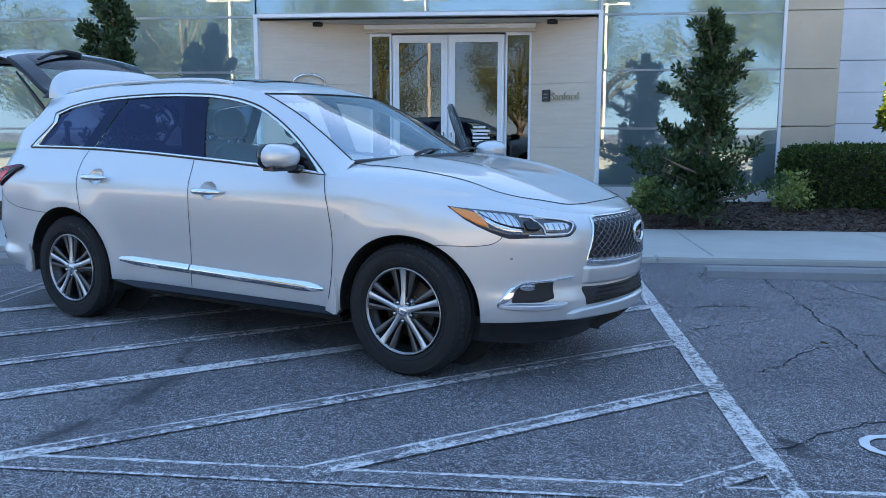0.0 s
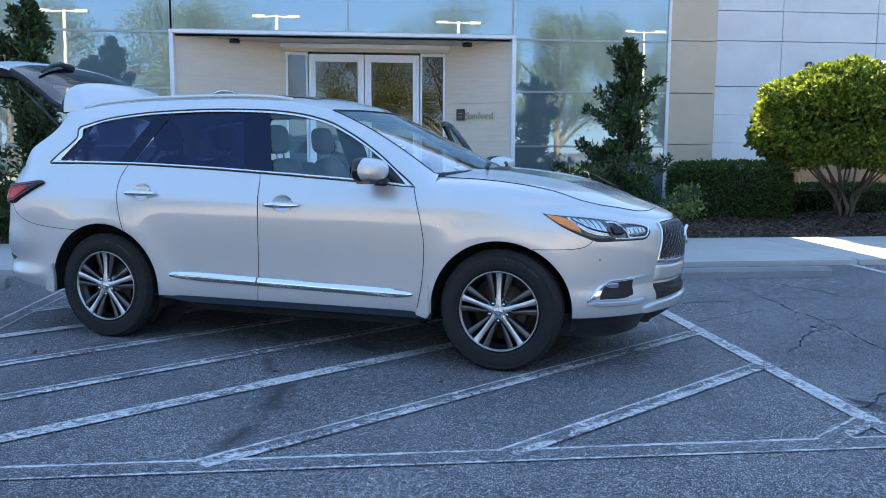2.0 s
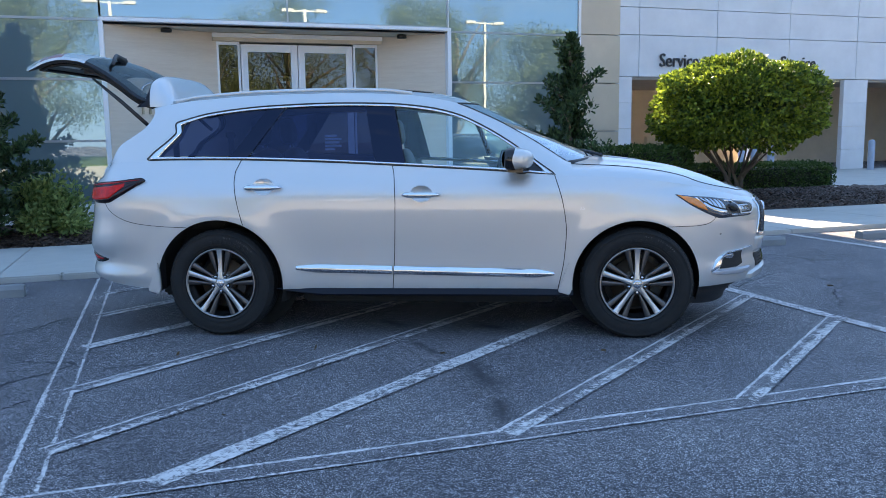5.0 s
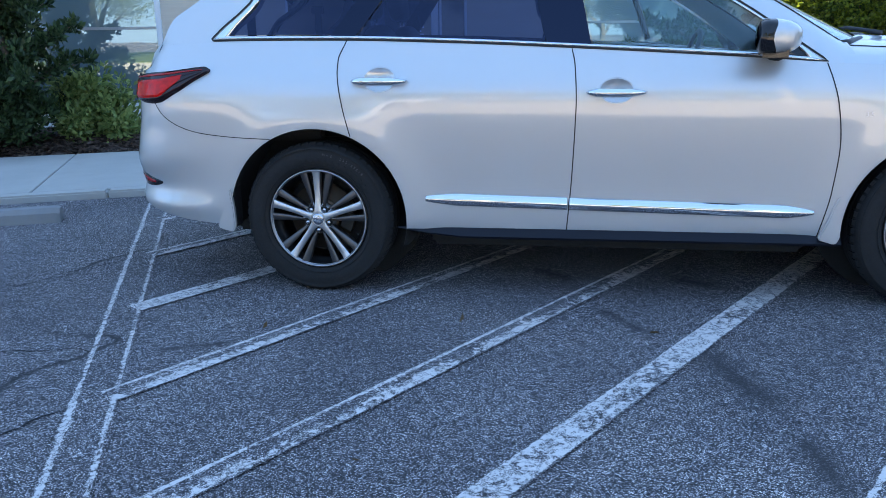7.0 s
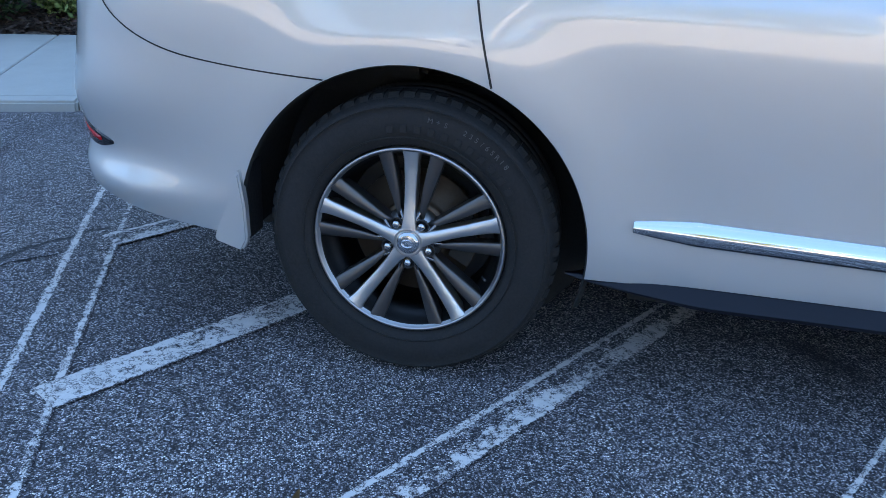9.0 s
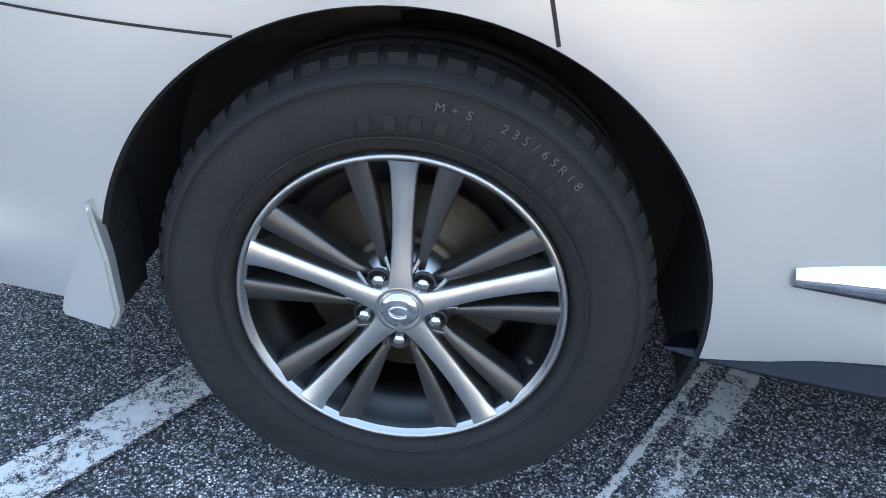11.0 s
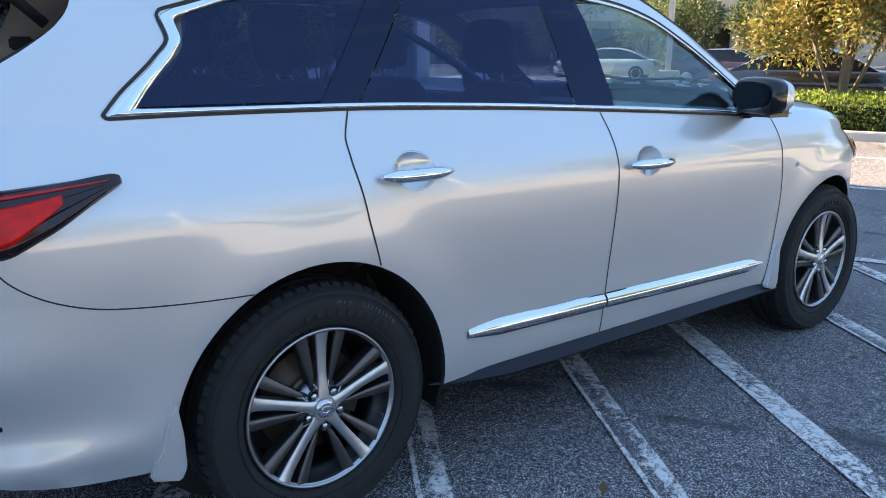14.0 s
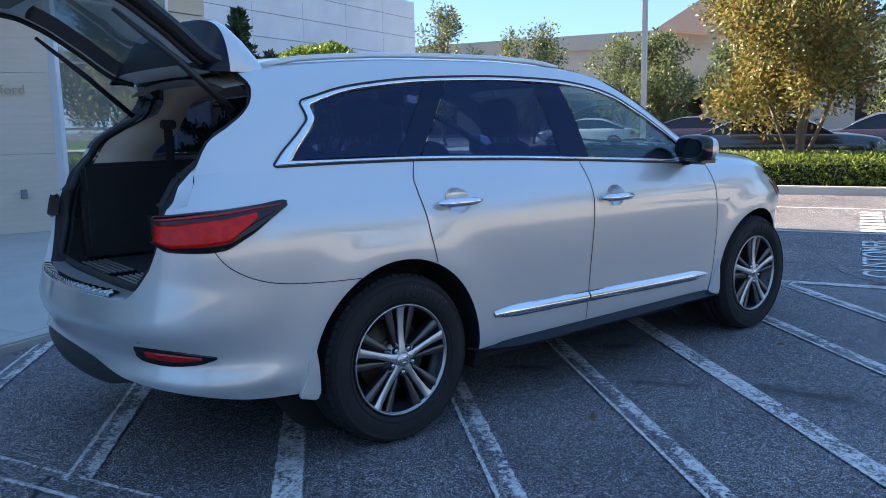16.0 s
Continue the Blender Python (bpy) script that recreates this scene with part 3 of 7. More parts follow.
# kerb, pavement, beds
pavement = tagged(new("pavement"), "pale concrete pavement with tooled joints before the building", "pavement", kind="structure")
KERB_H = 0.06
WALK_Y = 4.72
for k in range(16):
    x = -17.0 + k * 2.44
    box("slab", (x + 0.006, KERB_Y + 0.16, -0.2), (x + 2.434, WALK_Y, KERB_H), CONCRETE, pavement, bev=0.008, seg=1)
for k in range(2):
    for j in range(1):
        box("slab", (-1.55 + k * 2.95, WALK_Y + 0.01, -0.2), (1.39 + k * 2.95, 7.9, KERB_H + 0.003), CONCRETE, pavement, bev=0.008, seg=1)
for k in range(13):
    x = -17.0 + k * 3.05
    box("kerb_stone", (x + 0.004, KERB_Y, -0.2), (x + 3.046, KERB_Y + 0.155, KERB_H + 0.002), CONCRETE, pavement, bev=0.015)


def bed(name, x0, x1, y0, y1, label):
    nx, ny = int((x1 - x0) / 0.09), int((y1 - y0) / 0.09)
    vs, fs = [], []
    for i in range(nx + 1):
        for j in range(ny + 1):
            x, y = x0 + (x1 - x0) * i / nx, y0 + (y1 - y0) * j / ny
            e = min(1, j / 6)
            vs.append((x, y, KERB_H - 0.02 + 0.10 * e + 0.05 * noise.noise((x * 1.3, y * 1.3, 0)) * e + 0.03 * noise.noise((x * 9, y * 9, 3))))
    for i in range(nx):
        for j in range(ny):
            a = i * (ny + 1) + j
            fs.append((a, a + ny + 1, a + ny + 2, a + 1))
    return tagged(link(name, mesh_of(name, vs, fs, MULCH, True)), label, "planting bed", kind="structure")


bed("planting_bed", 4.4, 18.0, WALK_Y + 0.01, 8.0, "dark brown bark mulch bed under shrubs")
bed("planting_bed", -17.0, -1.6, WALK_Y + 0.01, 6.9, "dark brown bark mulch bed beside the entrance")


def chips(name, x0, x1, y0, y1, count, label):
    rnd = np.random.default_rng(4)
    vs, fs = [], []
    for _ in range(count):
        x, y = rnd.uniform(x0, x1), rnd.uniform(y0, y1)
        e = min(1, (y - WALK_Y) / 0.5)
        z = KERB_H + 0.01 + 0.10 * e + 0.05 * noise.noise((x * 1.3, y * 1.3, 0)) * e
        a, L, w = rnd.uniform(0, 6.28), rnd.uniform(0.02, 0.06), rnd.uniform(0.008, 0.02)
        t = rnd.uniform(-0.5, 0.5)
        d, s = Vector((math.cos(a), math.sin(a), t)) * L, Vector((-math.sin(a), math.cos(a), rnd.uniform(-0.6, 0.6))) * w
        c, k = Vector((x, y, z)), len(vs)
        vs += [c - d - s, c + d - s * 0.5, c + d + s, c - d + s, c + Vector((0, 0, 0.012))]
        fs += [(k, k + 1, k + 4), (k + 1, k + 2, k + 4), (k + 2, k + 3, k + 4), (k + 3, k, k + 4)]
    return tagged(link(name, mesh_of(name, vs, fs, CHIP)), label, "mulch", kind="stuff")


CHIP = leaf("bark_chips", (0.03, 0.018, 0.014), (0.16, 0.10, 0.08))
chips("bark_chips", 4.45, 13.5, WALK_Y + 0.03, 7.9, 9000, "loose dark bark chips on the bed")
chips("bark_chips", -5.5, -1.65, WALK_Y + 0.03, 6.6, 3500, "loose dark bark chips on the bed")


def wheel_stop(x0, x1, y, label):
    bm = bmesh.new()
    prof = [(-0.075, 0), (-0.07, 0.07), (-0.045, 0.105), (0.045, 0.105), (0.07, 0.07), (0.075, 0)]
    rings = []
    for x in (x0, x0 + 0.03, x1 - 0.03, x1):
        k = 0.92 if x in (x0, x1) else 1.0
        rings.append([bm.verts.new((x, y + p * k, max(q * k, 0.0))) for p, q in prof])
    for a, b in zip(rings, rings[1:]):
        for i in range(len(prof) - 1):
            bm.faces.new((a[i], b[i], b[i + 1], a[i + 1]))
        bm.faces.new((a[-1], b[-1], b[0], a[0]))
    bm.faces.new(rings[0][::-1])
    bm.faces.new(rings[-1])
    bmesh.ops.recalc_face_normals(bm, faces=bm.faces[:])
    return tagged(part("wheel_stop", bm, STOP_GREY), label, "wheel stop", "wheel stops along the kerb")


for x0 in (4.68, 7.77, 10.6, -3.83, -6.7):
    wheel_stop(x0, x0 + 1.86, 1.42, "weathered grey concrete wheel stop on asphalt")

# ---- building ----
WALL_TOP, PARAPET = 9.6, 7.25
PORTAL_Y, DOOR_Y, RIGHT_Y = 6.9, 7.72, 8.0
PX0, PX1, PZ = -1.46, 4.06, 3.20
DX0, DX1 = 0.24, 3.02


def glass_wall(name, xs, zs, y, mat, label, depth=0.06):
    """A curtain wall: panes between slim rails and posts."""
    w = tagged(new(name), label, "window wall", kind="structure")
    for x0, x1 in zip(xs, xs[1:]):
        for z0, z1 in zip(zs, zs[1:]):
            box("pane", (x0 + 0.012, y, z0 + 0.012), (x1 - 0.012, y + 0.02, z1 - 0.012), mat, w)
    for z in zs:
        box("rail", (xs[0], y - 0.012, z - 0.018), (xs[-1], y + depth, z + 0.018), MULLION, w)
    for x in xs:
        box("post", (x - 0.014, y - 0.006, zs[0]), (x + 0.014, y + depth, zs[-1]), MULLION, w)
    return w


MULLION = plain("grey_mullion", (0.30, 0.33, 0.35), 0.35, 0.5, 0.08)
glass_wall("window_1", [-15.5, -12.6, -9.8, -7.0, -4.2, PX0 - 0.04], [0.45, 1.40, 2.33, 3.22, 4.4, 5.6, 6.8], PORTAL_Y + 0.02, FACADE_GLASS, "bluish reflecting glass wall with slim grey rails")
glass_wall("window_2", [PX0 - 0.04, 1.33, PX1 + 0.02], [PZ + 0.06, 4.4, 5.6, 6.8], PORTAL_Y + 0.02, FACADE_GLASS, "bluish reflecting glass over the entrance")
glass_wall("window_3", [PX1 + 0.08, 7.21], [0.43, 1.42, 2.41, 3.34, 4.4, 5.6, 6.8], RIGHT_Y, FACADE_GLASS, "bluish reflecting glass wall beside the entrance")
wall_front = tagged(new("wall_front"), "pale walls round and above the glass front", "wall", kind="structure")
box("base_wall", (-15.6, PORTAL_Y, -0.1), (PX0 - 0.06, PORTAL_Y + 0.25, 0.43), WHITE_METAL, wall_front)
box("base_wall", (PX1 + 0.06, RIGHT_Y - 0.01, -0.1), (7.22, RIGHT_Y + 0.25, 0.41), WHITE_METAL, wall_front)
box("upper_wall", (-16, PORTAL_Y + 0.03, 6.82), (7.19, PORTAL_Y + 0.4, PARAPET), WHITE_PANEL, wall_front)
# unseen set-back wall, added so the building's shadow reaches across the lot
box("shade_storey", (-16, 12.0, PARAPET - 0.25), (7.28, 12.3, 11.0), WHITE_PANEL, wall_front)
box("return_wall", (PX1 + 0.03, PORTAL_Y + 0.1, -0.1), (PX1 + 0.075, RIGHT_Y, 6.8), WHITE_METAL, wall_front)
box("side_wall", (-16, PORTAL_Y, -0.1), (-15.6, 20, PARAPET), WHITE_PANEL, wall_front)
box("back_wall", (-16, 16.0, -0.1), (8.1, 16.3, 11.0), WHITE_PANEL, wall_front)
tagged(box("roof", (-16, PORTAL_Y + 0.4, PARAPET - 0.3), (7.28, 16.3, PARAPET - 0.26), CONCRETE), "flat roof of the showroom", "roof", kind="structure")
tagged(box("floor", (-15.6, 8.25, -0.1), (8.0, 16.0, 0.07), CONCRETE), "pale showroom floor behind the glass", "floor", kind="structure")
tagged(box("ceiling", (-15.6, 8.3, 3.9), (7.2, 16.0, 4.0), WHITE_PANEL), "pale showroom ceiling behind the glass", "ceiling", kind="structure")
tower = tagged(new("wall_tower"), "beige stone panel wall corner with fine joints", "wall", kind="structure")
box("core", (7.30, RIGHT_Y + 0.06, -0.1), (8.10, 16.4, WALL_TOP), CONCRETE, tower)
box("edge_trim", (7.20, RIGHT_Y - 0.03, 0.0), (7.255, RIGHT_Y + 0.1, WALL_TOP), WHITE_METAL, tower)
for k in range(12):
    z = -0.45 + k * 0.955
    box("panel", (7.26, RIGHT_Y - 0.005, max(z + 0.008, -0.05)), (8.15, RIGHT_Y + 0.055, z + 0.947), BEIGE_PANEL, tower, bev=0.004, seg=1)
    box("panel", (8.105, RIGHT_Y + 0.065, max(z + 0.008, -0.05)), (8.15, RIGHT_Y + 1.59, z + 0.947), WHITE_PANEL, tower)

box("rear_block", (8.10, 9.6, -0.1), (8.20, 16.4, WALL_TOP), WHITE_PANEL, tower)
# entrance: white frame, angled stone walls, soffit, doors
entrance = tagged(new("entrance"), "white framed entrance recess with travertine side walls", "entrance", kind="structure")
box("frame_jamb", (PX0 - 0.07, PORTAL_Y - 0.04, 0.05), (PX0, PORTAL_Y + 0.12, PZ), WHITE_METAL, entrance, bev=0.006)
box("frame_jamb", (PX1, PORTAL_Y - 0.04, 0.05), (PX1 + 0.07, PORTAL_Y + 0.12, PZ), WHITE_METAL, entrance, bev=0.006)
box("frame_head", (PX0 - 0.07, PORTAL_Y - 0.042, PZ + 0.001), (PX1 + 0.07, PORTAL_Y + 0.12, PZ + 0.055), WHITE_METAL, entrance, bev=0.006)
bm = bmesh.new()
q = [bm.verts.new(c) for c in ((PX0, PORTAL_Y + 0.1, PZ - 0.03), (PX1, PORTAL_Y + 0.1, PZ - 0.03), (PX1, DOOR_Y + 0.3, PZ - 0.03), (PX0, DOOR_Y + 0.3, PZ - 0.03))]
bm.faces.new(q)
part("soffit", bm, BEIGE_PANEL, entrance)
for sx, fx in ((PX0, DX0), (PX1, DX1)):
    for k in range(3):
        z0, z1 = 0.05 + k * 1.055, 0.05 + (k + 1) * 1.055 - 0.004
        bm = bmesh.new()
        a, b = Vector((sx, PORTAL_Y + 0.10, 0)), Vector((fx, DOOR_Y, 0))
        off = Vector((0, 0.12, 0))
        lo = [bm.verts.new(p + Vector((0, 0, z0))) for p in (a, b, b + off, a + off)]
        hi = [bm.verts.new(p + Vector((0, 0, min(z1, PZ - 0.032)))) for p in (a, b, b + off, a + off)]
        for i in range(4):
            bm.faces.new((lo[i], lo[(i + 1) % 4], hi[(i + 1) % 4], hi[i]))
        bm.faces.new(lo[::-1])
        bm.faces.new(hi)
        bmesh.ops.recalc_face_normals(bm, faces=bm.faces[:])
        part("panel", bm, TRAVERTINE, entrance)
box("header_panel", (DX0 - 0.06, DOOR_Y - 0.10, 3.03), (DX1 + 0.06, DOOR_Y + 0.1, PZ - 0.035), BEIGE_PANEL, entrance, bev=0.005)
box("header_trim", (DX0 - 0.07, DOOR_Y - 0.13, 3.09), (DX1 + 0.07, DOOR_Y - 0.101, PZ - 0.04), WHITE_METAL, entrance, bev=0.004)
for x in (-0.55, 3.35):
    lathe("downlight", [(0.0, 0), (0.085, 0), (0.085, 0.05), (0.06, 0.06), (0.0, 0.06)], IRON, entrance, seg=24).matrix_basis = pose(x, PORTAL_Y + 0.36, PZ - 0.095, 90)
box("wall_socket", (3.62, PORTAL_Y + 0.26, 0.52), (3.70, PORTAL_Y + 0.30, 0.64), STOP_GREY, entrance, bev=0.006)

xs_door = [(DX0, 0.62), (2.58, DX1)]
for k, (a, b) in enumerate(xs_door):
    w = tagged(new("window_4" if k == 0 else "window_5"), "narrow sidelight of clear glass in a white frame", "window", kind="structure")
    for x in (a, b - 0.035):
        box("window_frame", (x, DOOR_Y, 0.06), (x + 0.035, DOOR_Y + 0.07, 3.03), WHITE_METAL, w)
    box("window_frame", (a + 0.035, DOOR_Y, 2.98), (b - 0.035, DOOR_Y + 0.07, 3.03), WHITE_METAL, w)
    box("pane", (a + 0.036, DOOR_Y + 0.03, 0.06), (b - 0.036, DOOR_Y + 0.04, 2.98), DOOR_GLASS, w)
for k, (a, b) in enumerate(((0.635, 1.595), (1.605, 2.565))):
    d = tagged(new("door_1" if k == 0 else "door_2"), "tall white framed glass entrance door, closed", "door", kind="structure")
    for x in (a, b - 0.115):
        box("stile", (x, DOOR_Y + 0.005, 0.07), (x + 0.115, DOOR_Y + 0.06, 3.0), WHITE_METAL, d, bev=0.004)
    for z0, z1 in ((0.07, 0.32), (2.87, 3.0)):
        box("rail", (a + 0.115, DOOR_Y + 0.006, z0), (b - 0.115, DOOR_Y + 0.059, z1), WHITE_METAL, d, bev=0.004)
    box("pane", (a + 0.116, DOOR_Y + 0.03, 0.32), (b - 0.116, DOOR_Y + 0.04, 2.87), DOOR_GLASS, d)
    hx = b - 0.06 if k == 0 else a + 0.06
    tube("door_handle", [(hx, DOOR_Y - 0.06, 0.85), (hx, DOOR_Y - 0.06, 1.35)], 0.014, CHROME, d)
    if k == 1:
        for j in range(5):
            box("lettering_bar", (2.03, DOOR_Y + 0.022, 1.42 - j * 0.06), (2.03 + (0.22, 0.3, 0.26, 0.3, 0.18)[j], DOOR_Y + 0.028, 1.455 - j * 0.06), WHITE_METAL, d)

# wall sign, laid along the angled stone wall
wall_dir = Vector((PX1 - DX1, PORTAL_Y + 0.10 - DOOR_Y, 0)).normalized()
turn_sign = math.degrees(math.atan2(wall_dir.y, wall_dir.x))
sign_at = Vector((3.22, DOOR_Y - (3.22 - DX1) * (DOOR_Y - PORTAL_Y - 0.10) / (PX1 - DX1) - 0.02, 0))
wall_sign = tagged(new("wall_sign"), "small dark square emblem with bronze raised letters", "sign")
m_sign = Matrix.Translation(sign_at) @ pose(0, 0, 0, 0, 0, turn_sign)
wall_sign.matrix_world = m_sign
box("emblem", (0.0, -0.03, 1.865), (0.155, -0.005, 2.06), SIGN_BLACK, wall_sign, bev=0.004)
for j in range(2):
    box("emblem_bar", (0.035, -0.034, 1.92 + j * 0.06), (0.12, -0.031, 1.932 + j * 0.06), SIGN_GOLD, wall_sign)
words("letters", "Sanford", 0.175, 0.008, SIGN_GOLD, pose(0.17, -0.014, 1.885, 90), wall_sign, "bronze raised letters")
left_dir = Vector((DX0 - PX0, DOOR_Y - PORTAL_Y - 0.10, 0)).normalized()
brand_sign = tagged(new("brand_sign"), "silver oval ring emblem over bronze letter shapes", "sign")
brand_sign.matrix_world = Matrix.Translation((-1.0, PORTAL_Y + 0.10 + 0.46 * (DOOR_Y - PORTAL_Y - 0.1) / (DX0 - PX0) - 0.03, 2.17)) @ pose(0, 0, 0, 0, 0, math.degrees(math.atan2(left_dir.y, left_dir.x)))
ring = [(0.3 + 0.27 * math.cos(t), 0, 0.15 * math.sin(t)) for t in np.linspace(0, 2 * math.pi, 40)[:-1]]
tube("ring", ring, 0.022, CHROME, brand_sign, closed=True)
tube("ring_stroke", [(0.2, 0, -0.12), (0.3, 0, 0.05), (0.4, 0, -0.12)], 0.016, CHROME, brand_sign)
for k in range(8):
    box("letter_bar", (0.02 + k * 0.12, -0.012, -0.36), (0.05 + k * 0.12, 0.012, -0.24), SIGN_GOLD, brand_sign)

# service wing, set back
SV_Y = 17.0
service = tagged(new("wall_service"), "white panel service wing with wide drive-in openings", "wall", kind="structure")
SV_TOP = 7.2
for k in range(8):
    x = 8.2 + k * 3.05
    for z0, z1 in ((3.28, 4.62), (4.63, 5.5), (5.51, 6.4), (6.41, SV_TOP)):
        box("panel", (x + 0.008, SV_Y, z0 + 0.008), (x + 3.042, SV_Y + 0.2, z1), WHITE_PANEL, service, bev=0.006, seg=1)
for x0, x1 in ((8.2, 14.05), (22.95, 24.05), (31.4, 32.6)):
    for k in range(4):
        box("panel", (x0, SV_Y, -0.1 + k * 0.845), (x1, SV_Y + 0.2, 0.735 + k * 0.845), WHITE_PANEL, service, bev=0.006, seg=1)
box("backing", (8.16, SV_Y + 0.21, 3.2), (32.5, SV_Y + 0.30, SV_TOP - 0.02), CONCRETE, service)
box("backing", (8.0, SV_Y - 0.6, -0.1), (8.18, SV_Y + 0.3, SV_TOP), WHITE_PANEL, service)
box("backing", (8.2, SV_Y + 0.21, -0.1), (14.04, SV_Y + 0.30, 3.19), CONCRETE, service)
box("return_wall", (32.4, SV_Y + 0.2, 0), (32.6, 40, SV_TOP), WHITE_PANEL, service)
box("inner_wall", (8.2, SV_Y + 9, 0), (14.05, SV_Y + 9.2, SV_TOP), BEIGE_PANEL, service)
box("inner_wall", (24.0, SV_Y + 6, 0), (33, SV_Y + 6.2, 3.4), BEIGE_PANEL, service)
box("inner_wall", (14.0, SV_Y + 8.9, 0), (24.0, SV_Y + 9.1, 3.39), BEIGE_PANEL, service)
box("inner_wall", (19.2, SV_Y + 7, 0), (24.0, SV_Y + 7.2, 1.3), BEIGE_PANEL, service)
box("column", (22.0, SV_Y + 3, 0), (22.7, SV_Y + 3.6, 3.4), BEIGE_PANEL, service)
box("canopy_roof", (8.2, SV_Y + 0.2, 3.4), (32.4, SV_Y + 9.2, 3.7), CONCRETE, service)
sign_service = tagged(new("service_sign"), "dark raised letters on a white panel wall", "sign")
words("letters", "Service", 0.62, 0.03, SIGN_BLACK, pose(15.05, SV_Y - 0.05, 3.62, 90), sign_service, squash=0.86)
words("letters", "Service", 0.62, 0.03, SIGN_BLACK, pose(20.0, SV_Y - 0.05, 3.62, 90), sign_service, squash=0.86)
for x, y in ((17.9, 16.2), (18.4, 16.2), (19.1, 16.2), (23.35, 16.0), (24.3, 16.0)):
    bo = lathe("bollard", [(0.0, 1.1), (0.08, 1.08), (0.115, 1.02), (0.115, -0.05)], BLUE_GREY, seg=20)
    bo.matrix_basis = pose(x, y, 0, 90)
    tagged(bo, "blue-grey steel bollard on concrete", "bollard", "bollards at the service wing")
tagged(box("pavement_service", (13.5, 8.6, -0.1), (40, SV_Y, 0.02), CONCRETE), "pale concrete apron of the service drive", "pavement", kind="structure")


# ---- the silver car: rear axle at x = 0, front axle at x = 2.9, its right side at -y ----
suv = tagged(new("suv"), "silver seven-seat suv with its tailgate raised, parked across hatching", "car")
suv.matrix_world = pose(0, 0, 0, 0, 0, -24)
AXLE, WHEEL_Z = 2.9, 0.375
ARCH_R, ARCH_F = 0.452, 0.434

Z_KEYS = [0.20, 0.28, 0.34, 0.42, 0.50, 0.60, 0.70, 0.80, 0.90, 0.98, 1.04, 1.09, 1.15, 1.22, 1.28]
W_KEYS = [0.855, 0.885, 0.905, 0.911, 0.913, 0.917, 0.924, 0.931, 0.936, 0.935, 0.922, 0.901, 0.867, 0.830, 0.804]
FRONT_X0, REAR_X0 = 2.62, -0.35


def nose_x(z):
    return spl(z, [0.2, 0.28, 0.36, 0.45, 0.53, 0.6, 0.75, 0.84, 0.9, 0.96, 1.02], [3.74, 3.86, 3.93, 3.945, 3.93, 3.94, 3.945, 3.93, 3.885, 3.78, 3.62])


def tail_x(z):
    return spl(z, [0.2, 0.30, 0.40, 0.46, 0.53, 0.64, 0.74, 0.85, 1.0, 1.15, 1.28], [-1.00, -1.07, -1.155, -1.17, -1.155, -1.185, -1.165, -1.14, -1.12, -1.08, -0.99])


def flare(x, z):
    """Wheel arch lips, and the swell of the rear bumper under the panel gap."""
    r1, r2 = np.hypot(x, z - WHEEL_Z), np.hypot(x - AXLE, z - WHEEL_Z)
    f = 0.015 * np.exp(-(((r1 - ARCH_R) / 0.13) ** 2)) + 0.015 * np.exp(-(((r2 - ARCH_F) / 0.13) ** 2))
    back = np.clip((-0.42 - x) / 0.40, 0, 1)
    return f + (0.011 * np.exp(-(((z - 0.68) / 0.11) ** 2)) + 0.024 * np.exp(-(((z - 0.425) / 0.055) ** 2))) * back * back * (3 - 2 * back)


Z_FINE = np.arange(0.14, 1.36, 0.001)
W_FINE = spl(Z_FINE, Z_KEYS, W_KEYS)
_g = np.exp(-((np.arange(-90, 91) / 26.0) ** 2))
W_FINE = np.convolve(np.pad(W_FINE, 90, mode="reflect", reflect_type="odd"), _g / _g.sum(), "valid")


def half_width(x, z):
    """Half the body's width below the windows."""
    x, z = np.asarray(x, float), np.asarray(z, float)
    w = np.interp(z, Z_FINE, W_FINE)
    qf = np.clip((x - FRONT_X0) / (nose_x(z) - FRONT_X0), 0, 1)
    qr = np.clip((REAR_X0 - x) / (REAR_X0 - tail_x(z)), 0, 1)
    return (w + flare(x, z)) * (1 - qf**2.4) ** 0.5 * (1 - qr**4.8) ** 0.5


def ring_x(k, z):
    """Place along the car from the tail (k = 0) over the side (1 to 2) to the nose (3)."""
    k, z = np.asarray(k, float), np.asarray(z, float)
    a, b = np.clip(k, 0, 1), np.clip(k - 2, 0, 1)
    qr, qf = np.cos(a * math.pi / 2) ** 0.9, np.sin(b * math.pi / 2) ** 0.9
    qr = np.where(qr > 0.55, 0.55 + 0.45 * (1 - (1 - (qr - 0.55) / 0.45) ** 2.0), qr)
    xr = REAR_X0 + (tail_x(z) - REAR_X0) * qr
    xf = FRONT_X0 + (nose_x(z) - FRONT_X0) * np.where(qf > 0.5, 0.5 + 0.5 * (1 - (1 - (qf - 0.5) / 0.5) ** 1.8), qf)
    xm = REAR_X0 + (FRONT_X0 - REAR_X0) * np.clip(k - 1, 0, 1)
    return np.where(k < 1, xr, np.where(k > 2, xf, xm))


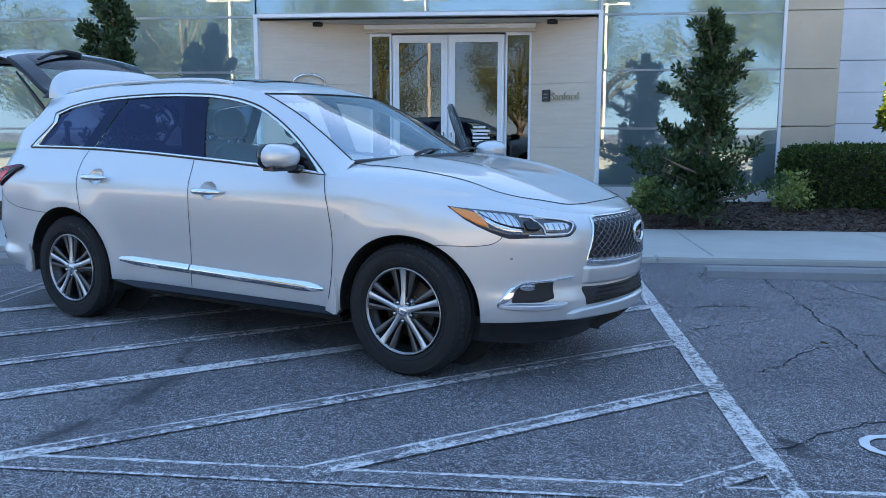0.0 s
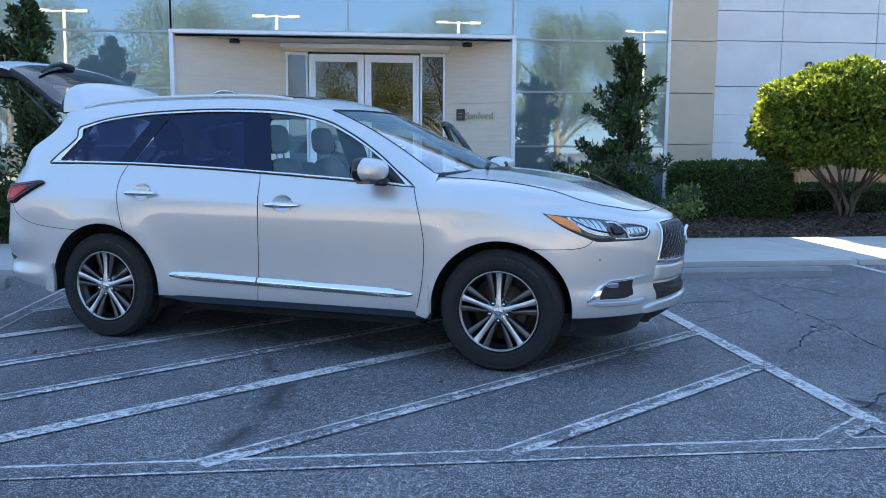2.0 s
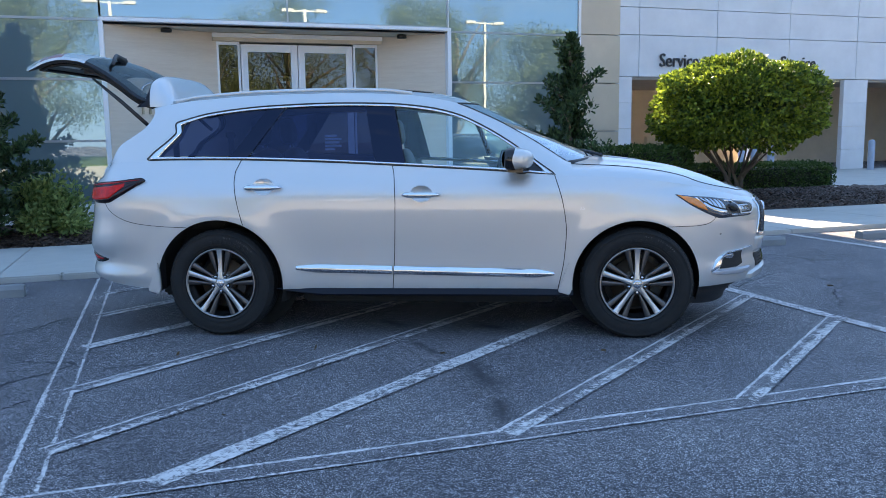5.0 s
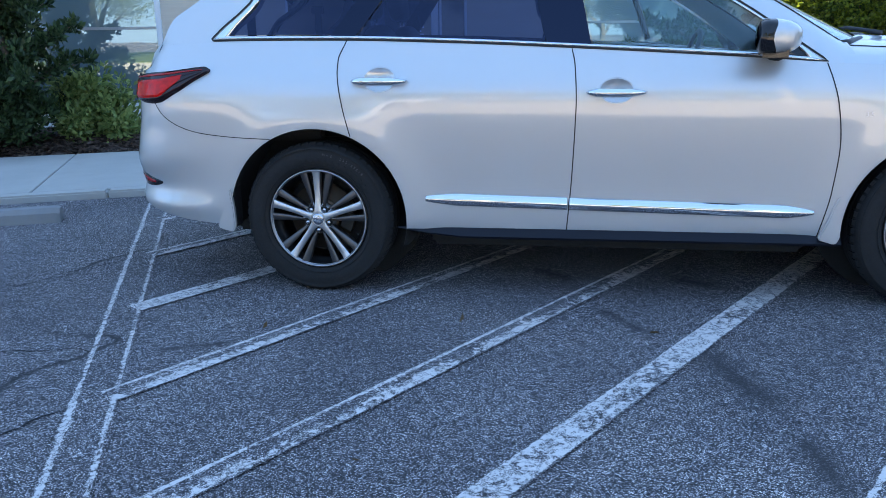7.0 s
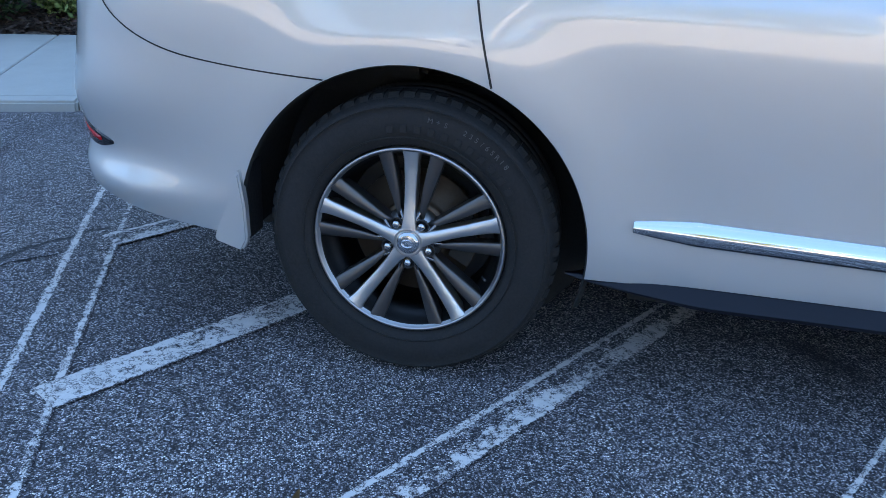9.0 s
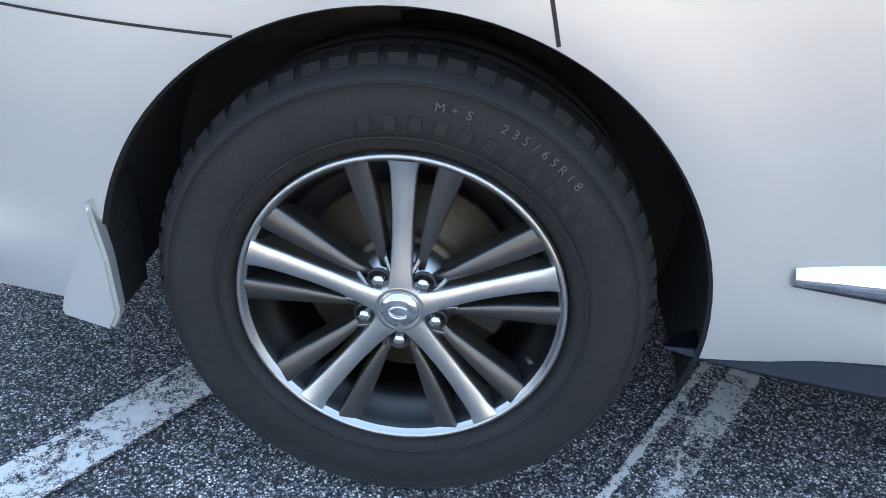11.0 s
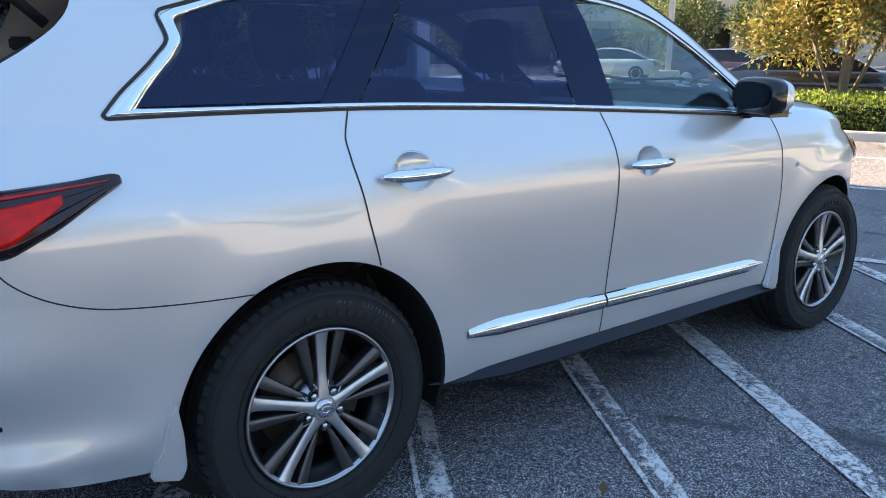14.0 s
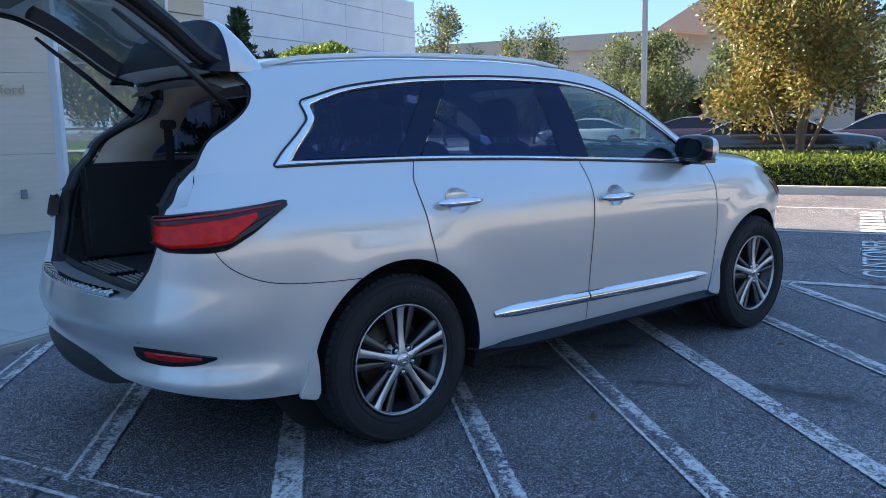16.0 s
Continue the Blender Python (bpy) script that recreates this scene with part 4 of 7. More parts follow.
def skin(k, z, out=0.0):
    """A point of the lower body's skin; out: metres proud of it."""
    x = ring_x(k, z)
    y = -half_width(x, z)
    P = np.stack([x, y, np.broadcast_to(z, x.shape)], -1)
    if np.ndim(out) or out:
        e = 1e-3
        x2 = ring_x(np.asarray(k) + e, z)
        du = np.stack([x2, -half_width(x2, z), np.broadcast_to(z, x.shape)], -1) - P
        x3 = ring_x(k, np.asarray(z) + e)
        dv = np.stack([x3, -half_width(x3, np.asarray(z) + e), np.broadcast_to(z, x.shape) + e], -1) - P
        nrm = np.cross(du, dv)
        nrm /= np.linalg.norm(nrm, axis=-1, keepdims=True) + 1e-12
        P = P + nrm * np.reshape(out, (*np.shape(out), 1))
    return P


def belt(x):
    """Height at which the windows or the bonnet begin."""
    return spl(x, [-1.2, -0.6, 0.16, 1.23, 2.0, 2.33, 2.6, 2.9, 3.2, 3.45, 3.6, 3.78, 3.95], [1.20, 1.235, 1.235, 1.185, 1.135, 1.115, 1.105, 1.085, 1.045, 0.99, 0.955, 0.92, 0.905])


def sill(x):
    return spl(x, [-1.25, -1.16, -1.13, -1.07, -0.91, -0.68, -0.5, -0.42, 0.4, 2.45, 3.0, 3.5, 3.9], [0.52, 0.52, 0.505, 0.45, 0.405, 0.352, 0.338, 0.335, 0.335, 0.335, 0.335, 0.338, 0.348])


def circle(cx, cz, r, n=90):
    return [(cx + r * math.cos(t), cz + r * math.sin(t)) for t in np.linspace(0, 2 * math.pi, n)[:-1]]


K = np.r_[np.linspace(0, 1, 42)[:-1], np.linspace(1, 2, 150)[:-1], np.linspace(2, 3, 64)]
V = np.linspace(0, 1, 60)
P0 = skin(K[:, None], np.full((len(K), 1), 0.8))[:, 0]
lo, hi = sill(P0[:, 0]), belt(P0[:, 0])
for _ in range(4):
    top = skin(K, hi)
    hi = belt(top[:, 0])
ZZ = lo[:, None] + (hi - lo)[:, None] * V[None, :]
BODY = skin(np.repeat(K[:, None], len(V), 1), ZZ)
BODY_N = -grid_normals(BODY)
if BODY_N[120, 30, 1] > 0:
    BODY_N = -BODY_N
keep0 = np.ones((len(K) - 1, len(V) - 1), bool)
cut(BODY, keep0, circle(0.0, WHEEL_Z, ARCH_R))
cut(BODY, keep0, circle(AXLE, WHEEL_Z, ARCH_F))
for cx, r in ((0.0, ARCH_R), (AXLE, ARCH_F)):
    CX = (BODY[:-1, :-1] + BODY[1:, 1:]) / 2
    keep0 &= ~((np.abs(CX[..., 0] - cx) < r - 0.005) & (CX[..., 2] < WHEEL_Z) & (CX[..., 1] < -0.3))

# cups behind the door handles
HANDLES = (("rear_door", 0.202, 0.474, 1.050), ("front_door", 1.308, 1.575, 0.994))
for _, xa, xb, zc in HANDLES:
    cut(BODY, keep0, [((xa + xb) / 2 + 0.075 * math.cos(t), zc + 0.006 + 0.055 * math.sin(t)) for t in np.linspace(0, 2 * math.pi, 41)[:-1]])

# tailgate opening, seen from behind
GATE = [(-0.655, 0.80), (-0.60, 0.757), (0.05, 0.757), (0.05, 1.6), (-0.74, 1.6), (-0.74, 0.96), (-0.71, 0.88)]
PILLAR_CUT = [(-1.4, 1.110), (-0.885, 1.110), (-0.872, 1.13), (-0.826, 1.215), (-0.826, 1.6), (-1.4, 1.6)]
rear_cols = BODY[:-1, 0, 0] < -0.70
keep_r = keep0 & rear_cols[:, None]
cut(BODY, keep_r, PILLAR_CUT, 0, 2)
cut(BODY, keep_r, GATE, 1, 2)
keep0 = np.where(rear_cols[:, None], keep_r, keep0)

GAP_A = [(2.345, 1.115), (2.375, 1.02), (2.40, 0.925), (2.423, 0.743), (2.41, 0.55), (2.368, 0.335)]
GAP_B = [(1.237, 1.188), (1.252, 1.12), (1.262, 0.95), (1.26, 0.858), (1.25, 0.6), (1.231, 0.335)]
GAP_C = [(0.162, 1.238), (0.128, 1.15), (0.128, 1.10), (0.154, 0.939), (0.190, 0.79), (0.43, 0.335)]


def gap_x(gap, z):
    return spl(z, [p[1] for p in gap][::-1], [p[0] for p in gap][::-1])


CC = (BODY[:-1, :-1] + BODY[1:, :-1] + BODY[1:, 1:] + BODY[:-1, 1:]) / 4
cx, cz = CC[..., 0], CC[..., 2]
is_front_door = keep0 & (cx < gap_x(GAP_A, cz)) & (cx >= gap_x(GAP_B, cz))
is_rear_door = keep0 & (cx < gap_x(GAP_B, cz)) & (cx >= gap_x(GAP_C, cz))
bump_line_r = spl(cx, [-1.25, -0.95, -0.72, -0.55, -0.40, 0.2], [0.965, 0.93, 0.865, 0.81, 0.785, 0.775])
is_rear_bumper = keep0 & (cx < -0.38) & (cz < bump_line_r)
bump_line_f = spl(cx, [3.1, 3.26, 3.38, 3.45, 3.9], [0.76, 0.762, 0.775, 0.80, 0.93])
is_front_bumper = keep0 & (cx > 3.16) & (cz < bump_line_f)
rest = keep0 & ~is_front_door & ~is_rear_door & ~is_rear_bumper & ~is_front_bumper
grp = [("front_door", is_front_door), ("rear_door", is_rear_door), ("rear_bumper", is_rear_bumper), ("front_bumper", is_front_bumper), ("front_wing", rest & (cx > 1.5)), ("quarter_panel", rest & (cx <= 1.5))]
doors = {}
for side in (1, -1):
    P = BODY if side == 1 else both(BODY)
    N = BODY_N if side == 1 else both(BODY_N)
    for nm, kp in grp:
        if side == -1 and nm == "front_door":
            continue
        ob = grid_part(nm, P, PAINT, suv, keep=kp, N=N, flip=False)
        if side == 1:
            doors[nm] = ob


def on_side(pts, out=0.0):
    return [Vector((x, -float(half_width(x, z)) - out, z)) for x, z in pts]


def ribbon(name, pts3, width, mat, parent, label="", side=1):
    """A thin flat band along points of the car's skin, in the plane of the side."""
    vs, fs = [], []
    for i, p in enumerate(pts3):
        a, b = pts3[max(i - 1, 0)], pts3[min(i + 1, len(pts3) - 1)]
        d = (b - a).normalized()
        s = d.cross(Vector((0, -1, 0))).normalized() * width / 2
        for q in (p - s, p + s):
            vs.append((q.x, q.y * side, q.z))
    for i in range(len(pts3) - 1):
        k = 2 * i
        fs.append((k, k + 1, k + 3, k + 2) if side == 1 else (k, k + 2, k + 3, k + 1))
    return link(name, mesh_of(name, vs, fs, mat, True), parent, label)


def fine(pts, n=40):
    t = np.linspace(0, 1, len(pts))
    s = np.linspace(0, 1, n)
    a = np.array(pts, float)
    return [tuple(spl(s, t, a[:, j])[i] for j in range(a.shape[1])) for i in range(n)]


for side in (1, -1):
    for gap in (GAP_A, GAP_B, GAP_C[:5]):
        ribbon("panel_gap", on_side(fine(gap), 0.0012), 0.0055, SEAL, suv, side=side)
    ribbon("panel_gap", on_side(fine([(-0.215, 0.775), (-0.40, 0.783), (-0.58, 0.803), (-0.70, 0.84), (-0.79, 0.90), (-0.83, 0.96)]), 0.0012), 0.004, SEAL, suv, side=side)
    ribbon("panel_gap", on_side(fine([(3.10, 0.762), (3.28, 0.762), (3.38, 0.772), (3.43, 0.80), (3.45, 0.83)]), 0.0012), 0.004, SEAL, suv, side=side)

# lower chrome strips, sills, mud flaps, arch linings
for side in (1, -1):
    for par, a, b in (("rear_door", 0.55, 1.232), ("front_door", 1.243, 2.345)):
        vs, fs, n = [], [], 40
        prof = [(-0.036, 0.001), (-0.035, 0.009), (-0.030, 0.014), (-0.012, 0.0205), (-0.007, 0.022), (-0.002, 0.0222), (0.008, 0.0205), (0.020, 0.0155), (0.029, 0.009), (0.034, 0.004), (0.036, 0.001)]
        for i in range(n + 1):
            t = i / n
            x = a + (b - a) * t
            zc = 0.487 + (0.447 - 0.487) * (x - 0.55) / 1.795
            k = min(1, 3.4 * t + 0.28) ** 0.60 if par == "rear_door" else min(1, 8 * (1 - t) + 0.10) ** 0.55
            for dz, o in prof:
                z = zc + 0.86 * dz * k
                vs.append((x, side * -(float(half_width(x, z)) + o * k), z))
        m = len(prof)
        for i in range(n):
            for j in range(m - 1):
                q = (i * m + j, (i + 1) * m + j, (i + 1) * m + j + 1, i * m + j + 1)
                fs.append(q if side == 1 else q[::-1])
        link("chrome_strip", mesh_of("chrome_strip", vs, fs, CHROME, True), doors[par] if side == 1 else suv, "chrome lower door strip")
    vs, fs, n = [], [], 40
    prof = [(0.346, -0.006), (0.340, 0.006), (0.306, 0.034), (0.294, 0.026), (0.288, -0.25)]
    for i in range(n + 1):
        x = 0.40 + (2.47 - 0.40) * i / n
        for z, o in prof:
            k = min(1, (x - 0.395) / 0.34) ** 0.7
            vs.append((x, side * -(float(half_width(min(max(x, 0.72), 2.18), 0.335)) + o * k), 0.340 - (0.340 - z) * k))
    for i in range(n):
        for j in range(4):
            q = (i * 5 + j, (i + 1) * 5 + j, (i + 1) * 5 + j + 1, i * 5 + j + 1)
            fs.append(q[::-1] if side == 1 else q)
    link("sill", mesh_of("sill", vs, fs, SILL, False), suv, "dark plastic sill")
    for fx in (-0.465, 2.425):
        bm = bmesh.new()
        w = float(half_width(fx, 0.45))
        pts = [(fx + 0.020, 0.530), (fx + 0.034, 0.43), (fx + 0.037, 0.335), (fx + 0.020, 0.302), (fx - 0.058, 0.325), (fx - 0.050, 0.355), (fx - 0.024, 0.41), (fx - 0.004, 0.48)]
        lo_v = [bm.verts.new((x, side * -(w + 0.022 - 0.02 * (0.52 - z)), z)) for x, z in pts]
        hi_v = [bm.verts.new((x, side * -(w - 0.012), z)) for x, z in pts]
        for i in range(len(pts)):
            bm.faces.new((lo_v[i], lo_v[(i + 1) % len(pts)], hi_v[(i + 1) % len(pts)], hi_v[i]))
        bm.faces.new(lo_v)
        bm.faces.new(hi_v)
        bmesh.ops.recalc_face_normals(bm, faces=bm.faces[:])
        bmesh.ops.bevel(bm, geom=bm.edges[:], offset=0.006, segments=2, affect="EDGES")
        flap = part("mud_flap", bm, PAINT, suv, "silver mud flap")
        box("flap_lining", (fx - 0.008, min(side * -(w - 0.013), side * -(w - 0.12)), 0.318), (fx + 0.024, max(side * -(w - 0.013), side * -(w - 0.12)), 0.53), BLACK, flap, "black inner flap", bev=0.005)
    for cx0, r in ((0.0, ARCH_R), (AXLE, ARCH_F)):
        vs, fs = [], []
        for i, t in enumerate(np.linspace(-0.30, math.pi + 0.12, 49)):
            x, z = cx0 + r * math.cos(t), WHEEL_Z + r * math.sin(t)
            w = float(half_width(x, max(z, 0.30)))
            for o, rr in ((0.001, 0.0), (-0.012, -0.004), (-0.03, 0.012), (-0.12, 0.02), (-0.36, 0.02)):
                vs.append((cx0 + (r + rr) * math.cos(t), side * -(w + o), WHEEL_Z + (r + rr) * math.sin(t)))
        for i in range(48):
            for j in range(4):
                q = (i * 5 + j, (i + 1) * 5 + j, (i + 1) * 5 + j + 1, i * 5 + j + 1)
                fs.append(q)
        link("arch_lining", mesh_of("arch_lining", vs, fs, WELL, True), suv, "black wheel arch lining")
        lathe("arch_back", [(0.0, 0), (r + 0.05, 0)], WELL, suv, seg=32).matrix_basis = pose(cx0, side * -0.55, WHEEL_Z + 0.06)
box("floor_pan", (-0.60, -0.52, 0.21), (3.12, 0.52, 0.36), WELL, suv, bev=0.02)
box("floor_pan", (0.55, -0.76, 0.215), (2.36, 0.76, 0.330), WELL, suv, bev=0.02)
box("floor_pan", (-1.04, -0.55, 0.44), (-0.62, 0.55, 0.50), BLACK, suv, bev=0.02)


# wheels
def make_wheel():
    w = new("wheel")
    w.parent = suv
    R, RI = 0.379, 0.249
    prof = [(RI - 0.018, 0.18), (RI, 0.03), (RI + 0.004, 0.006), (RI + 0.018, -0.008), (RI + 0.05, -0.016), (RI + 0.083, -0.015), (RI + 0.098, -0.010), (RI + 0.102, -0.013), (RI + 0.110, -0.007), (R - 0.012, 0.010), (R - 0.003, 0.030), (R, 0.050), (R, 0.075), (R - 0.008, 0.078), (R - 0.008, 0.086), (R, 0.089), (R, 0.12), (R - 0.008, 0.123), (R - 0.008, 0.131), (R, 0.134), (R - 0.002, 0.19), (R - 0.02, 0.215), (RI, 0.20)]
    tyre = lathe("tyre", prof, RUBBER, w, "black tyre with moulded shoulder blocks", 96)
    bm = bmesh.new()
    for i in range(60):
        t0, t1 = 2 * math.pi * i / 60, 2 * math.pi * (i + 0.68) / 60
        ring = []
        for t in (t0, t1):
            for r, o in ((R - 0.026, -0.001), (R + 0.0015, 0.030), (R + 0.003, 0.07), (R - 0.01, 0.07), (R - 0.03, 0.02)):
                ring.append(bm.verts.new((r * math.cos(t), o - 0.003, r * math.sin(t))))
        for j in range(4):
            bm.faces.new((ring[j], ring[j + 1], ring[j + 6], ring[j + 5]))
        bm.faces.new(ring[:5][::-1])
        bm.faces.new(ring[5:])
    part("tread_pattern", bm, RUBBER, tyre)
    for i, (txt, ang, rr) in enumerate((("M+S", 81.5, 0.322), ("235/65R18", 66, 0.324))):
        step = 2.75
        for j, ch in enumerate(txt):
            a = radians(ang - j * step * (1.25 if i == 0 else 1.0))
            m = pose(rr * math.cos(a), -0.0185, rr * math.sin(a)) @ Matrix.Rotation(-(a - math.pi / 2), 4, "Y") @ pose(0, 0, 0, 90)
            words("lettering", ch, 0.018, 0.0012, LETTER, m, tyre, align="CENTER")
    for rr in (0.352, 0.277):
        tube("moulded_ring", [(rr * math.cos(t), -0.0125, rr * math.sin(t)) for t in np.linspace(0, 2 * math.pi, 73)[:-1]], 0.0022, RUBBER, tyre, seg=5, closed=True)
    for i in range(11):
        a = radians(100 - i * 6.6)
        bar = box("moulded_bar", (-0.0085, -0.0005, -0.010), (0.0085, 0.0035, 0.010), RUBBER, tyre, bev=0.001, seg=1)
        bar.matrix_basis = pose(0.299 * math.cos(a), -0.0185, 0.299 * math.sin(a)) @ Matrix.Rotation(-(a - math.pi / 2), 4, "Y")
    lathe("rim_barrel", [(0.237, 0.004), (0.231, 0.016), (0.222, 0.045), (0.214, 0.05), (0.207, 0.09), (0.206, 0.20)], BARREL, w, "alloy barrel darkened for the shade between spokes", 72)
    lathe("rim_flange", [(RI + 0.002, 0.012), (RI + 0.001, -0.004), (RI - 0.002, -0.0065), (RI - 0.006, -0.0065), (RI - 0.0075, -0.003), (RI - 0.009, -0.0005), (RI - 0.0125, 0.004)], RIM_EDGE, w, "machined rim edge", 96)
    lathe("brake_disc", [(0.0, 0.062), (0.088, 0.060), (0.094, 0.066), (0.096, 0.088), (0.168, 0.088), (0.168, 0.112), (0.09, 0.112)], STEEL, w, "rusty brake disc", 48)
    # black disc added behind the spokes in place of the shade there
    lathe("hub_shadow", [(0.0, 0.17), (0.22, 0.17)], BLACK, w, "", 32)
    bm = bmesh.new()
    pts = [(0.165 * math.cos(t), 0.165 * math.sin(t)) for t in np.linspace(-0.5, 0.55, 9)] + [(0.105 * math.cos(t), 0.105 * math.sin(t)) for t in np.linspace(0.55, -0.5, 9)]
    f = bm.faces.new([bm.verts.new((x, 0.07, z)) for x, z in pts])
    ex = bmesh.ops.extrude_face_region(bm, geom=[f])
    bmesh.ops.translate(bm, verts=[v for v in ex["geom"] if isinstance(v, bmesh.types.BMVert)], vec=(0, 0.07, 0))
    bmesh.ops.recalc_face_normals(bm, faces=bm.faces[:])
    part("caliper", bm, IRON, w, "grey brake caliper")

    def spoke(ang, pts, depth, mat, name, tilt=0.0):
        """A bar from hub to rim: (radius, offset across, half width, face depth) along it, with rounded shoulders."""
        pts = fine(pts, 18)
        sec = ((-1.0, 0.55), (-1.0, 0.010), (-0.94, 0.0035), (-0.80, 0.0), (0.0, 0.0), (0.80, 0.0), (0.94, 0.0035), (1.0, 0.010), (1.0, 0.55))
        vs, fs, k = [], [], len(sec)
        ca, sa = math.cos(ang), math.sin(ang)
        for r, c, hw, y in pts:
            for s, d in sec:
                yy = y + (depth if d > 0.5 else d) + tilt * s * hw
                u, v = r, c + s * hw * (0.82 if d > 0.5 else 1.0)
                vs.append((u * ca - v * sa, yy, u * sa + v * ca))
        for i in range(len(pts) - 1):
            for j in range(k - 1):
                a, b = i * k + j, i * k + j + 1
                fs.append((a, a + k, b + k, b))
        me = mesh_of(name, vs, fs, mat, True)
        me.polygons.foreach_set("use_smooth", [j % (k - 1) not in (0, k - 2) for j in range(len(me.polygons))])
        return link(name, me, w)

    for i in range(5):
        a = math.pi / 2 + i * 2 * math.pi / 5
        spoke(a, [(0.022, 0, 0.026, -0.004), (0.050, 0, 0.0185, -0.003), (0.085, 0, 0.0160, 0.001), (0.13, 0, 0.0158, 0.004), (0.19, 0, 0.0182, 0.003), (0.225, 0, 0.0205, -0.001), (0.240, 0, 0.0245, -0.004)], 0.045, ALLOY, "bright_spoke")
        for s in (-1, 1):
            spoke(a, [(0.058, s * 0.0290, 0.0050, 0.020), (0.080, s * 0.0310, 0.0075, 0.013), (0.12, s * 0.0395, 0.0125, 0.009), (0.17, s * 0.0520, 0.0170, 0.006), (0.215, s * 0.0640, 0.0200, 0.003), (0.234, s * 0.0690, 0.0215, 0.002)], 0.045, GUNMETAL, "dark_spoke", s * 0.16)
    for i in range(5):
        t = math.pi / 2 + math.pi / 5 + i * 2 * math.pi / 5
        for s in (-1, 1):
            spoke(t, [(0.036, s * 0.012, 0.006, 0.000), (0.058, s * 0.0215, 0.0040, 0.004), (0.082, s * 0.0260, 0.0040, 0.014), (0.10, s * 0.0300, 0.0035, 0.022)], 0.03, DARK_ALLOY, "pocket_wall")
    lathe("hub", [(0.0, -0.002), (0.030, -0.002), (0.034, -0.0045), (0.040, -0.003), (0.043, 0.004), (0.060, 0.022), (0.080, 0.034), (0.082, 0.06)], ALLOY_DULL, w, "machined alloy hub", 48)
    cap = lathe("centre_cap", [(0.0, -0.012), (0.020, -0.0115), (0.027, -0.009), (0.0295, -0.004)], LAMP, w, "grey centre cap", 40)
    tube("cap_mark", [(0.010 * math.cos(t) * 1.5, -0.0135, 0.010 * math.sin(t)) for t in np.linspace(0.6, 5.6, 22)], 0.0014, CHROME, cap, seg=6)
    for i in range(5):
        t = math.pi / 2 + math.pi / 5 + i * 2 * math.pi / 5
        x, z = 0.057 * math.cos(t), 0.057 * math.sin(t)
        lathe("nut_seat", [(0.0, 0.014), (0.0150, 0.012), (0.0165, 0.004), (0.0175, 0.012)], BLACK, w, "", 20).matrix_basis = pose(x, -0.004, z)
        nut = lathe("wheel_nut", [(0.0, -0.004), (0.0075, -0.004), (0.0100, -0.001), (0.0115, 0.015)], LAMP, w, "", 6)
        nut.matrix_basis = pose(x, -0.002, z)
    tube("valve", [(0.196, 0.01, -0.075), (0.205, -0.004, -0.078)], 0.004, BLACK, w, "black valve stem")
    return w


# barrel alloy coloured dark so the gaps between the spokes look shaded
BARREL = plain("shaded_barrel_alloy", (0.06, 0.06, 0.063), 0.40, 1.0, 0.25, 18, bmp=0)
ALLOY_DULL = plain("dull_alloy", (0.40, 0.39, 0.39), 0.35, 1.0, 0.08, bmp=0)
LETTER = plain("pale_moulded_rubber", (0.075, 0.075, 0.075), 0.6)
wheel = make_wheel()
wheel.matrix_basis = pose(0, -0.917, WHEEL_Z)
other = copy_thing(wheel, pose(AXLE, -0.917, WHEEL_Z))
for x in (0, AXLE):
    copy_thing(wheel, pose(x, 0.917, WHEEL_Z, 0, 0, 180))


# ---- upper body ----
def rail_z(x):
    return spl(x, [-0.9, -0.53, -0.2, 0.3, 0.8, 1.3, 1.62, 1.9, 2.15, 2.44], [1.555, 1.625, 1.668, 1.695, 1.70, 1.68, 1.63, 1.52, 1.385, 1.20])


def rail_y(x):
    return spl(x, [-0.9, -0.5, 0.2, 0.9, 1.6, 2.0, 2.44], [0.575, 0.60, 0.628, 0.632, 0.638, 0.672, 0.735])


def belt_y(x):
    return half_width(np.clip(x, -0.88, 2.5), belt(x))


def upper(c, w):
    """The side above the belt: c runs from the tailgate (0) to the windscreen foot (1), w from belt to roof edge."""
    x_tail = spl(w, [0, 0.31, 0.45, 0.57, 0.69, 0.83, 1], [-0.83, -0.757, -0.66, -0.585, -0.545, -0.527, -0.55])
    x = x_tail + (2.475 - 0.015 * w - x_tail) * c
    zb, zt = belt(x), rail_z(x)
    yb, yt = belt_y(x), rail_y(x)
    s = w
    y = yb + (yt - yb) * (0.72 * s + 0.28 * s**3)
    z = zb + (zt - zb) * (1.10 * s - 0.10 * s**3)
    return np.stack([x, -y, np.maximum(z, zb)], -1)


C = np.linspace(0, 1, 190)
Wv = np.linspace(0, 1, 34)
UP = upper(np.repeat(C[:, None], len(Wv), 1), np.repeat(Wv[None, :], len(C), 0))
UP_N = -grid_normals(UP)
if UP_N[80, 15, 1] > 0:
    UP_N = -UP_N
WIN_TOP = [(-0.30, 1.515), (-0.10, 1.565), (0.35, 1.612), (0.8, 1.624), (1.18, 1.615), (1.45, 1.588), (1.665, 1.538), (1.85, 1.455), (2.05, 1.335), (2.20, 1.225), (2.33, 1.125)]
WIN_LOW = [(2.33, 1.122), (2.0, 1.152), (1.23, 1.20), (0.7, 1.228), (0.16, 1.247), (-0.30, 1.252), (-0.515, 1.252)]
WIN_REAR = [(-0.515, 1.252), (-0.47, 1.30), (-0.37, 1.385), (-0.325, 1.44), (-0.335, 1.49), (-0.30, 1.515)]
